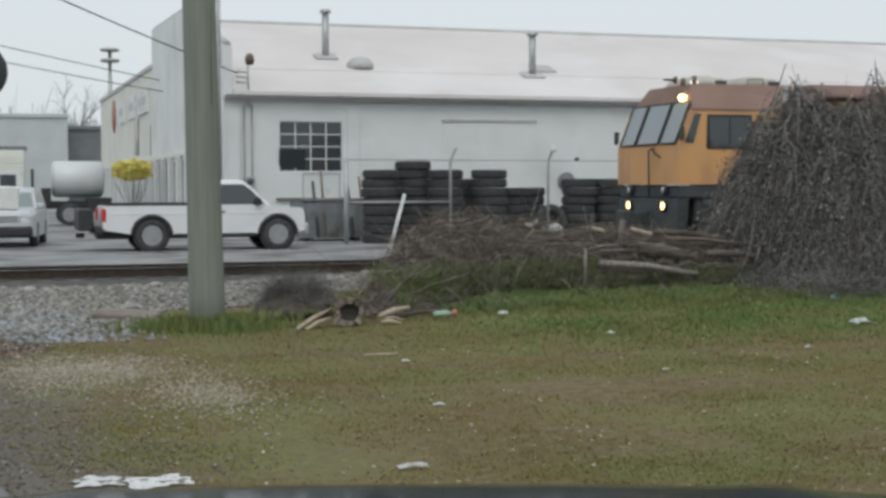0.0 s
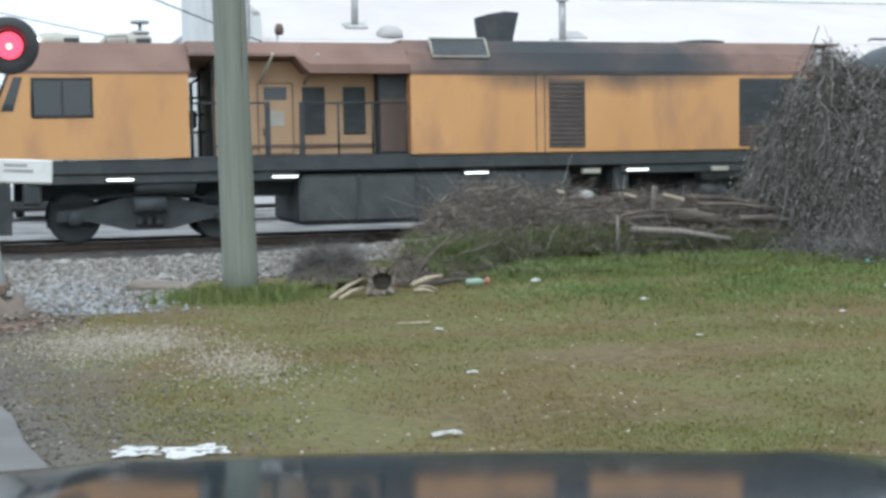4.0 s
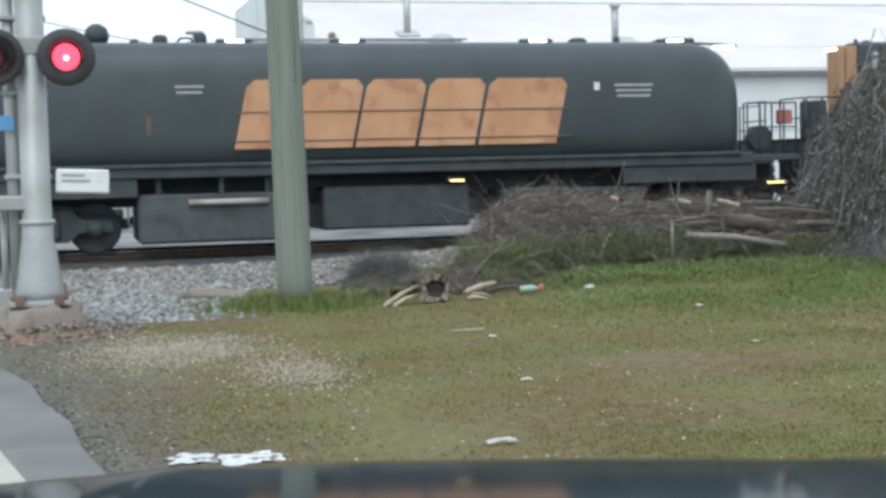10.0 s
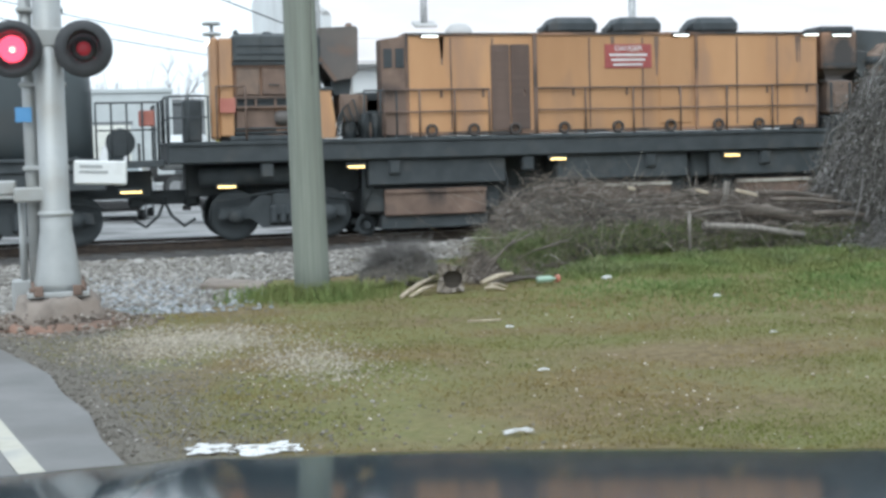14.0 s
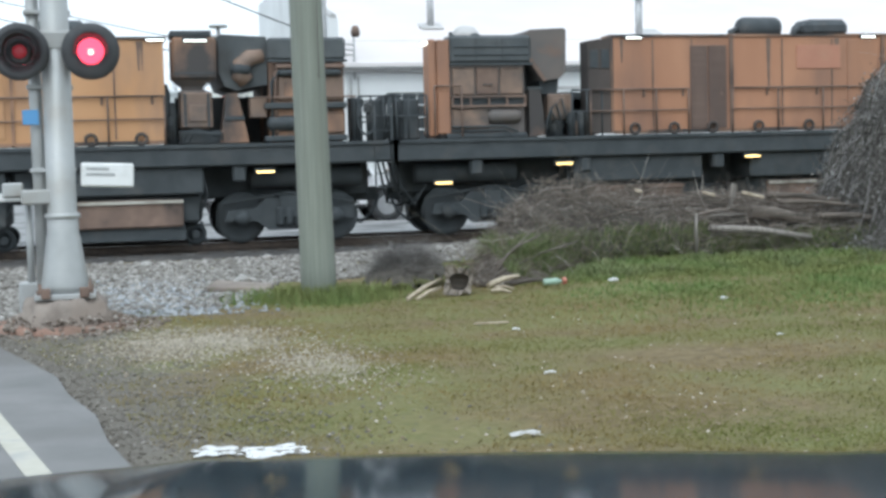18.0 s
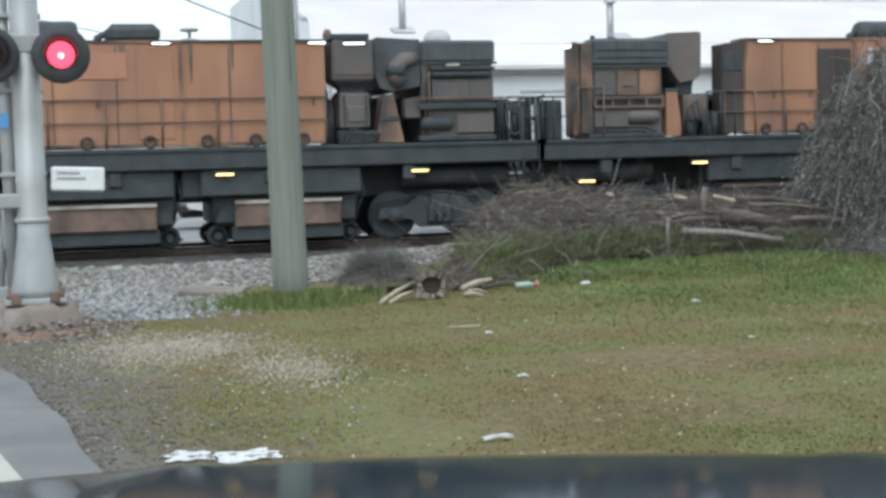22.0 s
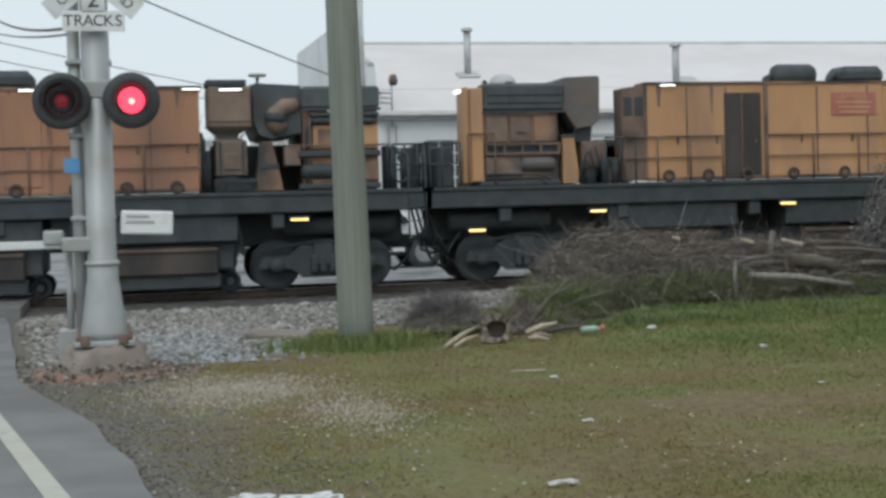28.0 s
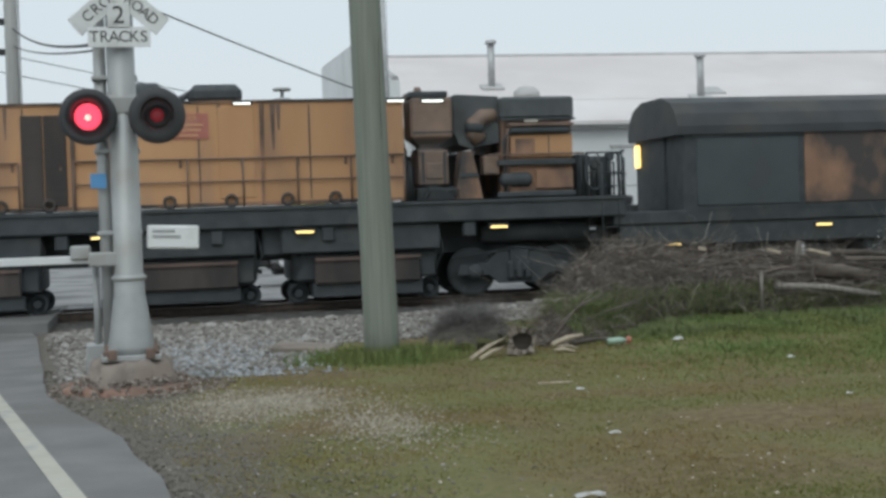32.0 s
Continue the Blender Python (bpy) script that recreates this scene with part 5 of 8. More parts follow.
    for x0, x1, nm in ((3.86, 6.47, "leading"), (6.5, 10.0, "middle"), (10.03, 12.82, "rear")):
        plan = [(x0, N + 0.05), (x1, N + 0.05), (x1, 1.4), (5.3, 1.4), (x0, -0.9)] if nm == "leading" else [(x0, N + 0.05), (x1, N + 0.05), (x1, 1.4), (x0, 1.4)]
        b = part("container_bay", G().prism(plan, 1.98, 3.93, "z"), shell, car, "orange container bay")
        n = 3
        for i in range(1, n):
            x = x0 + (x1 - x0) * i / n
            part("door_joint", box(x - 0.015, x + 0.015, N + 0.035, N + 0.06, 2.05, 3.88), M_RUST, b)
        for i in range(n):
            xm = x0 + (x1 - x0) * (i + 0.5) / n
            part("door_latch", box(xm + 0.2, xm + 0.25, N + 0.02, N + 0.06, 2.7, 2.85, ch=0.01), M_RUST, b)
            part("lashing_ring", ring, M_DOORDARK, b, "dark steel lashing ring", (xm, N - 0.02, 2.05))
        part("bottom_rail", box(x0, x1, N + 0.02, N + 0.07, 1.95, 2.02), M_ORANGED, b)
    for _ in range(7):
        x, h, w = rng.uniform(3.8, 12.6), rng.uniform(0.3, 1.1), rng.uniform(0.02, 0.06)
        if not 5.4 < x < 6.6:
            part("rust_streak", G().prism([(x - w, 3.9), (x + w, 3.9), (x + w * 0.3, 3.9 - h), (x - w * 0.3, 3.9 - h)], N + 0.0465, N + 0.051, "y"), M_RUST, car)
    part("roof_sheet", G().prism([(3.8, -1.48), (12.88, -1.48), (12.88, 1.43), (5.3, 1.43), (3.8, -0.9)], 3.93, 3.98, "z"), M_ORANGED, car, "sooty container roof")
    for x0, x1 in ((5.56, 5.95), (5.97, 6.38)):
        d = part("louvred_door", box(x0, x1, N + 0.025, N + 0.06, 2.03, 3.75, ch=0.01), M_DOOR if k in (0, 1) else M_DOORDARK, car, "dark grimy louvred door")
        for i in range(12):
            part("louvre", box(x0 + 0.03, x1 - 0.03, N + 0.02, N + 0.03, 2.1 + i * 0.135, 2.18 + i * 0.135), M_DOOR if k in (0, 1) else M_DOORDARK, d)
    part("corner_post", box(10.0, 10.06, N + 0.01, N + 0.06, 1.98, 3.95), M_ORANGED, car)
    part("corner_post", box(6.45, 6.53, N + 0.01, N + 0.06, 1.98, 3.95), M_RUST, car)
    m = part("access_hatch", box(9.2, 9.9, N + 0.03, N + 0.06, 2.1, 3.85, ch=0.01), shell, car)
    sg = part("warning_sign", box(8.0, 9.03, N + 0.03, N + 0.055, 3.25, 3.74, ch=0.004), M_REDCLEAN if k == 0 else (M_REDSIGN if k == 3 else M_REDGONE), car, "red warning sign with pale lettering" if k == 0 else "faded red warning sign")
    ink = M_SIGNW if k == 0 else M_FADEDORG
    if k in (0, 3):
        letters("sign_heading", "DANGER", 0.15, ink, sg, (8.515, N + 0.026, 3.65))
        for i in range(3):
            part("sign_line", box(8.1 + 0.04 * i, 8.93 - 0.05 * i, N + 0.02, N + 0.031, 3.5 - i * 0.1, 3.54 - i * 0.1), ink, sg)
    railing(car, 3.34, 5.5, -1.5, 1.93, 2.86, M_RUST, 0.62)
    railing(car, 6.5, 12.8, -1.5, 1.93, 2.86, M_RUST, 1.02)
    xs = (7.15, 8.6, 10.4) if k == 0 else (7.2, 8.7)
    for i, x in enumerate(xs):
        if i == 0 and k:
            g = G().lathe([(0.0, -0.5), (0.2, -0.47), (0.25, -0.38), (0.25, 0.38), (0.2, 0.47), (0.0, 0.5)], 16, "x", (x + 0.5, -0.3, 4.2))
        else:
            g = box(x, x + 1.05, -0.65, 0.2, 3.98, 4.38, ch=0.13)
        q = part("exhaust_silencer", g, M_UNDER, car, "sooty black rooftop exhaust silencer")
        part("exhaust_pipe", tube([(x - 0.18, -0.3, 3.95), (x - 0.16, -0.3, 4.12), (x + 0.05, -0.3, 4.22)], 0.07, 8), M_UNDER, q)
    for x in (4.3, 9.68, 12.67):
        strip_lamp(car, x, 3.91, 0.33, N - 0.01, None, 0.045)
    # rear engine unit: dust hood on a narrow neck, duct with elbow, engine casing
    rear_paint = M_SOOT if k == 1 else M_DUSKY
    hood_paint = (M_ORANGED, M_SOOT, M_DUSKY, M_DUSKY)[k]
    u = part("rear_unit", box(14.82, 16.3, -1.34, 1.42, 1.93, 3.9, ch=0.05), M_SOOT if k == 1 else M_ORANGED, car, "soot-stained orange rear unit")
    part("top_cowl", box(14.8, 16.33, -1.43, 1.43, 3.52, 3.96, ch=0.05), M_GREYBOX, u, "sooty dark top cowl")
    part("cowl_edge", box(14.78, 16.35, -1.46, -1.42, 3.48, 3.53, ch=0.008), M_UNDER, u)
    part("drip_ledge", box(14.95, 16.3, -1.5, -1.33, 3.36, 3.43, ch=0.015), M_RUST if k in (0, 3) else M_UNDER, u)
    part("exhaust_manifold", G().lathe([(0.0, 14.98), (0.06, 15.0), (0.07, 15.05), (0.07, 16.15), (0.05, 16.22), (0.0, 16.23)], 12, "x", (0, -1.42, 3.28)), M_UNDER, u)
    part("side_panel", box(15.0, 16.29, -1.39, -1.33, 2.74, 3.2, ch=0.02), M_ORANGE if k > 1 else rear_paint, u)
    part("side_panel", box(15.5, 16.29, -1.4, -1.33, 2.1, 2.5, ch=0.02), M_ORANGED if k != 1 else rear_paint, u)
    part("inspection_lid", box(15.1, 15.5, -1.405, -1.385, 2.8, 3.12, ch=0.012), M_ORANGED if k != 1 else M_SOOT, u)
    part("panel_seam", box(15.78, 15.8, -1.396, -1.385, 2.76, 3.18), M_UNDER, u)
    part("work_lamp", box(15.28, 15.56, -1.5, -1.43, 3.44, 3.49, ch=0.008), M_BEIGE, u, "pale unlit work lamp")
    part("shelf_ledge", box(14.7, 16.32, -1.47, -1.3, 2.58, 2.7, ch=0.02), M_UNDER, u)
    part("shelf_ledge", box(14.7, 16.32, -1.45, -1.3, 1.95, 2.06, ch=0.02), M_UNDER, u)
    part("motor_casing", G().lathe([(0.0, 14.75), (0.1, 14.78), (0.15, 14.84), (0.15, 15.34), (0.1, 15.42), (0.0, 15.44)], 16, "x", (0, -1.33, 2.3)), M_UNDER, u)
    for j, x in enumerate((14.86, 14.94)):
        part("riser_pipe", tube([(x, -1.4, 1.95), (x, -1.4, 3.1 + 0.2 * j), (x + 0.15, -1.4, 3.3 + 0.1 * j)], 0.03, 6), M_RUST if j else M_UNDER, u)
    part("grab_rail", tube([(14.5, -1.47, 2.8), (16.5, -1.47, 2.8)], 0.02, 6), M_RUST, u)
    part("middle_duct", G().prism([(13.86, 3.3), (13.86, 4.0), (13.92, 4.04), (14.8, 3.99), (14.8, 3.06), (14.2, 2.96), (13.98, 3.04)], -1.25, 1.25, "y"), M_GREYBOX, u, "sooty dark duct casing")
    elbow = [(14.72, -1.22, 3.62), (14.46, -1.27, 3.58), (14.3, -1.3, 3.44), (14.28, -1.3, 3.26), (14.4, -1.28, 3.12)]
    part("duct_elbow", G().tube(elbow, [0.13, 0.16, 0.18, 0.18, 0.16], 14), rear_paint, u, "dusty curved duct elbow")
    part("elbow_band", G().tube(elbow[2:4], 0.192, 14), M_UNDER, u)
    part("hood_box", box(12.98, 13.82, -1.42, -0.55, 3.16, 3.98, ch=0.05), hood_paint, u, "dust hood box")
    part("hood_seam", box(12.99, 13.81, -1.432, -1.42, 3.27, 3.3), M_UNDER, u)
    part("hood_cap", box(12.96, 13.74, -1.4, -0.6, 3.98, 4.1, ch=0.02), M_UNDER, u, "black cap on the dust hood")
    part("hood_neck", G().loft([[(x0, y0, z), (x1, y0, z), (x1, y1, z), (x0, y1, z)] for x0, x1, y0, y1, z in ((13.02, 13.76, -1.36, -0.6, 3.17), (13.16, 13.58, -1.22, -0.75, 3.05), (13.18, 13.56, -1.2, -0.78, 2.99), (13.08, 13.7, -1.34, -0.62, 2.93))], False), M_UNDER if k == 1 else M_SOOT, u, "narrow flanged neck under the hood")
    part("filter_box", box(13.12, 13.72, -1.38, -0.5, 2.24, 2.93, ch=0.03), rear_paint, u, "dusky tan filter box")
    part("box_lid", box(13.26, 13.6, -1.41, -1.37, 2.36, 2.68, ch=0.015), M_DUSKY if k != 1 else M_SOOT, u)
    for x in (13.2, 13.64):
        part("box_rib", box(x - 0.02, x + 0.02, -1.405, -1.375, 2.26, 2.9), M_UNDER, u)
    part("outlet_cone", G().prism([(13.84, 1.95), (14.4, 1.95), (14.2, 2.9), (14.0, 2.9)], -1.4, -0.9, "y"), M_ORANGED, u, "orange outlet chute")
    part("chute_band", G().prism([(13.94, 2.38), (14.33, 2.38), (14.31, 2.46), (13.94, 2.46)], -1.42, -1.395, "y"), M_UNDER, u)
    part("valve_box", box(14.44, 14.76, -1.38, -1.0, 2.42, 2.8, ch=0.02), rear_paint, u)
    for x, z in ((12.86, 3.1), (12.98, 2.75), (12.9, 2.6)):
        part("filter_bottle", G().lathe([(0.0, 1.93), (0.08, 1.93), (0.08, z - 0.15), (0.04, z - 0.08), (0.04, z), (0, z)], 10, at=(x, -1.1, 0)), M_UNDER, u)
    for j in range(3):
        part("hydraulic_hose", tube([(13.05 + 0.1 * j, -1.44, 1.98), (13.1 + 0.12 * j, -1.48, 2.15), (13.4 + 0.12 * j, -1.47, 2.22 - 0.05 * j), (13.9, -1.44, 2.02 + 0.06 * j)], 0.018, 5), M_UNDER, u)
    part("back_plate", box(13.1, 14.9, 0.25, 0.32, 1.93, 2.9, ch=0.01), M_UNDER, u)
    part("side_tray", box(13.1, 14.0, -1.3, 0.8, 1.93, 2.2, ch=0.03), M_UNDER, u)
    strip_lamp(car, 13.42, 3.9, 0.42, -1.46, M_WLAMP, 0.05)
    # end platforms with railings and hose racks
    railing(car, 16.55, 17.3, -1.45, 1.93, 2.8, M_UNDER, 0.25)
    railing(car, -0.85, -0.1, -1.45, 1.93, 2.8, M_UNDER, 0.37)
    for x in (-0.88, 17.32):
        end_railing(car, x, -1.4, -0.35, 1.93, 2.8, M_UNDER)
        end_railing(car, x, 0.35, 1.4, 1.93, 2.8, M_UNDER)
    for x, h in ((16.62, 0.75), (16.78, 0.62), (17.12, 0.8)):
        part("valve_stand", tube([(x, -1.2, 1.93), (x, -1.2, 1.93 + h)], 0.04, 7), M_UNDER, car)
        part("hand_wheel", G().lathe([(0.07, -0.02), (0.1, 0.0), (0.07, 0.02)], 12, "y", (x, -1.24, 1.93 + h)), M_UNDER, car)
    for x, z1 in ((16.5, 2.7), (17.28, 2.78)):
        part("standpipe", tube([(x, -1.3, 1.93), (x, -1.3, z1), (x + 0.12, -1.3, z1 + 0.06)], 0.035, 6), M_UNDER, car)
    part("relay_box", box(16.5, 16.72, -0.9, -0.5, 1.93, 2.8, ch=0.02), M_UNDER, car, "dark relay box on the platform")
    lad = part("end_ladder", tube([(17.2, -1.5, 0.9), (17.2, -1.5, 2.6)], 0.018, 6), M_UNDER, car, "dark end ladder")
    part("ladder_stile", tube([(16.85, -1.5, 0.9), (16.85, -1.5, 2.6)], 0.018, 6), M_UNDER, lad)
    for j in range(6):
        part("rung", tube([(16.85, -1.5, 1.0 + j * 0.28), (17.2, -1.5, 1.0 + j * 0.28)], 0.012, 5), M_UNDER, lad)
    for j in range(4):
        y = -0.9 + 0.5 * j
        part("jumper_hose", tube([(17.3, y, 1.6), (17.5, y - 0.05, 1.0 - 0.12 * j), (17.75, y, 0.62 - 0.06 * (j % 2)), (18.0, y + 0.05, 1.0 - 0.1 * j), (18.15, y, 1.55)] if k < 3 else [(17.3, y, 1.6), (17.45, y, 1.1), (17.5, y, 0.7)], 0.028, 6), M_UNDER, car)
    part("hose_rack", box(16.9, 17.15, -1.1, -0.5, 1.93, 2.75, ch=0.03), M_UNDER, car)
    part("tool_locker", box(-0.55, -0.2, -1.2, -0.6, 1.93, 2.75, ch=0.03), M_UNDER, car)
    part("coiled_cable", tube([(16.7 + 0.18 * math.cos(a), -1.48, 2.35 + 0.3 * math.sin(a)) for a in np.linspace(0, 9.4, 26)], 0.025, 6), M_UNDER, car)
    # trucks and grinding buggies
    part("centre_sill", box(-0.5, 16.9, -0.45, 0.45, 0.85, 1.5, ch=0.03), M_UNDER, car)
    for x0, x1 in ((3.0, 5.85), (6.95, 9.85), (10.35, 13.5)):
        part("buggy_cover", box(x0, x1, -1.38, 1.2, 0.98, 1.5, ch=0.03), M_UNDER, car, "oily dark cover over the grinding buggy")
    for x0, x1 in ((-0.3, 1.9), (14.4, 16.7)):
        part("air_reservoir", G().lathe([(0.0, x0), (0.2, x0 + 0.05), (0.22, x1 - 0.05), (0.0, x1)], 14, "x", (0, -0.9, 1.25)), M_UNDER, car)
    bogie(car, 0.4, 2.25)
    bogie(car, 14.25, 16.1)
    for b0 in (2.85, 6.9, 10.5):
        b1 = b0 + 3.05
        bg = part("grinding_buggy", box(b0 + 0.1, b1 - 0.1, -1.15, 1.15, 0.42, 0.98, ch=0.05), M_UNDER, car, "oily grinding buggy frame")
        part("spark_shield", box(b0 + 0.5, b1 - 0.45, -1.3, -1.16, 0.36, 0.9, ch=0.03), M_RUST if k < 2 else M_DOORDARK, bg, "rusty brown spark shield" if k < 2 else "sooty dark spark shield")
        part("shield_lip", box(b0 + 0.5, b1 - 0.45, -1.34, -1.28, 0.82, 0.88), (M_RUST if b0 < 5 else M_BEIGE) if k < 2 else M_DOOR, bg)
        part("skirt", box(b0 + 0.45, b1 - 0.4, -1.2, 1.2, 0.1, 0.38, ch=0.02), M_UNDER, bg)
        for i in range(5):
            part("grinding_motor", G().lathe([(0.0, 0.95), (0.2, 0.95), (0.2, 1.3), (0.12, 1.38), (0, 1.38)], 12, at=(b0 + 0.6 + i * 0.47, -0.8, 0)), M_UNDER, bg)
        for x in (b0 + 0.12, b1 - 0.12):
            part("lift_cylinder", tube([(x, -1.1, 0.5), (x, -1.1, 1.5)], 0.05, 8), M_UNDER, bg)
            part("hydraulic_hose", tube([(x, -1.2, 0.6), (x + 0.15, -1.25, 0.95), (x + 0.05, -1.2, 1.5)], 0.02, 5), M_UNDER, bg)
        wheelset(car, b0 + 0.2, 0.19)
        wheelset(car, b1 - 0.2, 0.19)
    part("hydraulic_tank", box(9.98, 10.4, -1.2, 1.0, 0.95, 1.5, ch=0.04), M_UNDER, car)
    for x, z in ((0.2, 1.05), (2.75, 1.37), (6.94, 1.42), (10.8, 1.4), (14.68, 1.37)):
        strip_lamp(car, x, z, 0.34, -1.5, M_YLAMP, 0.06)
    for i in range(6):
        x = 0.6 + i * 2.7 + rng.uniform(-0.3, 0.3)
        part("frame_bracket", box(x, x + 0.25, -1.45, -1.2, 1.2, 1.5, ch=0.03), M_UNDER, car)
    coupler(car, -0.9, -1)
    coupler(car, 17.35, 1)


for k in range(4):
    build_grinder(k)


def build_last_car():
    """Dark crew and tool car at the tail; its origin lies at station 123.9."""
    o = 123.9
    car = thing("tool_car", "dark grimy tool car with overhanging roof and orange panel", "rail car", (0, CENTRE, 0))
    CARS.append((car, o))
    part("body", box(0.92, 16.5, -1.45, 1.45, 1.5, 3.5, ch=0.04), M_UNDER, car, "dark grimy car body")
    rings = [[(x, -1.53, 3.12), (x, -1.52, 3.3), (x, -1.42, 3.56), (x, -1.15, 3.8), (x, -0.6, 3.95), (x, 0.6, 3.95), (x, 1.15, 3.8), (x, 1.42, 3.56), (x, 1.52, 3.3), (x, 1.53, 3.12)] for x in (0.78, 16.7)]
    part("roof", G().loft(rings, False), M_ROOFDARK, car, "dark curved overhanging roof")
    part("orange_panel", box(3.6, 9.5, -1.475, -1.44, 1.65, 3.12, ch=0.01), M_ORANGED, car, "sooty orange side panel")
    part("sliding_door", box(1.2, 3.45, -1.475, -1.44, 1.65, 3.05, ch=0.01), M_TANK, car, "dark sliding door")
    part("door_track", box(1.1, 3.55, -1.49, -1.44, 3.06, 3.11), M_UNDER, car)
    part("end_lamp", box(0.82, 0.92, 1.12, 1.26, 2.55, 3.05, ch=0.02), M_YLAMP, car, "lit upright yellow end lamp")
    part("end_door", box(0.88, 0.925, -0.45, 0.45, 1.6, 3.4, ch=0.01), M_UNDER, car)
    part("deck", box(-0.6, 17.0, -1.45, 1.45, 1.3, 1.58, ch=0.03), M_UNDER, car)
    end_railing(car, -0.55, -1.35, -0.4, 1.58, 2.6, M_UNDER)
    end_railing(car, -0.55, 0.4, 1.35, 1.58, 2.6, M_UNDER)
    part("brake_mast", tube([(-0.3, -1.2, 1.58), (-0.3, -1.2, 2.7)], 0.04, 6), M_UNDER, car)
    for a, b in ((1.4, 3.2), (13.2, 15.0)):
        bogie(car, a, b)
    part("underslung_box", box(5.0, 11.0, -1.3, 1.3, 0.4, 1.25, ch=0.05), M_UNDER, car)
    part("frame_skirt", box(-0.5, 16.9, -1.4, -1.3, 0.85, 1.32, ch=0.02), M_UNDER, car)
    part("centre_sill", box(-0.4, 16.8, -0.45, 0.45, 0.75, 1.3, ch=0.03), M_UNDER, car)
    for x, z in ((4.0, 1.18), (0.65, 0.88)):
        strip_lamp(car, x, z, 0.35, -1.46, M_YLAMP, 0.06)
    coupler(car, -0.6, -1)


build_last_car()



# ---- the building across the yard ----
def build_building():
    X0, X1, Y0, Y1 = 7.83, 62.0, 46.0, 66.0
    b = thing("industrial_building", "long white block workshop with faded pinkish pitched roof", "building", (0, 0, 0))
    g = G()
    holes = [(9.69, 11.82, 2.1, 3.77), (10.44, 11.76, 1.23, 2.06)]
    xs = sorted({X0 + 0.3, X1, *[h[0] for h in holes], *[h[1] for h in holes]})
    zs = sorted({-0.15, 4.45, *[h[2] for h in holes], *[h[3] for h in holes]})
    for xa, xb in zip(xs, xs[1:]):
        for za, zb in zip(zs, zs[1:]):
            if not any(h[0] <= xa and xb <= h[1] and h[2] <= za and zb <= h[3] for h in holes):
                g.box(xa, xb, Y0, Y0 + 0.25, za, zb)
    part("front_wall", g, M_WALL, b, "white painted block wall")
    part("back_wall", box(X0, X1, Y1 - 0.25, Y1, -0.15, 4.45), M_WALL, b)
    part("end_wall", box(X1 - 0.25, X1, Y0 + 0.25, Y1 - 0.25, -0.15, 4.45), M_WALL, b)
    part("inner_floor", box(X0 + 0.3, X1 - 0.3, Y0 + 0.3, Y1 - 0.3, -0.14, -0.08), M_YARD, b)
    par = [(46.0, -0.15), (46.0, 6.23), (47.6, 6.6), (51.5, 8.3), (56.0, 8.5), (65.0, 8.7), (65.0, -0.15)]
    part("parapet_wall", G().prism(par, X0, X0 + 0.3, "x"), M_WALL, b, "stepped street gable")
    part("parapet_coping", tube([(X0 + 0.15, y, z + 0.03) for y, z in par[1:6]], 0.12, 6), M_TRIM, b)
    for s in (0, 1):
        ya, yb = (Y0 - 0.25, 56.0) if s == 0 else (Y1 + 0.25, 56.0)
        r = part("roof_slope", G().prism([(ya, 4.58), (yb, 8.0), (yb, 8.15), (ya, 4.74)], X0 + 0.3, X1 + 0.2, "x"), M_ROOF, b, "faded pinkish roofing with sheet seams")
        if s == 0:
            for q in (0.28,):
                part("lap_line", tube([(X0 + 0.3, ya + (yb - ya) * q, 4.745 + 3.41 * q), (X1, ya + (yb - ya) * q, 4.745 + 3.41 * q)], 0.02, 4), M_ROOF, r)
    part("ridge_cap", tube([(X0 + 0.3, 56, 8.14), (X1, 56, 8.14)], 0.1, 6), M_TRIM, b)
    part("eaves_board", box(X0, X1, Y0 - 0.27, Y0, 4.44, 4.58, ch=0.01), M_TRIM, b)
    part("gutter", G().prism([(-0.09, 0.0), (0.0, -0.08), (0.09, 0.0), (0.07, 0.02), (0.0, -0.05), (-0.07, 0.02)], X0, X1, "x"), M_TRIM, b, at=(0, Y0 - 0.36, 4.6))
    part("frieze", box(X0, X1, Y0 - 0.03, Y0, 4.2, 4.44), M_WALL, b)
    for x in (7.95, 12.0):
        part("pilaster", box(x, x + 0.4, Y0 - 0.08, Y0, -0.15, 4.2, ch=0.01), M_WALL, b)
    # bricked-up opening outlined by a shallow step
    part("blocked_opening", box(15.42, 18.8, Y0 - 0.035, Y0, -0.1, 3.8, ch=0.01), M_WALL, b, "walled-up doorway")
    part("lintel", box(15.36, 18.86, Y0 - 0.07, Y0, 3.8, 3.9, ch=0.01), M_TRIM, b)
    # steel window of sixteen panes and the pale one below
    w = part("workshop_window", G().tube([(9.69, Y0 + 0.06, 2.1), (11.82, Y0 + 0.06, 2.1), (11.82, Y0 + 0.06, 3.77), (9.69, Y0 + 0.06, 3.77), (9.69, Y0 + 0.06, 2.1)], 0.04, 4), M_FRAMEW, b, "white steel window frame")
    for i in range(4):
        for j in range(4):
            xa, za = 9.72 + i * 0.525, 2.13 + j * 0.41
            part("pane", box(xa, xa + 0.49, Y0 + 0.05, Y0 + 0.06, za, za + 0.375), M_PANE, w)
    for i in range(1, 4):
        part("glazing_bar", box(9.695 + i * 0.525 - 0.02, 9.695 + i * 0.525 + 0.02, Y0 + 0.02, Y0 + 0.05, 2.12, 3.75), M_FRAMEW, w)
        part("glazing_bar", box(9.71, 11.8, Y0 + 0.025, Y0 + 0.049, 2.115 + i * 0.41 - 0.02, 2.115 + i * 0.41 + 0.02), M_FRAMEW, w)
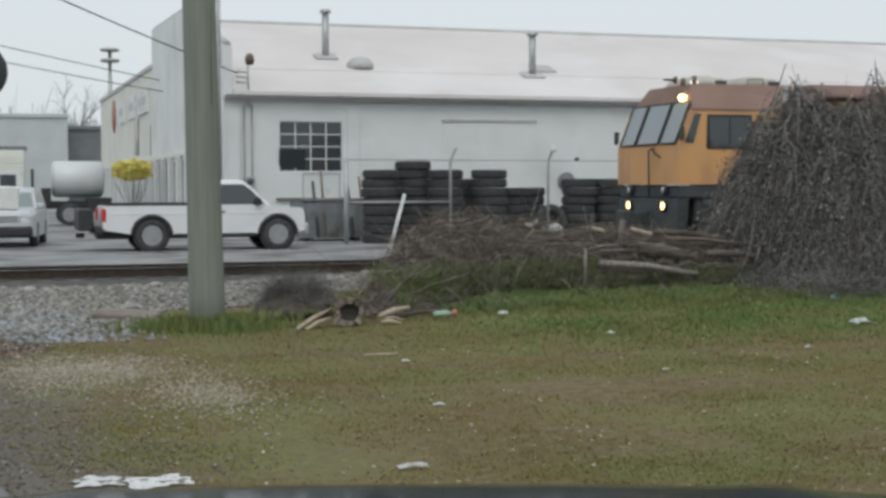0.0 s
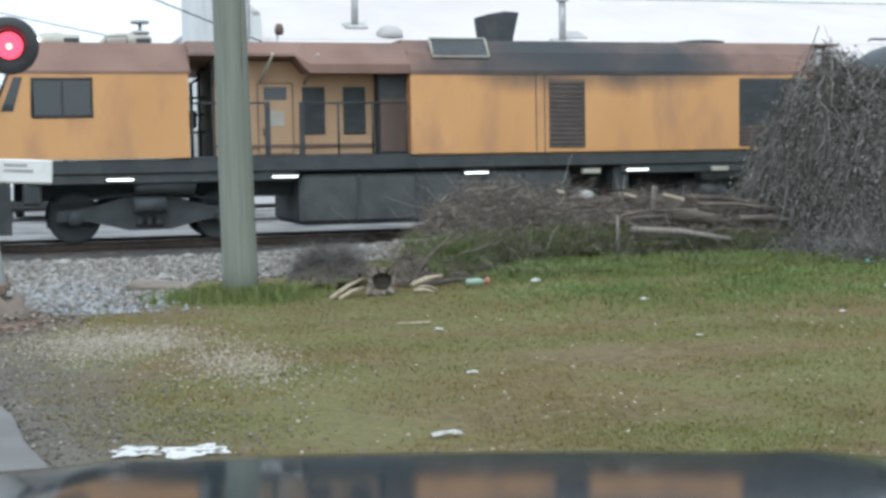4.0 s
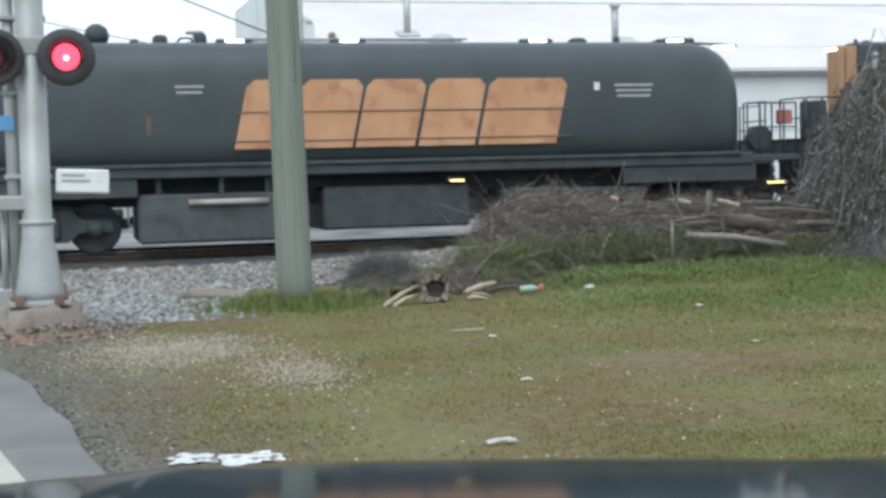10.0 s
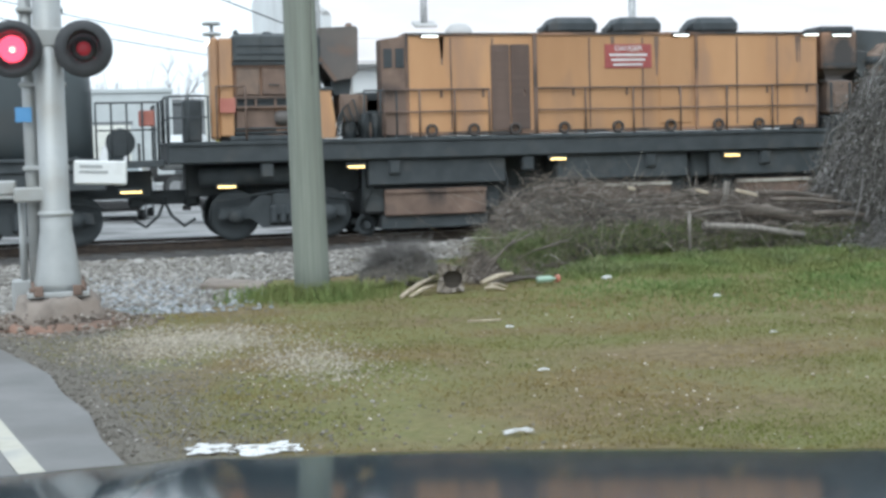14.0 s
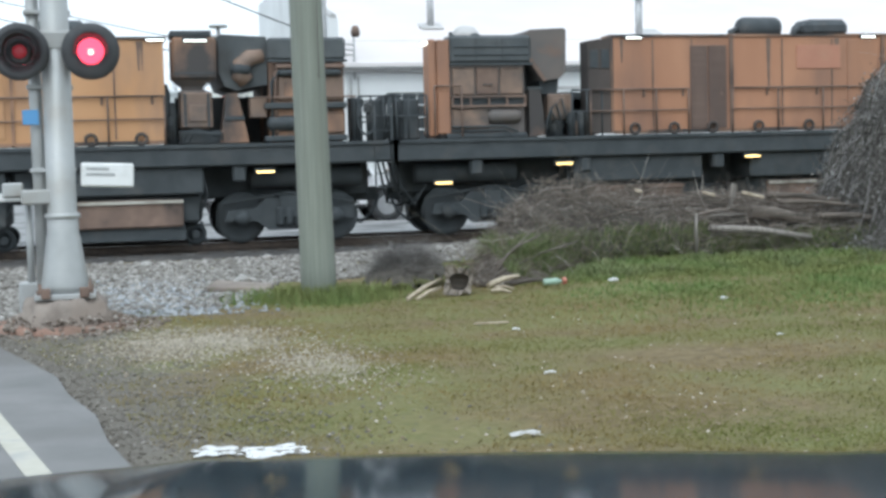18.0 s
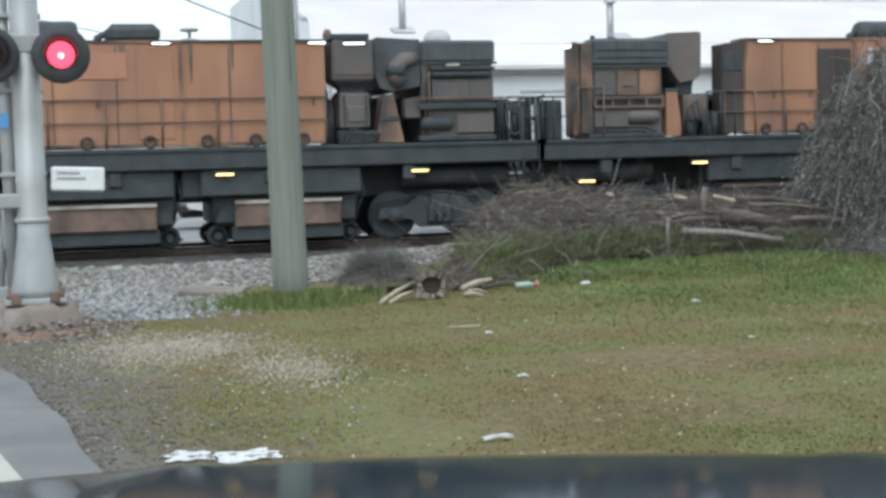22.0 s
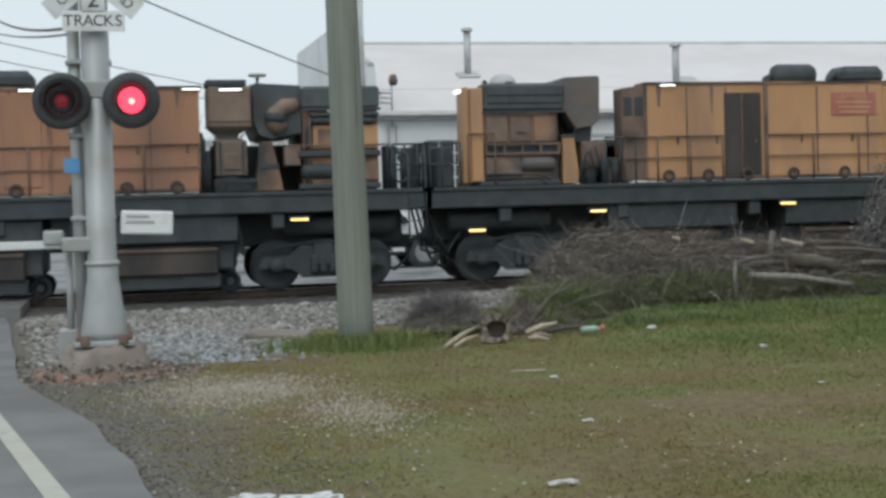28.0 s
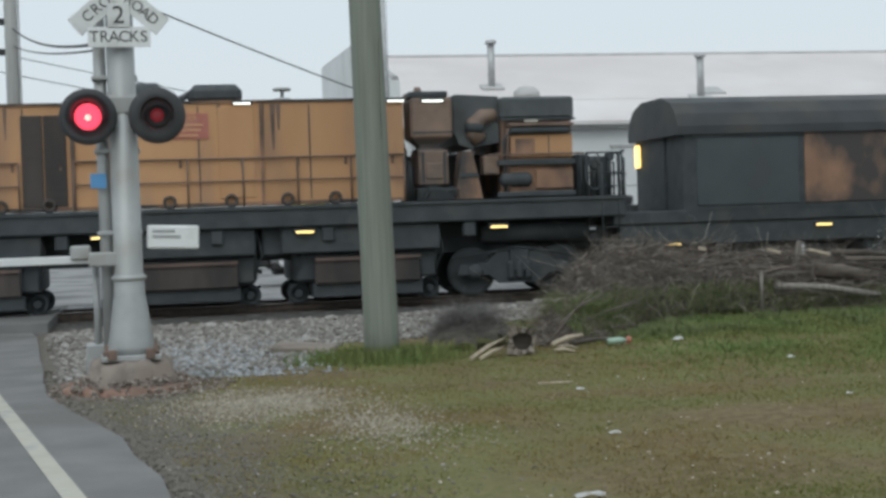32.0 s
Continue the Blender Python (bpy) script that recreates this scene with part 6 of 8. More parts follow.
    part("open_vent", box(-0.45, 0.45, -0.02, 0.02, -0.8, 0.0, ch=0.01), M_PANE, w, "tilted-out dark vent sash", pose(10.1, Y0 - 0.12, 2.86, 14))
    w2 = part("lower_window", box(10.44, 11.76, Y0 + 0.05, Y0 + 0.09, 1.23, 2.06), M_SIGNW, b, "pale lower window")
    for x in (10.44, 11.1, 11.72):
        part("mullion", box(x, x + 0.04, Y0 + 0.0, Y0 + 0.05, 1.23, 2.06), M_TRIM, w2)
    part("sill", box(9.55, 11.95, Y0 - 0.12, Y0 + 0.02, 1.15, 1.23, ch=0.01), M_CONC, b)
    # pipes and boxes on the wall
    for x in (8.5, 8.75):
        part("conduit", tube([(x, Y0 - 0.06, 0.8), (x, Y0 - 0.06, 4.3)], 0.03, 6), M_ALU, b)
    part("meter_box", box(8.5, 8.8, Y0 - 0.2, Y0, 1.55, 1.95, ch=0.02), M_GALV, b)
    part("meter_dial", G().lathe([(0.0, -0.06), (0.1, -0.05), (0.12, 0.0)], 16, "y", (8.65, Y0 - 0.2, 1.78)), M_PANE, b)
    mast = part("service_mast", tube([(8.62, Y0 - 0.15, 4.2), (8.62, Y0 - 0.15, 5.9)], 0.035, 8), M_GALV, b, "service mast with insulators")
    for k in range(3):
        part("insulator", tube([(8.62, Y0 - 0.15, 5.0 + k * 0.17), (8.2, Y0 - 0.3, 5.02 + k * 0.17)], 0.035, 6), M_TRIM, mast)
    part("weatherhead", G().lathe([(0.12, 5.6), (0.16, 5.75), (0.1, 5.95), (0, 5.97)], 10, at=(8.68, Y0 - 0.15, 0)), M_RUST, mast)
    part("hose_wheel", G().lathe([(0.0, -0.1), (0.18, -0.1), (0.2, -0.05), (0.3, -0.04), (0.34, 0.0), (0.3, 0.03)], 18, "y", (20.0, Y0 - 0.05, 1.75)), M_BINGREY, b, "grey fan housing on the wall")
    # roof pipes and vents
    for x, zt, yb in ((13.72, 8.65, 50.5), (22.78, 8.02, 48.5)):
        zb = 4.74 + (yb - 45.75) * 0.3336
        s = yb / 56.0
        p = part("roof_flue", tube([(x * s, yb, zb), (x * s, yb, 1.55 + (zt - 1.55) * s)], 0.13, 12), M_GALV, b, "grey metal flue")
        part("flue_cap", G().lathe([(0.0, 0.0), (0.2, 0.0), (0.22, 0.05), (0.17, 0.14), (0, 0.16)], 14, at=(x * s, yb, 1.55 + (zt - 1.55) * s)), M_GALV, p)
        part("flashing", box(-0.42, 0.42, -0.32, 0.32, 0.0, 0.1, ch=0.03), M_TRIM, p, at=pose(x * s, yb, zb + 0.0, 18))
    part("roof_ventilator", G().lathe([(0.5, -0.1), (0.48, 0.12), (0.3, 0.3), (0.0, 0.36)], 18, at=(13.35, 49.3, 5.93)), M_TRIM, b)
    part("patch", box(-0.4, 0.4, -0.5, 0.5, 0, 0.04), M_TRIM, b, at=pose(20.6, 49.6, 6.03, 18.5))
    # rear block with sign boards on its street side
    r = part("rear_block", box(X0, 40, 65.0, 92.0, -0.15, 7.0), M_CREAM, b, "cream rendered rear block")
    part("rear_coping", box(X0 - 0.08, 40, 64.96, 92.1, 7.0, 7.2, ch=0.02), M_TRIM, r)
    part("rear_flue", tube([(9.0, 66.5, 7.0), (9.0, 66.5, 8.0)], 0.14, 8), M_GALV, r)
    for k in range(17):
        y = 51.5 + k * 2.35
        wd = part("street_window", box(X0 - 0.03, X0 + 0.02, y, y + 1.75, 0.55, 2.65, ch=0.01), M_PANE, b, "tall dark street window")
        part("window_frame", box(X0 - 0.05, X0 - 0.03, y + 0.84, y + 0.92, 0.55, 2.65), M_FRAMEW, wd)
        part("pilaster", box(X0 - 0.22, X0, y + 1.8, y + 2.25, -0.1, 2.8, ch=0.02), M_FRAMEW, b, "white pilaster between street windows")
    part("street_lintel", box(X0 - 0.12, X0, 51.0, 91.8, 2.8, 2.98, ch=0.02), M_CREAM, b)
    part("sign_emblem", G().lathe([(0.0, -0.05), (0.9, -0.05), (0.95, 0.0)], 20, "x", (X0 - 0.02, 83.0, 5.7)), M_REDSIGN, r, "faded red round sign")
    for k, (ya, yb) in enumerate(((76.5, 79.6), (71.6, 74.6), (66.2, 70.4))):
        part("sign_board", box(X0 - 0.1, X0 - 0.01, ya, yb, 5.1, 6.3, ch=0.02), M_SIGNW, r, "white sign board")
        part("sign_mark", box(X0 - 0.12, X0 - 0.1, ya + 0.5, yb - 0.5, 5.5, 5.9), M_FARWALL, r)
    part("street_drainpipe", tube([(X0 - 0.1, 70.7, 3.2), (X0 - 0.1, 70.7, 5.0)], 0.1, 8), M_TRIM, r)


build_building()


# ---- fence and tyres ----
def build_fence():
    f = thing("wire_fence", "galvanised steel wire fence with angled post tops", "fence", (0, 0, 0))
    for i, x in enumerate([10.39, 13.62, 16.79, 20.0, 23.2, 26.4, 29.6, 32.8]):
        p = part("post", tube([(x, 40, -0.12), (x, 40, 2.3), (x + 0.03, 40, 2.42), (x + 0.1, 39.75, 2.76)] if i else [(x, 40, -0.12), (x, 40, 2.4)], 0.045 if i else 0.07, 8), M_GALV, f)
    part("top_wire", tube([(10.4, 40, 2.38), (21, 40, 2.36), (33, 40, 2.38)], 0.018, 5), M_GALV, f)
    part("mid_rail", tube([(10.4, 40, 1.13), (13.6, 40, 1.13)], 0.03, 6), M_GALV, f)
    part("wire_clip", G().lathe([(0.0, -0.07), (0.07, -0.03), (0.07, 0.03), (0, 0.07)], 10, at=(17.75, 39.97, 2.42)), M_BLACK, f)
    part("post_cap", G().lathe([(0.09, -0.1), (0.1, 0.0), (0.07, 0.1), (0, 0.12)], 10, at=(16.88, 39.8, 2.72)), M_SIGNW, f)


build_fence()


def tyre_mesh(r=0.54, w=0.27):
    g = G().lathe([(r * 0.58, 0.05), (r * 0.62, 0.0), (r * 0.93, 0.0), (r, 0.05), (r, w - 0.05), (r * 0.93, w), (r * 0.62, w), (r * 0.58, w - 0.05), (r * 0.58, 0.05)], 28)
    for k in range(28):
        a = k * 6.28319 / 28
        c, s = math.cos(a), math.sin(a)
        p = [(c * (r + 0.012) - s * q, s * (r + 0.012) + c * q) for q in (-0.035, 0.035)]
        o = [(c * (r - 0.02) - s * q, s * (r - 0.02) + c * q) for q in (-0.035, 0.035)]
        g.prism([o[0], p[0], p[1], o[1]], 0.04, w - 0.04, "z")
    return g.mesh("tyre", M_TYRE)


TYRE = tyre_mesh()
rng = random.Random(9)
for x, y, n in ((11.68, 40.9, 8), (12.95, 41.6, 9), (13.75, 40.9, 8), (12.6, 42.6, 7), (14.6, 41.8, 7), (15.2, 40.9, 8), (16.15, 41.5, 6), (17.0, 42.2, 6), (18.25, 41.0, 7), (19.4, 41.3, 7), (20.6, 41.0, 8), (21.8, 41.6, 6), (23.0, 41.2, 7)):
    for i in range(n):
        t = part("tyre", TYRE, M_TYRE, at=pose(x + rng.uniform(-0.04, 0.04), y + rng.uniform(-0.04, 0.04), -0.1 + i * 0.275, 0, 0, rng.uniform(0, 360)))
        tagged(t, "worn black truck tyre in a stack behind the fence", "tyre", "stacked tyres")
def build_bin():
    b = thing("scrap_bin", "dark grey steel scrap bin below the workshop window", "bin", (9.6, 42.6, -0.1))
    part("body", G().box(0, 2.3, 0, 0.05, 0.1, 1.25).box(0, 2.3, 1.45, 1.5, 0.1, 1.25).box(0, 0.05, 0.05, 1.45, 0.1, 1.25).box(2.25, 2.3, 0.05, 1.45, 0.1, 1.25).box(0.05, 2.25, 0.05, 1.45, 0.1, 0.15), M_BINGREY, b)
    for j in range(5):
        part("rib", box(0.05 + j * 0.56, 0.13 + j * 0.56, -0.05, 0.0, 0.1, 1.2, ch=0.01), M_BINGREY, b)
    part("rim", G().box(-0.03, 2.33, -0.06, 0.05, 1.25, 1.33, ch=0.01), M_BINGREY, b)
    for x in (0.3, 1.8):
        part("skid", box(x, x + 0.12, 0.0, 1.5, 0.0, 0.1, ch=0.01), M_UNDER, b)
    for x, h, r in ((0.5, 1.75, 0.05), (0.75, 2.1, 0.035), (1.6, 1.6, 0.07), (2.0, 1.9, 0.04)):
        q = part("scrap_pipe", tube([(9.6 + x, 42.3, 0.06), (9.65 + x, 43.25, h)], r, 8), M_UNDER if r > 0.045 else M_RUST)
        tagged(q, "scrap steel pipe standing in the bin", "pipe", "scrap pipes")


build_bin()
t = part("tyre", TYRE, M_TYRE, at=pose(17.15, 40.75, 0.44, 78, 0, 10))
tagged(t, "worn black truck tyre leaning upright by the stacks", "tyre", "stacked tyres")
d = part("dish", G().lathe([(0.0, 0.0), (0.2, 0.02), (0.27, 0.06), (0.28, 0.05)], 20), M_SIGNW, at=pose(16.7, 39.3, 0.18, 80, 0, -10))
tagged(d, "white round dish leaning by the tyres", "dish")
d = part("pipe_stub", tube([(16.0, 39.2, -0.12), (16.0, 39.2, 0.5), (16.1, 39.2, 0.52)], 0.06, 8), M_SIGNW)
tagged(d, "short white plastic pipe standing in the ground", "pipe")
pp = part("leaning_post", tube([(9.63, 33, -0.1), (10.05, 33, 1.4)], 0.045, 10), M_SIGNW)
tagged(pp, "white metal post leaning over by the track", "post")


# ---- vehicles in the yard ----
def wheel(parent, x, y, r, w, rim=M_RIM, z=None):
    z = r if z is None else z
    t = part("wheel", G().lathe([(r * 0.6, -w / 2), (r * 0.9, -w / 2), (r, -w / 2 + 0.04), (r, w / 2 - 0.04), (r * 0.9, w / 2), (r * 0.6, w / 2), (r * 0.6, -w / 2)], 28, "y", (x, y, z)), M_TYRE, parent)
    s = -1 if y < 0 else 1
    g = G().lathe([(0.0, s * (w / 2 - 0.02)), (r * 0.2, s * (w / 2 - 0.015)), (r * 0.25, s * (w / 2 - 0.04)), (r * 0.55, s * (w / 2 - 0.03)), (r * 0.64, s * (w / 2 + 0.004))], 24, "y", (x, y, z))
    q = part("rim", g, rim, t)
    for k in range(8):
        a = k * 0.7854
        part("vent_hole", G().lathe([(0.0, 0.0), (r * 0.1, 0.0), (r * 0.1, 0.01), (0, 0.01)], 8, "y", (x + r * 0.42 * math.cos(a), y + s * (w / 2 - 0.012) - (0.012 if s < 0 else 0), z + r * 0.42 * math.sin(a))), M_BLACK, q)


def arch_profile(outline, wheels, r, z):
    """Lower edge of a car side with round wheel openings, from front to rear."""
    pts = []
    for x in wheels:
        pts += [(x + r * math.cos(a), z + r * math.sin(a)) for a in np.linspace(0.05, 3.09, 12)]
    return outline + pts


def build_pickup():
    p = thing("pickup_truck", "white two-door pickup truck with long bed parked in the yard", "pickup truck", (2.9, 38.45, -0.1))
    W = 0.98
    zc = 0.42
    side = [(5.68, 0.52), (5.66, 0.95), (5.6, 1.12), (4.75, 1.2), (3.12, 1.18), (3.1, 1.2), (0.34, 1.2), (0.3, 0.62), (0.45, 0.55)]
    low = arch_profile([], [1.56], 0.5, zc)[::-1] + [(2.2, 0.42), (4.3, 0.42)] + arch_profile([], [4.93], 0.5, zc)[::-1]
    part("body", G().prism(side + low, -W, W, "y"), M_CARW, p, "glossy white body")
    cab = []
    for x0, x1, z, w in ((3.12, 4.75, 1.18, 0.95), (3.2, 4.3, 1.62, 0.84), (3.28, 4.05, 1.84, 0.76), (3.45, 3.9, 1.88, 0.7)):
        cab.append([(x0, -w, z), (x1, -w, z), (x1, w, z), (x0, w, z)])
    c = part("cab", G().loft(cab, False), M_CARW, p, "white cab")
    for s in (-1, 1):
        part("side_window", G().add([(3.27, s * 0.953, 1.22), (4.58, s * 0.953, 1.22), (4.22, s * 0.853, 1.61), (3.27, s * 0.853, 1.61), (4.02, s * 0.8, 1.76), (3.33, s * 0.8, 1.76)], [(0, 1, 2, 3), (3, 2, 4, 5)]), M_PANE, c, "dark side window")
        part("body_crease", box(0.5, 5.4, s * 0.985 - 0.01, s * 0.985 + 0.01, 0.98, 1.0, ch=0.004), M_CARW, p)
        part("sill_shadow", box(2.15, 4.35, s * 0.97 - 0.02, s * 0.97 + 0.02, 0.38, 0.46, ch=0.01), M_PLASTIC, p)
        part("door_seam", box(3.2, 3.215, s * 0.985 - 0.004, s * 0.985 + 0.004, 0.5, 1.18), M_PLASTIC, p)
        part("door_handle", box(3.3, 3.5, s * 0.99 - 0.015, s * 0.99 + 0.015, 1.0, 1.05, ch=0.01), M_PLASTIC, p)
        part("mirror", box(4.3, 4.45, s * 1.06 - 0.1, s * 1.06 + 0.1, 1.2, 1.4, ch=0.03), M_PLASTIC, p)
        part("tail_lamp", box(0.27, 0.4, s * 0.93 - 0.06, s * 0.93 + 0.07, 0.78, 1.13, ch=0.02), M_TAILRED, p, "red tail lamp")
        part("headlamp", box(5.55, 5.67, s * 0.8 - 0.15, s * 0.8 + 0.19, 0.82, 1.02, ch=0.03), M_PANE, p)
        part("wheel_lip", G().tube([(1.56 + 0.51 * math.cos(a), s * 0.985, zc + 0.51 * math.sin(a)) for a in np.linspace(0.0, 3.14, 14)], 0.05, 6), M_PLASTIC, p)
        part("wheel_lip", G().tube([(4.93 + 0.51 * math.cos(a), s * 0.985, zc + 0.51 * math.sin(a)) for a in np.linspace(0.0, 3.14, 14)], 0.05, 6), M_PLASTIC, p)
        part("bed_rail", box(0.34, 3.1, s * 0.93 - 0.05, s * 0.93 + 0.05, 1.2, 1.235, ch=0.01), M_PLASTIC, p)
        for x in (1.56, 4.93):
            wheel(p, x, s * 0.87, 0.42, 0.27)
            part("wheel_well", G().lathe([(0.47, -0.16), (0.47, 0.14)], 24, "y", (x, s * 0.8, zc)), M_PLASTIC, p, "dark wheel well")
    part("rack_bar", tube([(0.36, -0.9, 1.27), (3.0, -0.9, 1.27)], 0.02, 5), M_PLASTIC, p)
    part("bed_floor", box(0.36, 3.05, -0.85, 0.85, 0.7, 0.75), M_PLASTIC, p)
    part("windscreen", G().add([(4.74, -0.9, 1.2), (4.74, 0.9, 1.2), (4.1, 0.78, 1.8), (4.1, -0.78, 1.8)], [(0, 1, 2, 3)]), M_PANE, c)
    part("rear_bumper", box(0.1, 0.33, -0.95, 0.95, 0.45, 0.65, ch=0.03), M_PLASTIC, p, "black rear bumper")
    part("tow_hitch", box(-0.32, -0.1, -0.06, 0.06, 0.35, 0.48, ch=0.01), M_PLASTIC, p)
    part("lift_gate", box(-0.3, 0.08, -0.85, 0.85, 0.55, 1.12, ch=0.04), M_PLASTIC, p, "black folded lift gate")
    part("front_bumper", box(5.62, 5.78, -0.95, 0.95, 0.42, 0.72, ch=0.05), M_CHROME, p)
    part("grille", box(5.63, 5.7, -0.62, 0.62, 0.76, 1.03, ch=0.02), M_PLASTIC, p)
    part("chassis", box(0.2, 5.3, -0.5, 0.5, 0.32, 0.5, ch=0.03), M_PLASTIC, p)


build_pickup()


def build_suv():
    p = thing("silver_car", "silver sport utility car parked facing the railway", "car", pose(1.0, 43.6, -0.1, 0, 0, -97))
    W = 0.95
    rings = []
    for x, w, z0, z1 in ((2.3, 0.75, 0.45, 0.75), (2.25, 0.88, 0.35, 0.98), (1.9, W, 0.3, 1.06), (1.2, W, 0.3, 1.12), (-2.2, W, 0.3, 1.12), (-2.35, 0.85, 0.4, 1.05)):
        rings.append([(x, -w, z0), (x, -w, z1 - 0.1), (x, -w + 0.12, z1), (x, w - 0.12, z1), (x, w, z1 - 0.1), (x, w, z0)])
    part("body", G().loft(rings, False), M_CARS, p, "silver body")
    g = []
    for x0, x1, z, w in ((-2.25, 1.2, 1.1, 0.92), (-2.0, 0.55, 1.55, 0.8), (-1.9, 0.2, 1.7, 0.72)):
        g.append([(x0, -w, z), (x1, -w, z), (x1, w, z), (x0, w, z)])
    c = part("cabin", G().loft(g, False), M_CARS, p)
    part("windscreen", G().add([(1.16, -0.82, 1.13), (1.16, 0.82, 1.13), (0.56, 0.7, 1.55), (0.56, -0.7, 1.55)], [(0, 1, 2, 3)]), M_SCREEN, c)
    part("grille", box(2.24, 2.32, -0.56, 0.56, 0.7, 0.93, ch=0.03), M_CHROME, p, "silver barred grille")
    for z in (0.76, 0.82, 0.88):
        part("grille_gap", box(2.3, 2.325, -0.5, 0.5, z - 0.012, z + 0.012), M_PLASTIC, p)
    part("number_plate", box(2.3, 2.34, -0.16, 0.16, 0.46, 0.56), M_SIGNW, p)
    part("front_bumper", box(2.15, 2.36, -0.88, 0.88, 0.28, 0.62, ch=0.08), M_PLASTIC, p, "black lower bumper")
    for s in (-1, 1):
        part("headlamp", box(2.1, 2.28, s * 0.7 - 0.17, s * 0.7 + 0.17, 0.78, 0.94, ch=0.04), M_CHROME, p)
        part("mirror", box(0.9, 1.05, s * 1.0 - 0.1, s * 1.0 + 0.1, 1.1, 1.25, ch=0.03), M_CARS, p)
        for x in (1.45, -1.45):
            wheel(p, x, s * 0.84, 0.37, 0.24)


build_suv()


def build_tanker():
    p = thing("tanker_truck", "white tanker truck with polished steel tank in the yard", "truck", (3.4, 66.5, -0.1))
    part("tank", G().lathe([(0.0, 0.0), (0.7, 0.05), (0.82, 0.15), (0.82, 2.2), (0.7, 2.3), (0.0, 2.35)], 32, "x", (0, 0, 2.1)), M_STEELTANK, p, "polished steel tank")
    part("chassis", box(-3.4, 2.4, -0.45, 0.45, 0.75, 1.1, ch=0.03), M_PLASTIC, p)
    part("rear_locker", box(1.5, 2.6, -1.1, 1.1, 0.6, 1.25, ch=0.03), M_PLASTIC, p)
    part("cab", G().prism([(-3.6, 0.7), (-3.6, 1.45), (-2.7, 1.62), (-2.42, 2.48), (-1.4, 2.54), (-1.3, 1.6), (-1.3, 0.7)], -1.05, 1.05, "y"), M_CARW, p, "white truck cab")
    part("side_window", box(-2.25, -1.55, -1.062, -1.04, 1.75, 2.3, ch=0.01), M_PANE, p)
    part("exhaust_chimney", tube([(-0.85, -0.9, 0.8), (-0.85, -0.9, 2.55)], 0.07, 8), M_PLASTIC, p)
    part("pump_cabinet", box(-0.4, -0.05, -1.0, 1.0, 0.9, 1.7, ch=0.03), M_PLASTIC, p)
    for x in (-2.9, 0.75):
        for s in (-1, 1):
            wheel(p, x, s * 0.9, 0.5, 0.28)


build_tanker()


# ---- far things ----
fb = thing("far_warehouse", "pale grey metal warehouse with a roller door", "building", (0, 110, 0))
part("wall", box(-22, 6.9, 0, 14, -0.2, 6.9), M_FARWALL, fb)
part("roof_edge", box(-22.2, 7.0, -0.15, 14, 6.9, 7.2, ch=0.03), M_FARWALL, fb)
dr = part("roller_door", box(-4.0, 3.7, -0.08, 0.02, -0.1, 4.5, ch=0.02), M_CREAM, fb, "pale roller door")
for k in range(9):
    part("door_slat", box(-3.95, 3.65, -0.11, -0.08, 0.1 + k * 0.48, 0.5 + k * 0.48, ch=0.01), M_CREAM, dr)
part("door_header", box(-4.2, 3.9, -0.1, 0.0, 4.5, 4.75), M_DARKWALL, fb)
fb = thing("slate_shed", "slate grey shed beside the warehouse", "building", (0, 114, 0))
part("wall", box(7.0, 16, 0, 10, -0.2, 6.2), M_DARKWALL, fb)
part("roof_edge", box(6.9, 16.1, -0.2, 10, 6.2, 6.5, ch=0.03), M_DARKWALL, fb)
tw = thing("floodlight_mast", "tall floodlight mast behind the roofs", "mast", (13.76, 150, -0.2))
part("pole", tube([(0, 0, 0), (0, 0, 16)], [0.3, 0.18], 8), M_GALV, tw)
for z in (16.0, 14.9):
    part("lamp_ring", G().lathe([(0.9, 0.0), (1.0, 0.15), (0.9, 0.3), (0.2, 0.35), (0.2, 0.0)], 14, at=(0, 0, z)), M_GALV, tw)
part("antenna", tube([(0.6, 0, 9), (0.6, 0, 12)], 0.2, 6), M_GALV, tw)
lp = thing("far_utility_pole", "wooden utility pole beyond the track, coloured pale for the haze", "utility pole", (-3.1, 34, -0.2))
part("shaft", tube([(0, 0, -0.2), (0, 0, 10.5)], [0.17, 0.13], 12), M_POLEHAZE, lp)
part("riser", tube([(0.18, -0.05, 0), (0.18, -0.05, 7.5)], 0.03, 6), M_GALV, lp)
for z in (5.9, 6.6, 7.2):
    part("bracket", box(-0.3, -0.12, -0.05, 0.05, z, z + 0.15, ch=0.01), M_PLASTIC, lp)
mp = thing("steel_mast", "thin grey steel mast by the workshop corner", "mast", (7.36, 44, -0.1))
part("shaft", tube([(0, 0, -0.1), (-0.08, 0, 12)], [0.09, 0.07], 10), M_GALV, mp)


def cable(name, pts, r, label):
    a, b = Vector(pts[0]), Vector(pts[1])
    q = []
    for i in range(17):
        s = i / 16
        p = a.lerp(b, s)
        q.append((p.x, p.y, p.z - pts[2] * 4 * s * (1 - s)))
    tagged(part(name, tube(q, r, 5), M_BLACK), label, "cable")


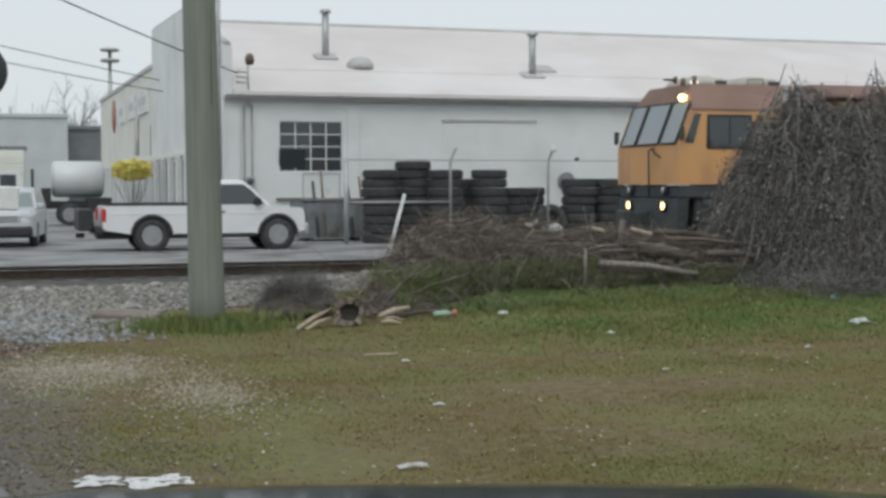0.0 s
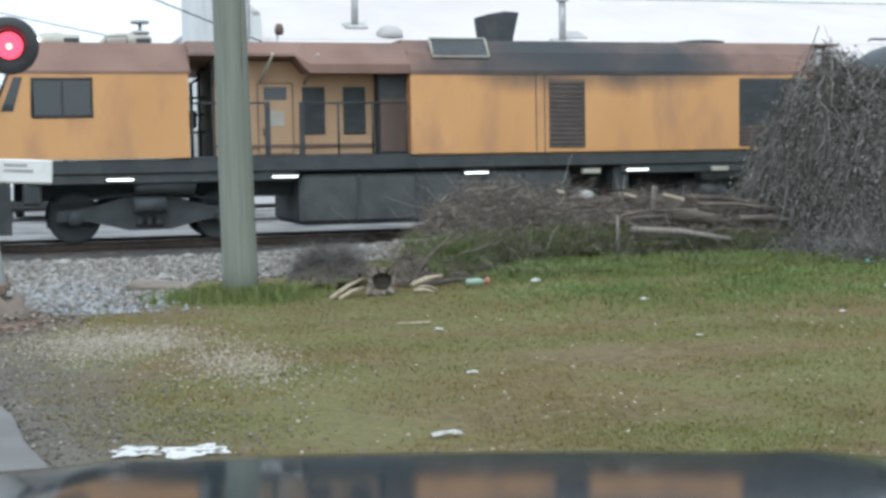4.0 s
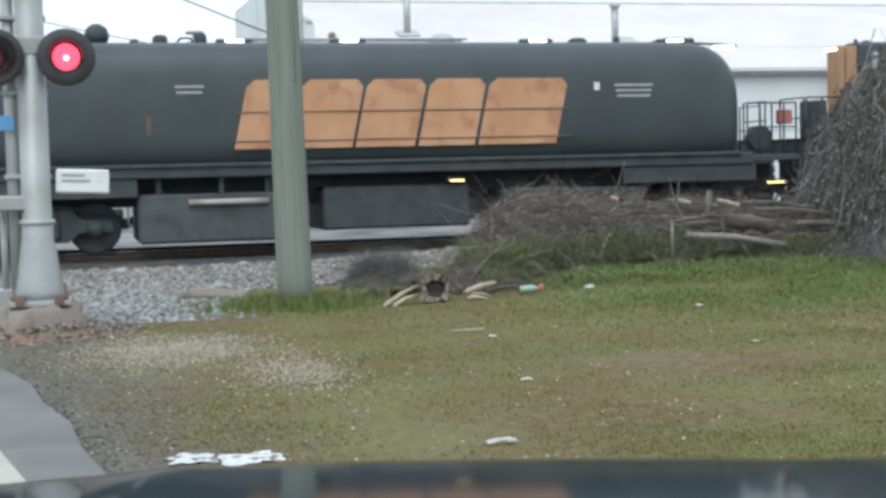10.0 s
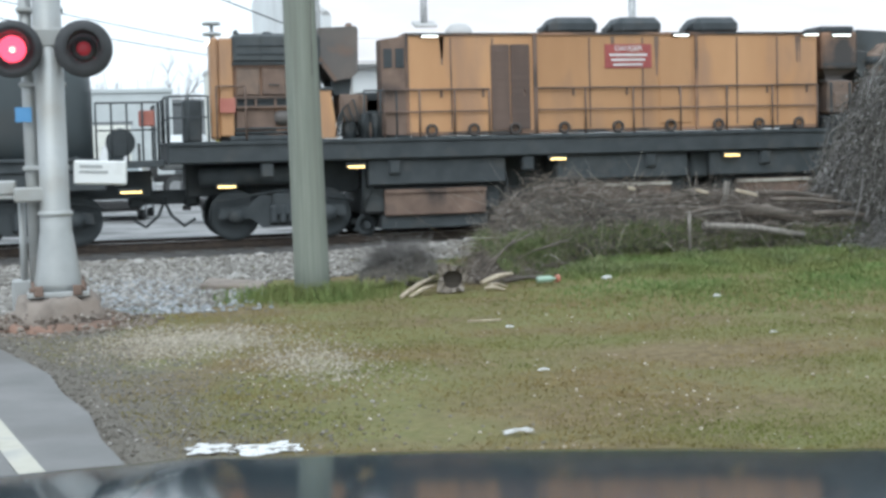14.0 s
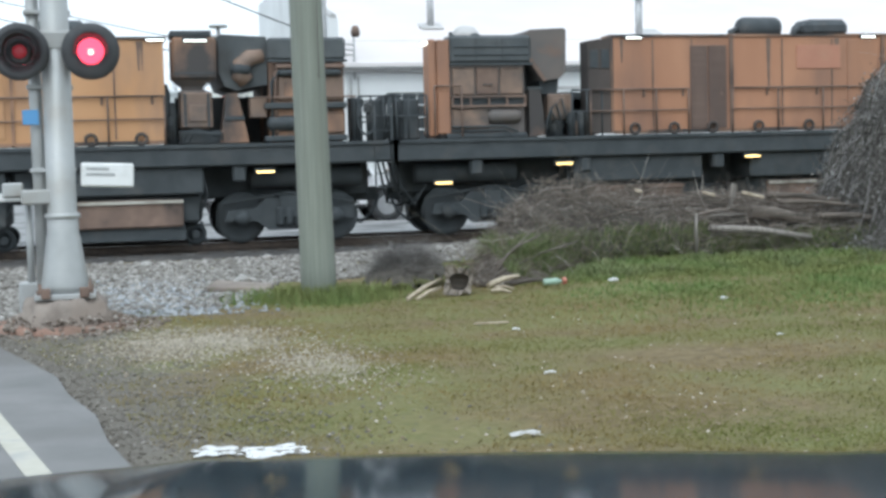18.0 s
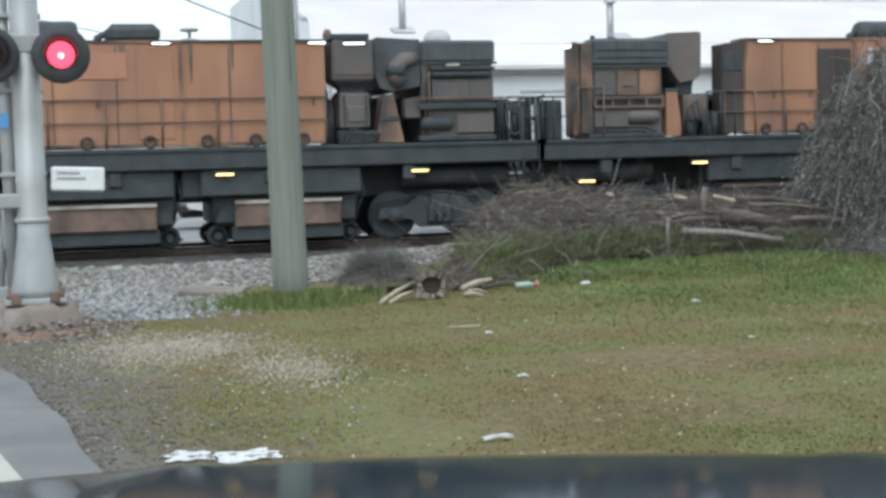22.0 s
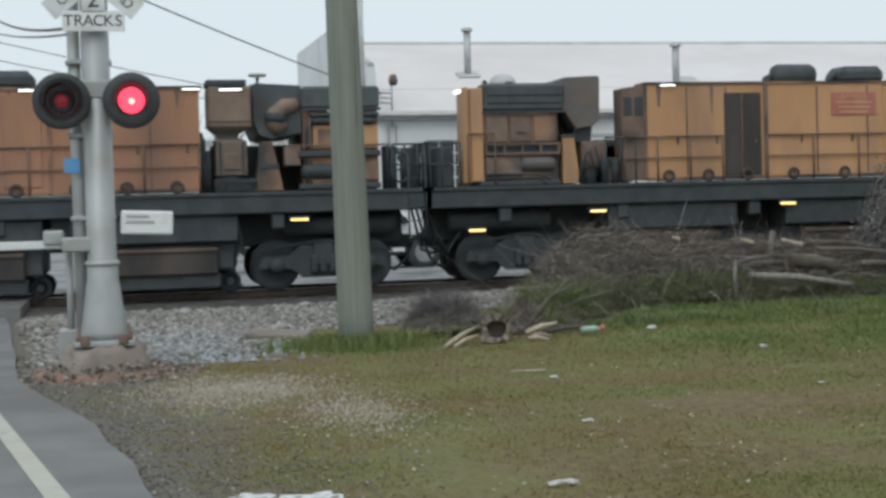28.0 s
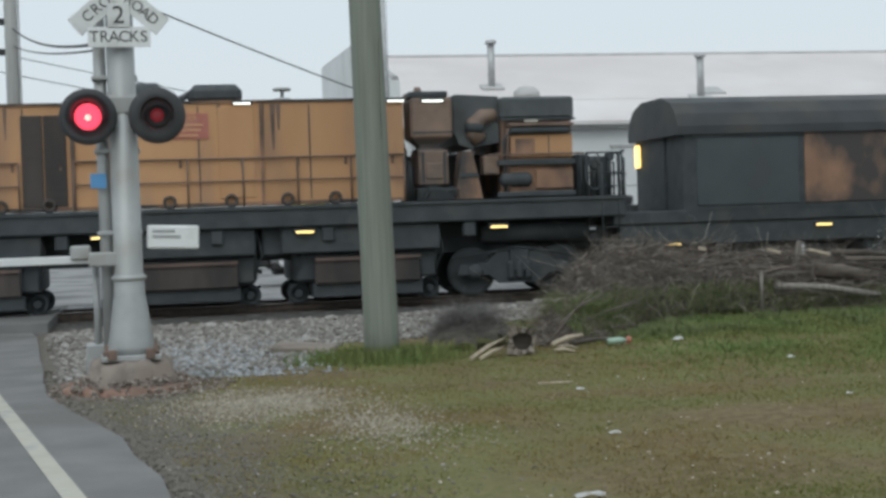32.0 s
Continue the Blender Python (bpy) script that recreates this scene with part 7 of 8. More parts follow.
cable("overhead_cable", ((-3.1, 34, 8.2), (8.25, 45.7, 5.3), 0.12), 0.022, "black service cable to the workshop")
cable("overhead_cable", ((-13.8, 62, 11.1), (7.8, 62, 6.25), 0.2), 0.02, "thin black overhead cable behind the yard")
cable("overhead_cable", ((-13.8, 61, 10.2), (7.8, 61, 5.7), 0.3), 0.02, "thin black overhead cable behind the yard")
cable("signal_cable", ((-0.5, 15.92, 3.62), (-3.05, 33.9, 6.3), 0.18), 0.02, "cable from the signal mast to the far pole")
cable("signal_cable", ((-0.5, 15.92, 3.55), (-3.05, 33.9, 5.9), 0.1), 0.014, "cable from the signal mast to the far pole")


def bare_tree(name, x, y, h, seed):
    rng = random.Random(seed)
    t = thing(name, "bare grey winter tree behind the roofs", "tree", (x, y, -0.24), "bare trees on the horizon")
    trunk, crown = G(), G()
    trunk.tube([(0, 0, 0), (0.1, 0, h * 0.3), (0, 0.1, h * 0.55)], [h * 0.022, h * 0.017, h * 0.012], 7)

    def grow(p, d, ln, r, depth):
        q = p + d * ln * 0.5 + Vector((rng.uniform(-0.06, 0.06), rng.uniform(-0.06, 0.06), 0)) * ln
        e = p + d * ln
        crown.tube([p, q, e], [r, r * 0.8, r * 0.5], 4 if depth < 2 else 3, False)
        if depth < 4:
            for _ in range(rng.choice((2, 3, 3))):
                n = (d + Vector((rng.uniform(-0.8, 0.8), rng.uniform(-0.8, 0.8), rng.uniform(-0.1, 0.5)))).normalized()
                grow(e if rng.random() < 0.6 else q, n, ln * rng.uniform(0.55, 0.75), r * 0.55, depth + 1)

    for k in range(4):
        a = rng.uniform(0, 6.28)
        grow(Vector((0, 0, h * (0.3 + 0.07 * k))), Vector((math.cos(a) * 0.6, math.sin(a) * 0.6, 0.9)).normalized(), h * 0.24, h * 0.01, 0)
    part("trunk", trunk, M_BARK, t)
    part("crown", crown, M_BARK, t)


for k, (x, y, h) in enumerate(((-14, 205, 14), (-9, 190, 12), (-5, 210, 15), (0, 195, 13.5), (4, 205, 12), (7.5, 190, 11), (11, 210, 14), (15, 200, 13), (-20, 200, 14), (19, 205, 12), (-2, 220, 13), (8.2, 124, 11))):
    bare_tree("bare_tree", x, y, h, 20 + k)


def build_shrub():
    t = thing("yellow_shrub", "yellow flowering shrub in front of the workshop's street side", "shrub", (6.35, 60, -0.1))
    rng = random.Random(4)
    st, bl = G(), G()
    for k in range(14):
        a, l = rng.uniform(0, 6.28), rng.uniform(1.6, 2.7)
        st.tube([(0.1 * math.cos(a), 0.1 * math.sin(a), 0), (0.25 * math.cos(a), 0.25 * math.sin(a), l * 0.5), (0.75 * math.cos(a), 0.6 * math.sin(a), l)], 0.02, 4)
    for k in range(700):
        a, r, z = rng.uniform(0, 6.28), rng.uniform(0, 1) ** 0.5, rng.uniform(-0.5, 0.5)
        c = Vector((0.85 * r * math.cos(a), 0.8 * r * math.sin(a), 2.45 + z * (1.05 - 0.5 * r)))
        s = rng.uniform(0.05, 0.1)
        u = Vector((rng.uniform(-1, 1), rng.uniform(-1, 1), rng.uniform(-1, 1))).normalized()
        w = u.orthogonal().normalized()
        bl.add([c - u * s, c + w * s, c + u * s, c - w * s], [(0, 1, 2, 3)])
    part("stems", st, M_BARK, t)
    part("blossom", bl, mat("yellow_blossom", (0.55, 0.48, 0.1), (0.68, 0.6, 0.16), 8, 0.8), t, "yellow blossom")


build_shrub()

# ---- brush pile and the vine-covered fence ----
def island_mat(name, stops, rough=0.9, spec=0.3, patch=None, patch_scale=0.45, patch2=None):
    """Each piece of a joined mesh takes its own tone; patch: a second colour that comes and goes over the ground."""
    m = bpy.data.materials.new(name)
    m.use_nodes = True
    n, l = m.node_tree.nodes, m.node_tree.links
    b = n["Principled BSDF"]
    ge = n.new("ShaderNodeNewGeometry")
    r = n.new("ShaderNodeValToRGB")
    while len(r.color_ramp.elements) < len(stops):
        r.color_ramp.elements.new(0.5)
    for e, (p, c) in zip(r.color_ramp.elements, stops):
        e.position, e.color = p, (*c, 1)
    l.new(ge.outputs["Random Per Island"], r.inputs["Fac"])
    col = r.outputs["Color"]
    if patch:
        tc, tn, mr, mx = n.new("ShaderNodeTexCoord"), n.new("ShaderNodeTexNoise"), n.new("ShaderNodeMapRange"), n.new("ShaderNodeMix")
        tn.inputs["Scale"].default_value, tn.inputs["Detail"].default_value = patch_scale, 5
        mr.inputs["From Min"].default_value, mr.inputs["From Max"].default_value = 0.38, 0.57
        mx.data_type = "RGBA"
        mr.inputs["To Max"].default_value = 0.88
        l.new(tc.outputs["Object"], tn.inputs["Vector"])
        l.new(tn.outputs["Fac"], mr.inputs["Value"])
        l.new(mr.outputs["Result"], mx.inputs["Factor"])
        l.new(col, mx.inputs["A"])
        mx.inputs["B"].default_value = (*patch, 1)
        col = mx.outputs["Result"]
        if patch2:
            mp2, tn2, mr2, mx2 = n.new("ShaderNodeMapping"), n.new("ShaderNodeTexNoise"), n.new("ShaderNodeMapRange"), n.new("ShaderNodeMix")
            mp2.inputs["Location"].default_value, mp2.inputs["Scale"].default_value = (7, 3, 0), (0.5, 1.0, 1.0)
            tn2.inputs["Scale"].default_value, tn2.inputs["Detail"].default_value = 0.62, 4
            mr2.inputs["From Min"].default_value, mr2.inputs["From Max"].default_value = 0.47, 0.62
            mr2.inputs["To Max"].default_value = 0.85
            mx2.data_type = "RGBA"
            mx2.inputs["B"].default_value = (*patch2, 1)
            l.new(tc.outputs["Object"], mp2.inputs["Vector"])
            l.new(mp2.outputs["Vector"], tn2.inputs["Vector"])
            l.new(tn2.outputs["Fac"], mr2.inputs["Value"])
            l.new(mr2.outputs["Result"], mx2.inputs["Factor"])
            l.new(col, mx2.inputs["A"])
            col = mx2.outputs["Result"]
    l.new(col, b.inputs["Base Color"])
    b.inputs["Roughness"].default_value, b.inputs["Specular IOR Level"].default_value = rough, spec
    return m


MOUND = [(5.35, 18.1, 0.22, 0.45), (5.95, 19.2, 0.75, 0.62), (6.5, 20.1, 1.2, 0.8), (7.3, 20.5, 1.24, 1.1), (8.6, 20.6, 1.06, 1.2), (10.2, 20.65, 0.95, 1.15), (11.4, 20.5, 0.8, 1.15), (12.6, 20.4, 0.88, 1.2)]
DRAPE = [(12.3, 20.45, 1.9, 1.0), (12.9, 20.4, 3.2, 1.5), (13.6, 20.3, 3.15, 2.2), (15.0, 20.1, 2.95, 2.5), (18.0, 19.8, 2.85, 2.6), (24.0, 19.4, 2.7, 2.6)]


def heap(x, y, line):
    """Height of a heap over its spine line: steep sides for the pile, flowing ones for the draped vines."""
    best = 0.0
    if not (line[0][0] - 1.1 < x < line[-1][0] + 2.1 and 16.4 < y < 22.8):
        return 0.0
    for (xa, ya, ha, wa), (xb, yb, hb, wb) in zip(line, line[1:]):
        dx, dy = xb - xa, yb - ya
        s = max(0.0, min(1.0, ((x - xa) * dx + (y - ya) * dy) / (dx * dx + dy * dy)))
        d = math.hypot(x - xa - s * dx, y - ya - s * dy) / (wa + (wb - wa) * s)
        if d < 1:
            best = max(best, (ha + (hb - ha) * s) * ((1 - d * d) ** 0.5 if line is not DRAPE else (1 - d ** 1.45) ** 0.8))
    if best > 0:
        best *= 1 + 0.16 * noise.noise((x * 1.3, y * 1.3, 9)) + 0.13 * noise.noise((x * 3.1, y * 3.1, 2))
        if line is DRAPE:
            best *= 1 + 0.2 * noise.noise((x * 2.2, y * 2.2, 21))
    return best


def brush_core(name, line, x0, x1, y0, y1, step, keep):
    xs, ys = np.arange(x0, x1, step), np.arange(y0, y1, step)
    idx, v, f = {}, [], []
    for j, y in enumerate(ys):
        for i, x in enumerate(xs):
            h = heap(x, y, line)
            if h > 0.03:
                w = noise.noise((x * 3, y * 3, 1)) * 0.5 + noise.noise((x * 9, y * 9, 4)) * 0.35
                idx[i, j] = len(v)
                v.append((x, y, hill(x, y) - 0.03 + h * keep * (1 + 0.3 * w)))
    for i, j in idx:
        q = [(i, j), (i + 1, j), (i + 1, j + 1), (i, j + 1)]
        if all(k in idx for k in q):
            f.append(tuple(idx[k] for k in q))
    return G().add(v, f, True).mesh(name, M_BRUSHSHADE)


def strands(name, starts, dirs, lens, radii, droop, material, seed, segs=4):
    """Thin curved three-sided strands in one mesh."""
    r = np.random.RandomState(seed)
    n = len(starts)
    p, d = np.array(starts, float), np.array(dirs, float)
    d /= np.linalg.norm(d, axis=1)[:, None]
    side = np.cross(d, r.normal(size=(n, 3)))
    side /= np.linalg.norm(side, axis=1)[:, None] + 1e-9
    curl = r.normal(size=(n, 3)) * 0.7
    rings = []
    for k in range(segs):
        t = k / (segs - 1)
        c = p + (d * t + curl * t * t) * np.array(lens)[:, None]
        c[:, 2] -= droop * (t * np.array(lens)) ** 2
        up = np.cross(d, side)
        rad = (np.array(radii) * (1 - 0.6 * t))[:, None]
        rings.append(np.stack([c + rad * (side * math.cos(a) + up * math.sin(a)) for a in (0, 2.094, 4.189)], 1))
    v = np.stack(rings, 1).reshape(-1, 3)
    base = (np.arange(n) * segs * 3)[:, None]
    f = []
    for k in range(segs - 1):
        for j in range(3):
            f.append(base + np.array([[k * 3 + j, k * 3 + (j + 1) % 3, k * 3 + 3 + (j + 1) % 3, k * 3 + 3 + j]]))
    me = bpy.data.meshes.new(name)
    me.from_pydata(v.tolist(), [], np.concatenate(f).tolist())
    me.polygons.foreach_set("use_smooth", [True] * len(me.polygons))
    me.materials.append(material)
    return me


def runs_mesh(name, runs, radii, material, seed):
    """Long three-sided strands that follow given lines, all with the same count of points."""
    r = np.random.RandomState(seed)
    p = np.array(runs, float)
    n, k = p.shape[:2]
    d = np.gradient(p, axis=1)
    d /= np.linalg.norm(d, axis=2)[..., None] + 1e-9
    ref = np.repeat(r.normal(size=(n, 1, 3)), k, 1)
    side = np.cross(d, ref)
    side /= np.linalg.norm(side, axis=2)[..., None] + 1e-9
    up = np.cross(d, side)
    rad = np.array(radii)[:, None, None] * np.linspace(1, 0.45, k)[None, :, None]
    v = np.stack([p + rad * (side * math.cos(a) + up * math.sin(a)) for a in (0, 2.094, 4.189)], 2).reshape(-1, 3)
    base = (np.arange(n) * k * 3)[:, None]
    f = [base + np.array([[i * 3 + j, i * 3 + (j + 1) % 3, i * 3 + 3 + (j + 1) % 3, i * 3 + 3 + j]]) for i in range(k - 1) for j in range(3)]
    me = bpy.data.meshes.new(name)
    me.from_pydata(v.tolist(), [], np.concatenate(f).tolist())
    me.polygons.foreach_set("use_smooth", [True] * len(me.polygons))
    me.materials.append(material)
    return me


M_STRAND = island_mat("dead_vine_strands", [(0.0, (0.065, 0.06, 0.055)), (0.45, (0.15, 0.14, 0.13)), (0.85, (0.275, 0.262, 0.25)), (1.0, (0.46, 0.45, 0.44))])
M_STRANDP = island_mat("dead_brush_twigs", [(0.0, (0.07, 0.057, 0.047)), (0.45, (0.165, 0.138, 0.114)), (0.85, (0.285, 0.247, 0.21)), (1.0, (0.5, 0.455, 0.4))])
M_VINELEAF = island_mat("withered_vine_leaves", [(0.0, (0.06, 0.055, 0.046)), (0.55, (0.15, 0.14, 0.122)), (0.9, (0.265, 0.255, 0.24)), (1.0, (0.44, 0.44, 0.43))], 0.85, 0.3)


def withered(name, points, sizes, material, seed):
    """Small curled leaves in one mesh, two triangles each, folded along the middle."""
    r = np.random.RandomState(seed)
    p = np.array(points, float)
    n = len(p)
    s = np.array(sizes)[:, None]
    u = r.normal(size=(n, 3)) * (1, 1, 0.8) + (0, 0, -0.5)
    u /= np.linalg.norm(u, axis=1)[:, None]
    w = np.cross(u, r.normal(size=(n, 3)))
    w /= np.linalg.norm(w, axis=1)[:, None] + 1e-9
    fold = np.cross(u, w) * 0.35
    v = np.stack([p, p + (u * 0.55 + w * 0.42 + fold) * s, p + u * s, p + (u * 0.55 - w * 0.42 + fold) * s], 1).reshape(-1, 3)
    b = (np.arange(n) * 4)[:, None]
    me = bpy.data.meshes.new(name)
    me.from_pydata(v.tolist(), [], np.concatenate([b + np.array([[0, 1, 2]]), b + np.array([[0, 2, 3]])]).tolist())
    me.materials.append(material)
    return me


def build_brush():
    rng = random.Random(77)
    b = thing("brush_pile", "long pile of tangled dead twigs and timber beside the track", "brush pile", (0, 0, 0))
    # solid mound under the twigs, dark for the shade inside
    part("tangle", brush_core("tangle", MOUND, 3.9, 14.2, 17.0, 22.8, 0.09, 0.72), M_BRUSHSHADE, b, "solid mound coloured as the shaded inside of the pile")
    P, D, L, R = [], [], [], []
    while len(P) < 24000:
        x, y = rng.uniform(4.6, 13.8), rng.uniform(17.3, 21.6)
        h = heap(x, y, MOUND)
        if h < 0.06:
            continue
        P.append((x, y, hill(x, y) + h * rng.uniform(0.3, 0.98)))
        a = rng.uniform(0, 6.28)
        D.append((math.cos(a), math.sin(a) * 0.8, rng.uniform(-0.55, 0.3)))
        L.append(rng.uniform(0.07, 0.26) if rng.random() < 0.85 else rng.uniform(0.3, 0.55))
        R.append(rng.choice((0.0025, 0.003, 0.004, 0.005, 0.006, 0.008)))
    t = part("twig_cover", strands("twig_cover", P, D, L, R, 0.25, M_STRANDP, 5), M_STRANDP, b, "grey-brown dead twigs")
    tagged(t, kind="stuff")
    # long arching stems that spring from inside and droop over the front
    runs, rad = [], []
    while len(runs) < 1000:
        x, y = rng.uniform(5.0, 13.2), rng.uniform(18.0, 21.0)
        h = heap(x, y, MOUND)
        if h < 0.2:
            continue
        a, ln, lift = rng.gauss(-1.57, 1.3), rng.uniform(0.2, 0.75), rng.uniform(0.0, 0.12)
        z0 = hill(x, y) + h * rng.uniform(0.55, 0.97)
        line, wob = [], rng.uniform(-0.6, 0.6)
        for i in range(6):
            s = i / 5
            line.append((x + math.cos(a + wob * s) * ln * s, y + math.sin(a + wob * s) * ln * s * 0.7, max(hill(x, y) + 0.02, z0 + lift * 4 * s * (1 - s) - h * rng.uniform(0.45, 0.6) * s * s)))
        runs.append(line)
        rad.append(rng.choice((0.003, 0.004, 0.005, 0.007)))
    t = part("arching_growth", runs_mesh("arching_growth", runs, rad, M_STRANDP, 6), M_STRANDP, b, "long arching dead stems")
    tagged(t, kind="stuff")
    # fallen timbers lying in the pile
    for x0, y0, z0, x1, y1, z1, r, nm in ((8.98, 19.42, 0.4, 10.62, 19.36, 0.2, 0.052, "long grey rotting log"), (9.8, 19.75, 0.6, 10.75, 19.7, 0.44, 0.1, "dark rotting log"), (10.2, 20.0, 0.84, 11.4, 19.85, 0.72, 0.045, "rotting branch"), (10.3, 19.8, 0.74, 11.7, 19.7, 0.62, 0.035, "bare branch"), (10.9, 19.6, 0.5, 12.0, 19.5, 0.42, 0.05, "rotting branch"), (7.3, 19.6, 0.6, 8.4, 19.5, 0.78, 0.018, "bare branch"), (5.2, 17.95, 0.1, 6.0, 18.5, 0.45, 0.018, "bare branch"), (5.3, 18.0, 0.0, 6.6, 18.6, 0.34, 0.016, "bare branch"), (5.0, 17.7, -0.1, 5.9, 18.4, 0.55, 0.014, "bare branch"), (8.75, 19.4, 0.0, 8.8, 19.5, 0.62, 0.03, "upright broken stem")):
        m = ((x0 + x1) / 2 + rng.uniform(-0.05, 0.05), (y0 + y1) / 2, (z0 + z1) / 2 + 0.04)
        part("log" if r > 0.05 else "branch", tube([(x0, y0, z0), m, (x1, y1, z1)], [r, r * 0.95, r * 0.75], 9), M_WOODG if "grey" in nm or "upright" in nm else M_WOOD, b, nm)
    for _ in range(46):
        x, y = rng.uniform(8.4, 12.0), rng.uniform(19.2, 20.3)
        h = heap(x, y, MOUND)
        if h < 0.25:
            continue
        a, ln, r = rng.gauss(0, 0.45), rng.uniform(0.25, 0.75), rng.uniform(0.008, 0.026)
        z = hill(x, y) + h * rng.uniform(0.72, 1.02)
        part("branch", tube([(x - ln * math.cos(a), y - ln * math.sin(a), z - rng.uniform(-0.05, 0.12)), (x, y + 0.03, z + 0.03), (x + ln * math.cos(a), y + ln * math.sin(a), z - rng.uniform(-0.05, 0.14))], [r, r * 0.9, r * 0.5], 6), rng.choice((M_WOOD, M_WOOD, M_WOODG, M_TWIG)), b)
    part("stake", box(-0.04, 0.04, -0.03, 0.03, -0.9, 0.42, ch=0.008), M_WOODG, b, "short grey split stake", pose(9.62, 20.05, 0.62, 4, 8, 20))
    for k, (x, z, w) in enumerate(((9.88, 0.86, 0.17), (8.0, 0.98, 0.06), (9.15, 0.9, 0.1))):
        part("split_wood", box(-w, w, -0.03, 0.03, -0.022, 0.022, ch=0.008), M_WOODCUT, b, "pale split wood", pose(x, 19.8, z, 10, 15, -12))
    d = thing("overgrown_fence_post", "steel fence post smothered in dead hanging vines", "vines", (0, 0, 0))
    part("post", tube([(12.8, 20.35, -0.2), (12.8, 20.35, 3.12)], 0.045, 8), M_GALV, d, "grey steel post")
    part("post_cap", G().lathe([(0.06, 0.0), (0.06, 0.05), (0, 0.08)], 10, at=(12.8, 20.35, 3.12)), M_GALV, d)
    part("tangle", brush_core("tangle", DRAPE, 11.3, 22.0, 16.8, 22.6, 0.1, 0.88), M_BRUSHSHADE, d, "solid mound coloured as the shaded inside of the vines")
    # vines that run down over the mound, and withered leaves along them
    runs, rad, leaf, size = [], [], [], []
    e = 0.06
    while len(runs) < 2600:
        x, y = 11.6 + 6.5 * rng.random() ** 1.4, rng.uniform(18.2, 21.0)
        h = heap(x, y, DRAPE)
        if h < 0.7:
            continue
        out, line, drift = rng.uniform(-0.04, 0.12), [], rng.gauss(0, 0.07)
        z = h * rng.uniform(0.92, 1.04)
        for i in range(8):
            line.append((x, y, hill(x, y) + max(0.02, z)))
            h = heap(x, y, DRAPE)
            gx, gy = (heap(x + e, y, DRAPE) - h) / e, (heap(x, y + e, DRAPE) - h) / e
            gl = math.hypot(gx, gy) + 1e-6
            st = 0.13 if gl > 1.5 else 0.22
            x, y = x - gx / gl * st + rng.gauss(drift, 0.12), y - gy / gl * st + rng.gauss(0, 0.08)
            z = min(z, heap(x, y, DRAPE) * 0.98 + out) if gl < 2.5 else z - rng.uniform(0.2, 0.42)
            if rng.random() < 0.9:
                for _ in range(3):
                    leaf.append((x + rng.gauss(0, 0.07), y + rng.gauss(0, 0.07), hill(x, y) + max(0.02, z) + rng.gauss(0.02, 0.07)))
                    size.append(rng.uniform(0.025, 0.065))
        runs.append(line)
        rad.append(rng.choice((0.004, 0.005, 0.006, 0.009)))
    t = part("hanging_growth", runs_mesh("hanging_growth", runs, rad, M_STRAND, 8), M_STRAND, d, "grey hanging dead vines")
    tagged(t, kind="stuff")
    t = part("withered_foliage", withered("withered_foliage", leaf, size, M_VINELEAF, 18), M_VINELEAF, d, "curled withered leaves")
    tagged(t, kind="stuff")
    P, D, L, R = [], [], [], []
    while len(P) < 20000:
        x, y = 11.2 + 6.8 * rng.random() ** 1.4, rng.uniform(17.5, 21.0)
        h = heap(x, y, DRAPE)
        if h < 0.15:
            continue
        P.append((x, y, hill(x, y) + h * rng.uniform(0.25, 1.0) ** 0.6))
        D.append((rng.gauss(0, 0.75), rng.gauss(-0.2, 0.6), -0.3 + rng.gauss(0, 0.7)))
        L.append(rng.uniform(0.08, 0.3))
        R.append(rng.choice((0.003, 0.0035, 0.004, 0.006)))
    for _ in range(5000):
        x, y = rng.uniform(11.2, 17.5), rng.uniform(17.2, 19.6)
        P.append((x, y, hill(x, y) + rng.uniform(0, 0.35)))
        D.append((rng.gauss(0, 1), rng.gauss(0, 0.6), rng.uniform(-0.2, 0.8)))
        L.append(rng.uniform(0.1, 0.4))
        R.append(rng.choice((0.0025, 0.0035, 0.005)))
    t = part("loose_growth", strands("loose_growth", P, D, L, R, 0.3, M_STRAND, 9), M_STRAND, d)
    tagged(t, kind="stuff")
    # small round thicket by the ballast
    q = thing("thicket", "small dark round thicket of dead stems", "bush", (0, 0, 0))
    part("tangle", brush_core("tangle", [(3.95, 18.6, 0.5, 0.45), (4.3, 18.7, 0.55, 0.5)], 3.3, 5.0, 18.0, 19.4, 0.06, 0.8), M_BRUSHSHADE, q)
    P, D, L, R = [], [], [], []
    for _ in range(2600):
        a, c = rng.uniform(0, 6.28), rng.uniform(0.0, 1.3)
        P.append((4.12 + 0.42 * math.cos(a) * math.sin(c) ** 0.5, 18.62 + 0.36 * math.sin(a) * math.sin(c), -0.15 + 0.5 * math.cos(c) * rng.uniform(0.4, 1)))
        D.append((math.cos(a) * 0.7 + rng.gauss(0, 0.4), math.sin(a) * 0.7 + rng.gauss(0, 0.4), rng.uniform(0, 1)))
        L.append(rng.uniform(0.06, 0.22))
        R.append(rng.choice((0.002, 0.0025, 0.0035)))
    t = part("stem_tangle", strands("stem_tangle", P, D, L, R, 0.3, M_STRAND, 10), M_STRAND, q)
    tagged(t, kind="stuff")


build_brush()


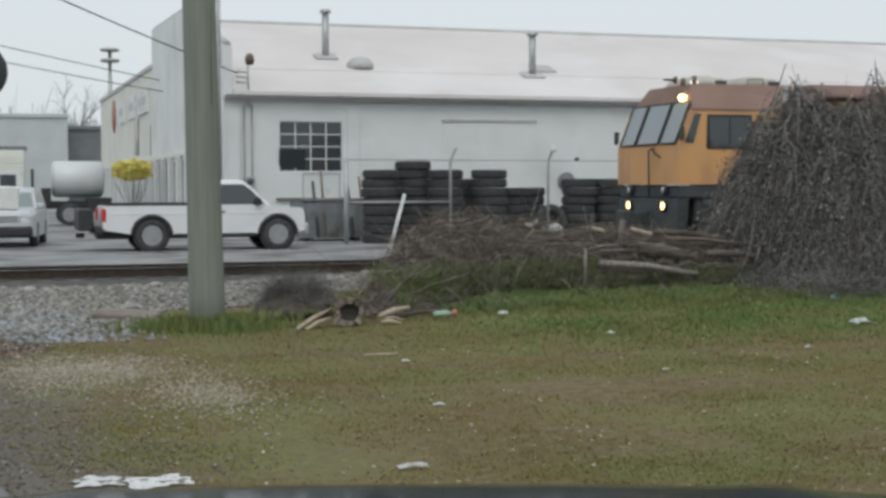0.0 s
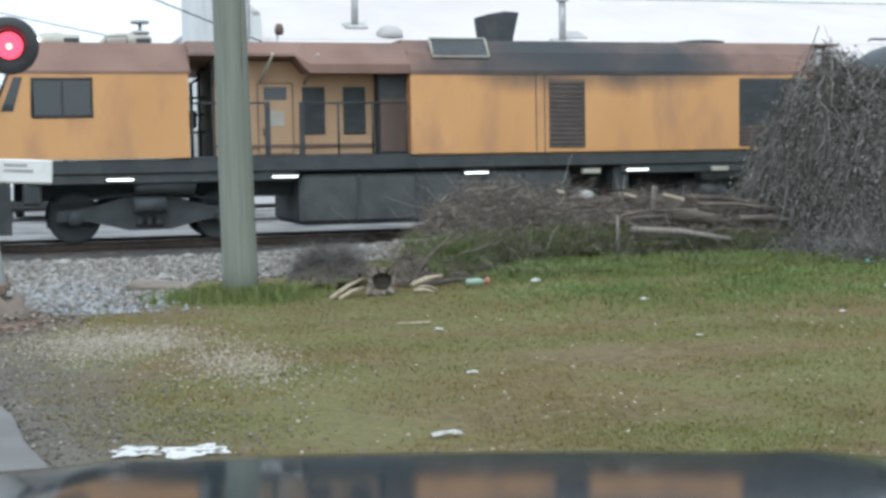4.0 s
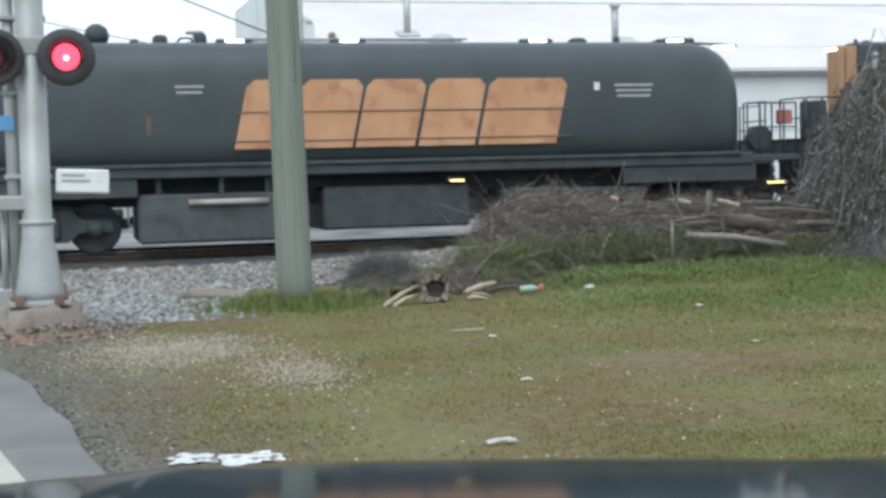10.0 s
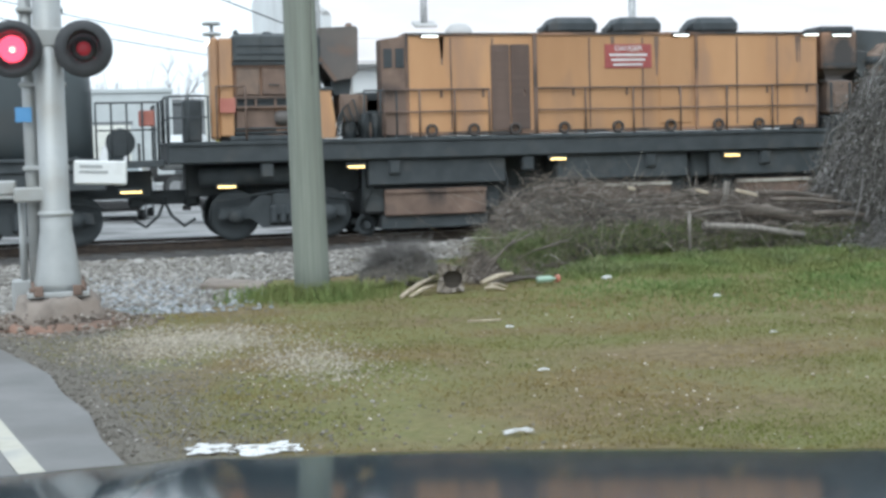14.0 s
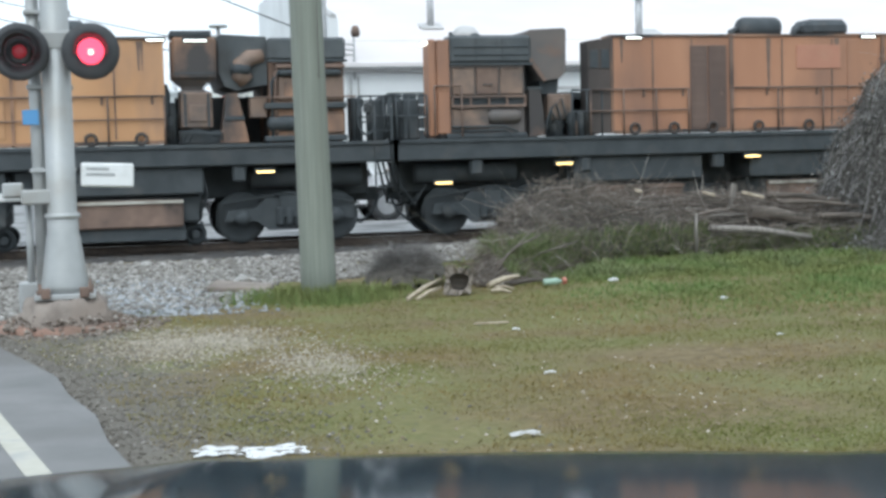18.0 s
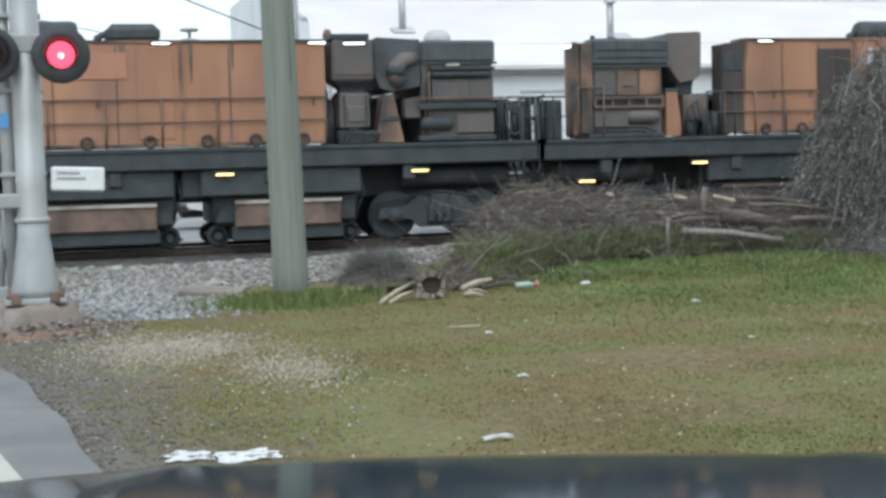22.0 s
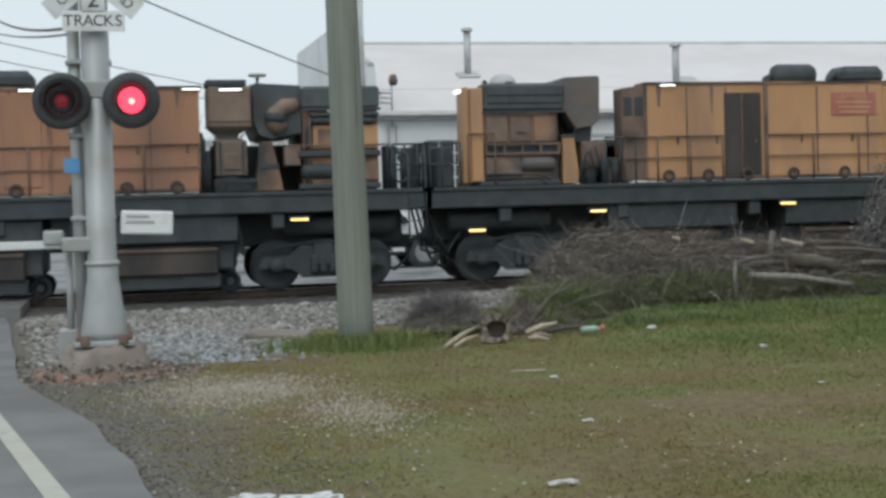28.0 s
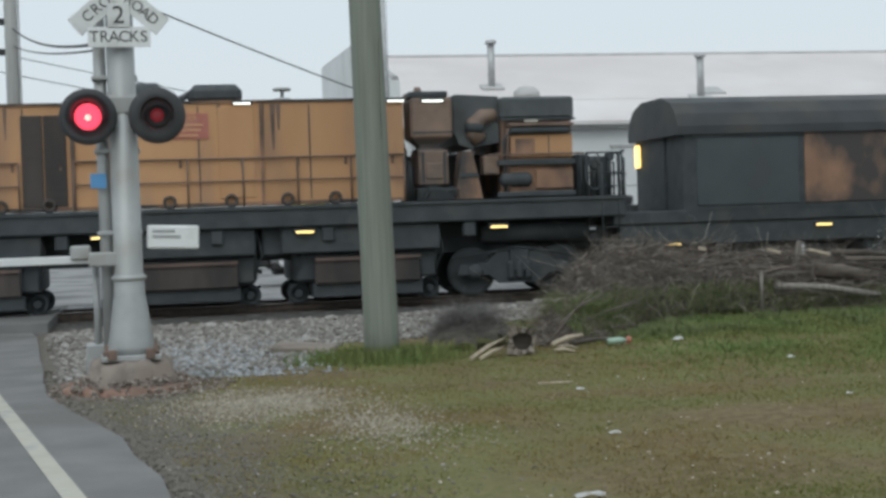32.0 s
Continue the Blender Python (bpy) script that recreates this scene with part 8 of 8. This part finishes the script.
def build_woods():
    rng = random.Random(91)
    P, D, L, R = [], [], [], []
    for _ in range(8000):
        x = rng.uniform(-60, 32)
        top = 10.5 + 2.2 * noise.noise((x * 0.12, 0, 5)) + 1.5 * noise.noise((x * 0.5, 0, 8))
        z = rng.uniform(0.5, top - 2.5)
        P.append((x, 232 + rng.uniform(-5, 5), z))
        D.append((rng.gauss(0, 0.35), rng.gauss(0, 0.3), 1))
        L.append(min(top - z, rng.uniform(2, 5)))
        R.append(rng.choice((0.05, 0.08, 0.12)))
    me = strands("far_woods", P, D, L, R, 0.0, M_BARK, 12, 3)
    tagged(new("far_woods", me), "line of bare grey winter woods behind the roofs", "woods", kind="stuff")


build_woods()


# ---- stones, grass and litter ----
M_PEBBLE = island_mat("ballast_stones", [(0.0, (0.12, 0.108, 0.094)), (0.3, (0.19, 0.178, 0.16)), (0.75, (0.27, 0.255, 0.232)), (1.0, (0.39, 0.375, 0.35))], 0.85, 0.3)
M_DULLSTONE = island_mat("dirty_gravel", [(0.0, (0.13, 0.117, 0.1)), (0.6, (0.165, 0.15, 0.128)), (0.92, (0.2, 0.185, 0.16)), (1.0, (0.36, 0.34, 0.31))], 0.9, 0.3)
M_PALEGRAVEL = island_mat("pale_gravel", [(0.0, (0.24, 0.21, 0.16)), (0.6, (0.34, 0.305, 0.24)), (1.0, (0.45, 0.41, 0.335))], 0.9, 0.3)
scatter_stones("ballast_stones", 15000, ballast_place, (0.02, 0.05), M_PEBBLE, "pale grey broken ballast stones", 31)


def shoulder_place(rng):
    return rng.uniform(-1.5, 16), rng.uniform(24.6, 25.6)


scatter_stones("shoulder_stones", 1800, shoulder_place, (0.03, 0.07), M_PEBBLE, "pale stones along the edge of the track bed", 33)


def verge_place(rng):
    y = rng.uniform(7.5, 18.5)
    e = road_edge(y)
    x = e + abs(rng.gauss(0, 1)) * (0.9 if y < 13 else 1.2)
    return (x, y) if x > e + 0.02 else (None, None)


def patch_place(rng):
    if rng.random() < 0.72:
        return 0.95 + rng.gauss(0, 0.5), 13.8 + rng.gauss(0, 0.6)
    return 1.9 + rng.gauss(0, 0.3), 11.9 + rng.gauss(0, 0.7)


def fresh_place(rng):
    y = 18.9 + rng.gauss(0, 1.3)
    return 0.75 + rng.gauss(0, 0.5), max(16.4, y)


def chip_place(rng):
    y = 6.2 + 9.0 * rng.random() ** 1.5
    x = y * math.tan(radians(rng.uniform(-2, 36)))
    if x < road_edge(y) + 0.3 or noise.noise((x * 0.9, y * 0.9, 17)) < -0.08:
        return None, None
    return x, y




def rubble_place(rng):
    a, d = rng.uniform(0, 6.28), 0.4 + 0.62 * rng.random() ** 0.8
    return -0.3 + d * math.cos(a) * 1.1, 15.8 + d * math.sin(a), max(0.0, 0.16 * (1 - (d - 0.4) / 0.4))


M_RUBBLE = island_mat("brown_concrete_rubble", [(0.0, (0.1, 0.08, 0.065)), (0.5, (0.185, 0.152, 0.125)), (0.9, (0.27, 0.235, 0.2)), (1.0, (0.4, 0.37, 0.33))], 0.9, 0.3)
scatter_stones("rubble", 900, rubble_place, (0.01, 0.03), M_RUBBLE, "broken concrete rubble round the signal's foot", 36)
scatter_stones("verge_gravel", 3200, verge_place, (0.006, 0.017), M_DULLSTONE, "dirty gravel along the road's edge", 35)
M_FRESH = island_mat("fresh_bluish_gravel", [(0.0, (0.19, 0.198, 0.205)), (0.5, (0.28, 0.293, 0.305)), (1.0, (0.43, 0.445, 0.46))], 0.85, 0.3)
M_CHIP = island_mat("pale_chips", [(0.0, (0.2, 0.16, 0.1)), (0.5, (0.3, 0.25, 0.18)), (1.0, (0.55, 0.5, 0.42))], 0.9, 0.3)
scatter_stones("fresh_gravel", 2600, fresh_place, (0.015, 0.035), M_FRESH, "fresh bluish gravel tipped by the signal", 38)
tagged(scatter_stones("leaf_crumbs", 1300, chip_place, (0.006, 0.016), M_CHIP, "", 39), "pale dry leaf crumbs and chips on the turf", "leaf litter", kind="stuff")
scatter_stones("pale_gravel", 5200, patch_place, (0.006, 0.015), M_PALEGRAVEL, "thin patch of pale gravel in the turf", 37)
for k, (x, y, r) in enumerate(((3.0, 24.8, 0.13), (2.05, 20.0, 0.16), (5.2, 24.8, 0.1), (0.9, 24.9, 0.12), (-0.6, 24.2, 0.1))):
    v, f = rock_mesh(70 + k, r)
    q = part("boulder", G().add(v, f), M_STONE, at=pose(x, y, hill(x, y) + r * 0.4, 0, 0, 40 * k))
    tagged(q, "pale rounded boulder on the ballast", "rock", "boulders on the ballast")
q = part("stone_slab", box(-0.42, 0.42, -0.22, 0.22, -0.04, 0.05, ch=0.02), M_CONC, at=pose(1.95, 19.3, -0.16, 7, 4, -20))
tagged(q, "flat brown stone slab half buried in the gravel", "slab")


def lushness(x, y):
    w = 1 + 0.7 * noise.noise((x * 0.8, y * 0.8, 7)) + 0.4 * noise.noise((x * 2.3, y * 2.3, 1))
    a = math.exp(-((x - 10.3) / 4.6) ** 4 - ((y - 19.6) / 2.9) ** 2)
    b = 0.5 * math.exp(-((x - 2.75) / 0.7) ** 2 - ((y - 17.3) / 0.7) ** 2)
    c = 0.1 * math.exp(-((x - 3.6) / 1.6) ** 2 - ((y - 16.6) / 0.8) ** 2)
    d = 0.4 * math.exp(-((x - 9.8) / 4.6) ** 4 - ((y - 16.0) / 2.6) ** 2)
    return min(1.0, max(a, b, c, d) * w)


def blades(name, count, place, material, label, seed, width=(0.004, 0.009), lay=0.45):
    r = random.Random(seed)
    pts = []
    while len(pts) < count:
        q = place(r)
        if q:
            pts.append(q)
    p = np.array(pts)
    n = len(p)
    g = np.random.RandomState(seed)
    a = g.uniform(0, 6.283, n)
    w = g.uniform(*width, n)
    lean = g.normal(size=(n, 2)) * lay
    side = np.stack([np.cos(a), np.sin(a), np.zeros(n)], 1) * w[:, None]
    base = p[:, :3]
    h = p[:, 3]
    mid = base + np.stack([lean[:, 0] * h * 0.35, lean[:, 1] * h * 0.35, h * 0.6], 1)
    tip = base + np.stack([lean[:, 0] * h, lean[:, 1] * h, h], 1)
    v = np.stack([base - side, base + side, mid + side * 0.7, mid - side * 0.7, tip], 1).reshape(-1, 3)
    k = (np.arange(n) * 5)[:, None]
    quads = (k + np.array([[0, 1, 2, 3]])).tolist()
    tris = (k + np.array([[3, 2, 4]])).tolist()
    me = bpy.data.meshes.new(name)
    me.from_pydata(v.tolist(), [], quads + tris)
    me.materials.append(material)
    return tagged(new(name, me), label, "grass", kind="stuff")


def in_view(r, near=5.6, far=22.5):
    y = near + (far - near) * r.random() ** 1.25
    x = y * math.tan(radians(r.uniform(-9.5, 38.5)))
    return x, y


def turf_place(r):
    x, y = in_view(r)
    if x < road_edge(y) + 0.25 or x > 16 or (y > 16.6 and x < 2.0) or (y > 19.5 and x < 4.6):
        return None
    e = x - road_edge(y)
    n = noise.noise((x * 0.7, y * 0.7, 2)) + 0.6 * noise.noise((x * 2.2, y * 2.2, 5))
    keep = 0.62 + 0.5 * n - 0.55 * math.exp(-e * 0.9) - 0.8 * max(math.exp(-((x - 0.95) / 0.8) ** 2 - ((y - 13.8) / 0.9) ** 2), 0.8 * math.exp(-((x - 1.9) / 0.4) ** 2 - ((y - 11.9) / 1.0) ** 2))
    for cx, cy, rx, ry in WORN:
        keep -= 0.5 * math.exp(-((x - cx) / rx) ** 2 - ((y - cy) / ry) ** 2)
    if r.random() > keep or (y > 16.5 and (heap(x, y, MOUND) > 0.3 or heap(x, y, DRAPE) > 0.4)):
        return None
    return x, y, hill(x, y) - 0.005, r.uniform(0.012, 0.03)


def lush_place(r):
    x, y = in_view(r, 13.5, 22.5)
    if x < 1.2 or x > 15:
        return None
    q = lushness(x, y)
    if r.random() > q * q or heap(x, y, DRAPE) > 0.8:
        return None
    return x, y, hill(x, y) - 0.005, r.uniform(0.02, 0.055) + 0.09 * q * r.random()


M_TURF = island_mat("winter_turf_blades", [(0.0, (0.136, 0.126, 0.045)), (0.4, (0.172, 0.156, 0.057)), (0.75, (0.208, 0.18, 0.074)), (1.0, (0.28, 0.236, 0.12))], 0.85, 0.2, (0.232, 0.17, 0.07), 0.42, (0.138, 0.155, 0.042))
M_LUSH = island_mat("fresh_grass_blades", [(0.0, (0.1, 0.155, 0.05)), (0.5, (0.145, 0.212, 0.068)), (0.9, (0.19, 0.248, 0.088)), (1.0, (0.27, 0.265, 0.135))], 0.85, 0.2, (0.172, 0.19, 0.068), 0.7)
blades("turf", 150000, turf_place, M_TURF, "short mown winter turf, olive and straw coloured", 41, (0.0025, 0.006), 0.9)
blades("fresh_grass", 85000, lush_place, M_LUSH, "fresh green spring grass before the brush", 43, (0.004, 0.01), 0.6)


def weed_place(r):
    x, y = r.uniform(5.4, 12.5), r.uniform(17.8, 20.6)
    h = heap(x, y, MOUND)
    if h < 0.05 or h > (0.58 if x < 9 else 0.35) or r.random() > (0.95 - h) * (0.55 + 0.9 * noise.noise((x * 1.7, y * 1.7, 11))):
        return None
    return x, y, hill(x, y) + h * 0.76, r.uniform(0.06, 0.22)


M_WEED = island_mat("dull_green_weeds", [(0.0, (0.11, 0.145, 0.058)), (0.5, (0.16, 0.2, 0.08)), (0.85, (0.21, 0.24, 0.11)), (1.0, (0.3, 0.265, 0.165))], 0.85, 0.2)
blades("weeds", 9000, weed_place, M_WEED, "green weeds growing through the foot of the brush pile", 47, (0.003, 0.008), 0.7)


TUFTS = [(random.Random(300 + i).uniform(5.9, 12.2), random.Random(500 + i).uniform(17.6, 19.3)) for i in range(46)]


def tuft_place(r):
    cx, cy = r.choice(TUFTS)
    d = abs(r.gauss(0, 0.16))
    a = r.uniform(0, 6.28)
    x, y = cx + d * math.cos(a) * 1.4, cy + d * math.sin(a)
    return x, y, hill(x, y) + 0.7 * heap(x, y, MOUND), r.uniform(0.06, 0.2) * max(0.4, 1 - d * 1.6)


blades("tufts", 9000, tuft_place, M_WEED, "uneven tufts of taller grass before the brush pile", 49, (0.003, 0.008), 0.7)


def tall_place(r):
    a, d = r.uniform(0, 6.28), abs(r.gauss(0, 0.35)) + 0.2
    x, y = 2.8 + d * math.cos(a) * 1.25, 17.6 + d * math.sin(a) * 0.8
    return x, y, hill(x, y), r.uniform(0.06, 0.24)


blades("tall_grass", 2400, tall_place, M_LUSH, "taller green grass round the foot of the pole", 45)


def crumpled(name, w, d, h, seed, material, label, category, at):
    g = np.random.RandomState(seed)
    n = 9
    v = []
    for j in range(n):
        for i in range(n):
            a, b = i / (n - 1) - 0.5, j / (n - 1) - 0.5
            k = 1 + 0.75 * noise.noise((3.2 * a, 3.2 * b, seed * 1.7))
            v.append((a * w * k, b * d * k, max(0.004, h * (0.4 + 0.6 * g.rand()) * (1 - 1.6 * (a * a + b * b)))))
    f = [(j * n + i, j * n + i + 1, (j + 1) * n + i + 1, (j + 1) * n + i) for j in range(n - 1) for i in range(n - 1)]
    return tagged(part(name, G().add(v, f), material, at=at), label, category)


M_AQUA = mat("turquoise_plastic", (0.1, 0.42, 0.5), (0.15, 0.5, 0.58), 6, 0.4)
for k, (x, y, w, d, h, m, lb, ct) in enumerate((
        (2.56, 8.25, 0.2, 0.06, 0.04, M_LITTER, "torn strip of white paper on the turf", "litter"),
        (8.75, 19.5, 0.16, 0.1, 0.07, M_LITTER, "crumpled white paper in the grass", "litter"),
        (10.55, 15.0, 0.25, 0.15, 0.09, M_LITTER, "crumpled white plastic bag", "litter"),
        (7.1, 15.0, 0.09, 0.07, 0.04, M_LITTER, "small scrap of white paper", "litter"),
        (4.08, 13.4, 0.07, 0.06, 0.03, M_LITTER, "small scrap of white paper", "litter"),
        (11.9, 17.6, 0.14, 0.1, 0.06, M_AQUA, "turquoise plastic scrap by the vines", "litter"),
        (6.6, 17.2, 0.12, 0.1, 0.07, M_LITTER, "pale rag in the grass", "litter"),
        (0.68, 8.48, 0.26, 0.3, 0.012, M_FLATWHITE, "ragged white shape flat on the wet verge", "litter"),
        (1.02, 8.36, 0.3, 0.3, 0.012, M_FLATWHITE, "ragged white shape flat on the wet verge", "litter"),
        (6.2, 11.9, 0.06, 0.04, 0.02, M_LITTER, "small scrap of white paper", "litter"),
        (3.5, 10.6, 0.09, 0.05, 0.03, M_LITTER, "small scrap of white paper", "litter"),
        (8.6, 13.2, 0.08, 0.05, 0.03, M_LITTER, "small scrap of white paper", "litter"))):
    crumpled("litter", w, d, h, 60 + k, m, lb, ct, (x, y, hill(x, y) + (0.012 if h < 0.02 else 0.015)))
q = part("stick", tube([(3.8, 13.95, -0.17), (4.0, 13.9, -0.165), (4.16, 13.93, -0.17)], 0.012, 6), M_WOODCUT)
tagged(q, "pale straight stick on the turf", "stick")
bt = thing("drink_bottle", "green plastic bottle with a red cap lying in the grass", "bottle", pose(5.75, 17.2, -0.08, 0, 0, 12))
part("body", G().lathe([(0.0, -0.14), (0.04, -0.13), (0.045, 0.05), (0.02, 0.12), (0.018, 0.14)], 14, "x"), glass("green_plastic", (0.3, 0.42, 0.33), 0.3), bt)
part("cap", G().lathe([(0.04, 0.14), (0.048, 0.15), (0.048, 0.19), (0, 0.2)], 14, "x"), M_REDCAP, bt, "faded red cap")


def build_stump():
    s = thing("hollow_log", "sawn hollow log end with a dark hole", "log", pose(4.5, 17.3, -0.01, -2, 4, -12))
    n = 32
    outer, inner = [], []
    for j in range(n):
        a = 6.28319 * j / n + 0.785
        c, d = math.cos(a), math.sin(a)
        k = min(0.17 / max(abs(c), abs(d), 0.1), 0.25) * (1 + 0.09 * math.sin(3 * a + 1) + 0.05 * math.sin(7 * a))
        outer.append((k * c, k * d))
        inner.append(((0.125 + 0.012 * math.sin(3 * a)) * c + 0.015, (0.125 + 0.012 * math.cos(2 * a)) * d - 0.01))
    rings = [[(p, -0.12, q) for p, q in inner], [(p * 0.97, -0.235 - 0.03 * math.sin(5 * i), q * 0.97) for i, (p, q) in enumerate(inner)], [(p, -0.25 - 0.02 * math.sin(4 * i), q) for i, (p, q) in enumerate(outer)], [(p * 0.95, -0.05, q * 0.95) for p, q in outer], [(p * 0.85, 0.4, q * 0.85) for p, q in outer]]
    part("bark", G().loft(rings, False, False), M_LOGFACE, s, "grey-brown sawn wood with torn corners")
    # closed dark plug draws the shade down the hole
    part("core", G().loft([[(p, -0.12, q) for p, q in inner], [(p * 0.8, 0.38, q * 0.8) for p, q in inner]], True, True), M_TIE, s, "dark plug in place of the shaded hole")
    for k, (x0, y0, z0, x1, y1, z1, r) in enumerate(((3.72, 16.75, -0.17, 4.3, 17.3, 0.02, 0.035), (3.85, 16.8, -0.18, 4.25, 17.15, -0.08, 0.03), (4.85, 17.1, -0.08, 5.3, 17.2, 0.02, 0.045), (4.85, 16.95, -0.13, 5.1, 16.9, -0.16, 0.03), (4.9, 16.98, -0.09, 5.15, 16.95, -0.12, 0.02), (5.2, 17.3, -0.1, 5.75, 17.35, -0.06, 0.035))):
        q = part("broken_branch", tube([(x0, y0, z0), ((x0 + x1) / 2, (y0 + y1) / 2 + 0.02, (z0 + z1) / 2 + 0.02), (x1, y1, z1)], [r * 0.75, r * 0.8, r * 0.45], 8), M_WOODCUT if k < 5 else M_WOOD)
        tagged(q, "pale broken branch by the hollow log" if k < 5 else "dark broken branch by the hollow log", "branch", "broken branches")


build_stump()


# ---- the car from which the place is seen ----
def build_own_car():
    c = thing("parked_car", "dark blue car with a glossy bonnet at the roadside", "car", pose(0.0, 0.0, -0.175, 0, 0, -18))
    g = G()
    xs, ts = np.linspace(-1.2, 1.2, 37), np.linspace(0, 1, 25)
    v = []
    for t in ts:
        for x in xs:
            q = abs(x / 1.2)
            far = 3.04 - 0.12 * q ** 2.2
            y = 1.2 + t * (far - 1.2)
            k = far - y
            z = 1.085 + 0.135 * k - 0.03 * k * k - 0.025 * q ** 3 + 0.008 * math.exp(-((q - 0.6) / 0.07) ** 2) - 0.02 * max(0.0, 1 - k / 0.05) ** 2
            v.append((x, y, z))
    n = len(xs)
    f = [(j * n + i, j * n + i + 1, (j + 1) * n + i + 1, (j + 1) * n + i) for j in range(len(ts) - 1) for i in range(n - 1)]
    part("bonnet", g.add(v, f, True), M_CARK, c, "glossy dark blue bonnet")
    front = [v[(len(ts) - 1) * n + i] for i in range(n)]
    fas = G().loft([[(p[0], p[1] + 0.005, p[2] - 0.004) for p in front], [(p[0] * 1.01, p[1] + 0.06, p[2] - 0.12) for p in front], [(p[0] * 1.0, p[1] + 0.06, 0.35) for p in front], [(p[0], p[1] - 0.1, 0.28) for p in front]], True, False)
    part("front_bumper", fas, M_CARK, c)
    for s in (-1, 1):
        edge = [v[j * n + (0 if s < 0 else n - 1)] for j in range(len(ts))]
        fen = G().loft([[(p[0], p[1], p[2] - 0.004) for p in edge], [(p[0] + s * 0.05, p[1], p[2] - 0.1) for p in edge], [(p[0] + s * 0.05, p[1], 0.62) for p in edge]], True, False)
        part("wing", fen, M_CARK, c)
        t = part("wheel", G().lathe([(0.22, -0.11), (0.33, -0.11), (0.37, -0.07), (0.37, 0.07), (0.33, 0.11), (0.22, 0.11)], 24, "x", (s * 0.82, 2.35, 0.37)), M_TYRE, c)
        part("rim", G().lathe([(0.0, -0.04), (0.22, -0.06), (0.23, 0.06), (0.0, 0.04)], 20, "x", (s * 0.82, 2.35, 0.37)), M_RIM, t)
    # cabin round the driver: sills, doors, pillars, roof and seats
    part("floor_pan", box(-1.1, 1.1, -2.6, 1.2, 0.3, 0.4, ch=0.02), M_PLASTIC, c)
    part("rear_panel", box(-1.15, 1.15, -2.7, -2.6, 0.35, 1.15, ch=0.04), M_CARK, c)
    part("roof", box(-0.95, 0.95, -2.3, 0.25, 2.02, 2.08, ch=0.02), M_CARK, c, "dark blue roof")
    part("dashboard", box(-1.0, 1.0, 0.75, 1.25, 0.85, 1.05, ch=0.06), M_PLASTIC, c, "black dashboard")
    for s in (-1, 1):
        part("front_door", box(s * 1.18 - 0.05, s * 1.18 + 0.05, -0.3, 1.15, 0.4, 1.1, ch=0.03), M_CARK, c)
        part("rear_door", box(s * 1.18 - 0.05, s * 1.18 + 0.05, -1.4, -0.32, 0.4, 1.1, ch=0.03), M_CARK, c)
        part("rear_wing", box(s * 1.18 - 0.05, s * 1.18 + 0.05, -2.6, -1.42, 0.62, 1.12, ch=0.03), M_CARK, c)
        part("windscreen_pillar", tube([(s * 1.15, 1.15, 1.08), (s * 0.93, 0.25, 2.04)], 0.045, 8), M_CARK, c)
        part("door_pillar", tube([(s * 1.17, -0.31, 1.08), (s * 0.94, -0.35, 2.04)], 0.045, 8), M_CARK, c)
        part("rear_pillar", tube([(s * 1.15, -2.55, 1.1), (s * 0.93, -2.25, 2.04)], 0.06, 8), M_CARK, c)
        t = part("wheel", G().lathe([(0.22, -0.11), (0.33, -0.11), (0.37, -0.07), (0.37, 0.07), (0.33, 0.11), (0.22, 0.11)], 24, "x", (s * 0.98, -1.95, 0.37)), M_TYRE, c)
        part("rim", G().lathe([(0.0, -0.04), (0.22, -0.06), (0.23, 0.06), (0.0, 0.04)], 20, "x", (s * 0.98, -1.95, 0.37)), M_RIM, t)
        part("seat", box(s * 0.5 - 0.25, s * 0.5 + 0.25, -0.75, -0.2, 0.4, 0.8, ch=0.08), M_PLASTIC, c)
        part("backrest", box(s * 0.5 - 0.25, s * 0.5 + 0.25, -0.95, -0.75, 0.7, 1.4, ch=0.08), M_PLASTIC, c)
    part("engine_bay", box(-0.8, 0.8, 1.2, 2.75, 0.35, 0.95, ch=0.05), M_PLASTIC, c)


build_own_car()


def motions():
    times = [i * 0.5 for i in range(65)]
    for car, o in CARS:
        walk(car, [(t, pose(o - travelled(t), CENTRE, 0)) for t in times])
    for w, r, m in WHEELSETS:
        k = 4 if r > 0.3 else 2
        rows = [i * k / FPS for i in range(32 * FPS // k + 1)]
        walk(w, [(t, m @ Matrix.Rotation(-travelled(t) / r, 4, "Y")) for t in rows])
    # the two lamps flash in turn, 1.2 s from flash to flash; each disc turns over in 0.15 s
    for d, at, phase in FLASHERS:
        rows = [(0.0, pose(*at, 0, 0, 180 * phase))]
        for i in range(54):
            t = 0.425 + 0.6 * i
            rows += [(t + 0.05 * j, pose(*at, 0, 0, 180 * (i + phase) + 60 * j)) for j in range(4)]
        rows.append((32.0, pose(*at, 0, 0, 180 * (53 + phase))))
        walk(d, [r for r in rows if r[0] <= 32.0])


motions()
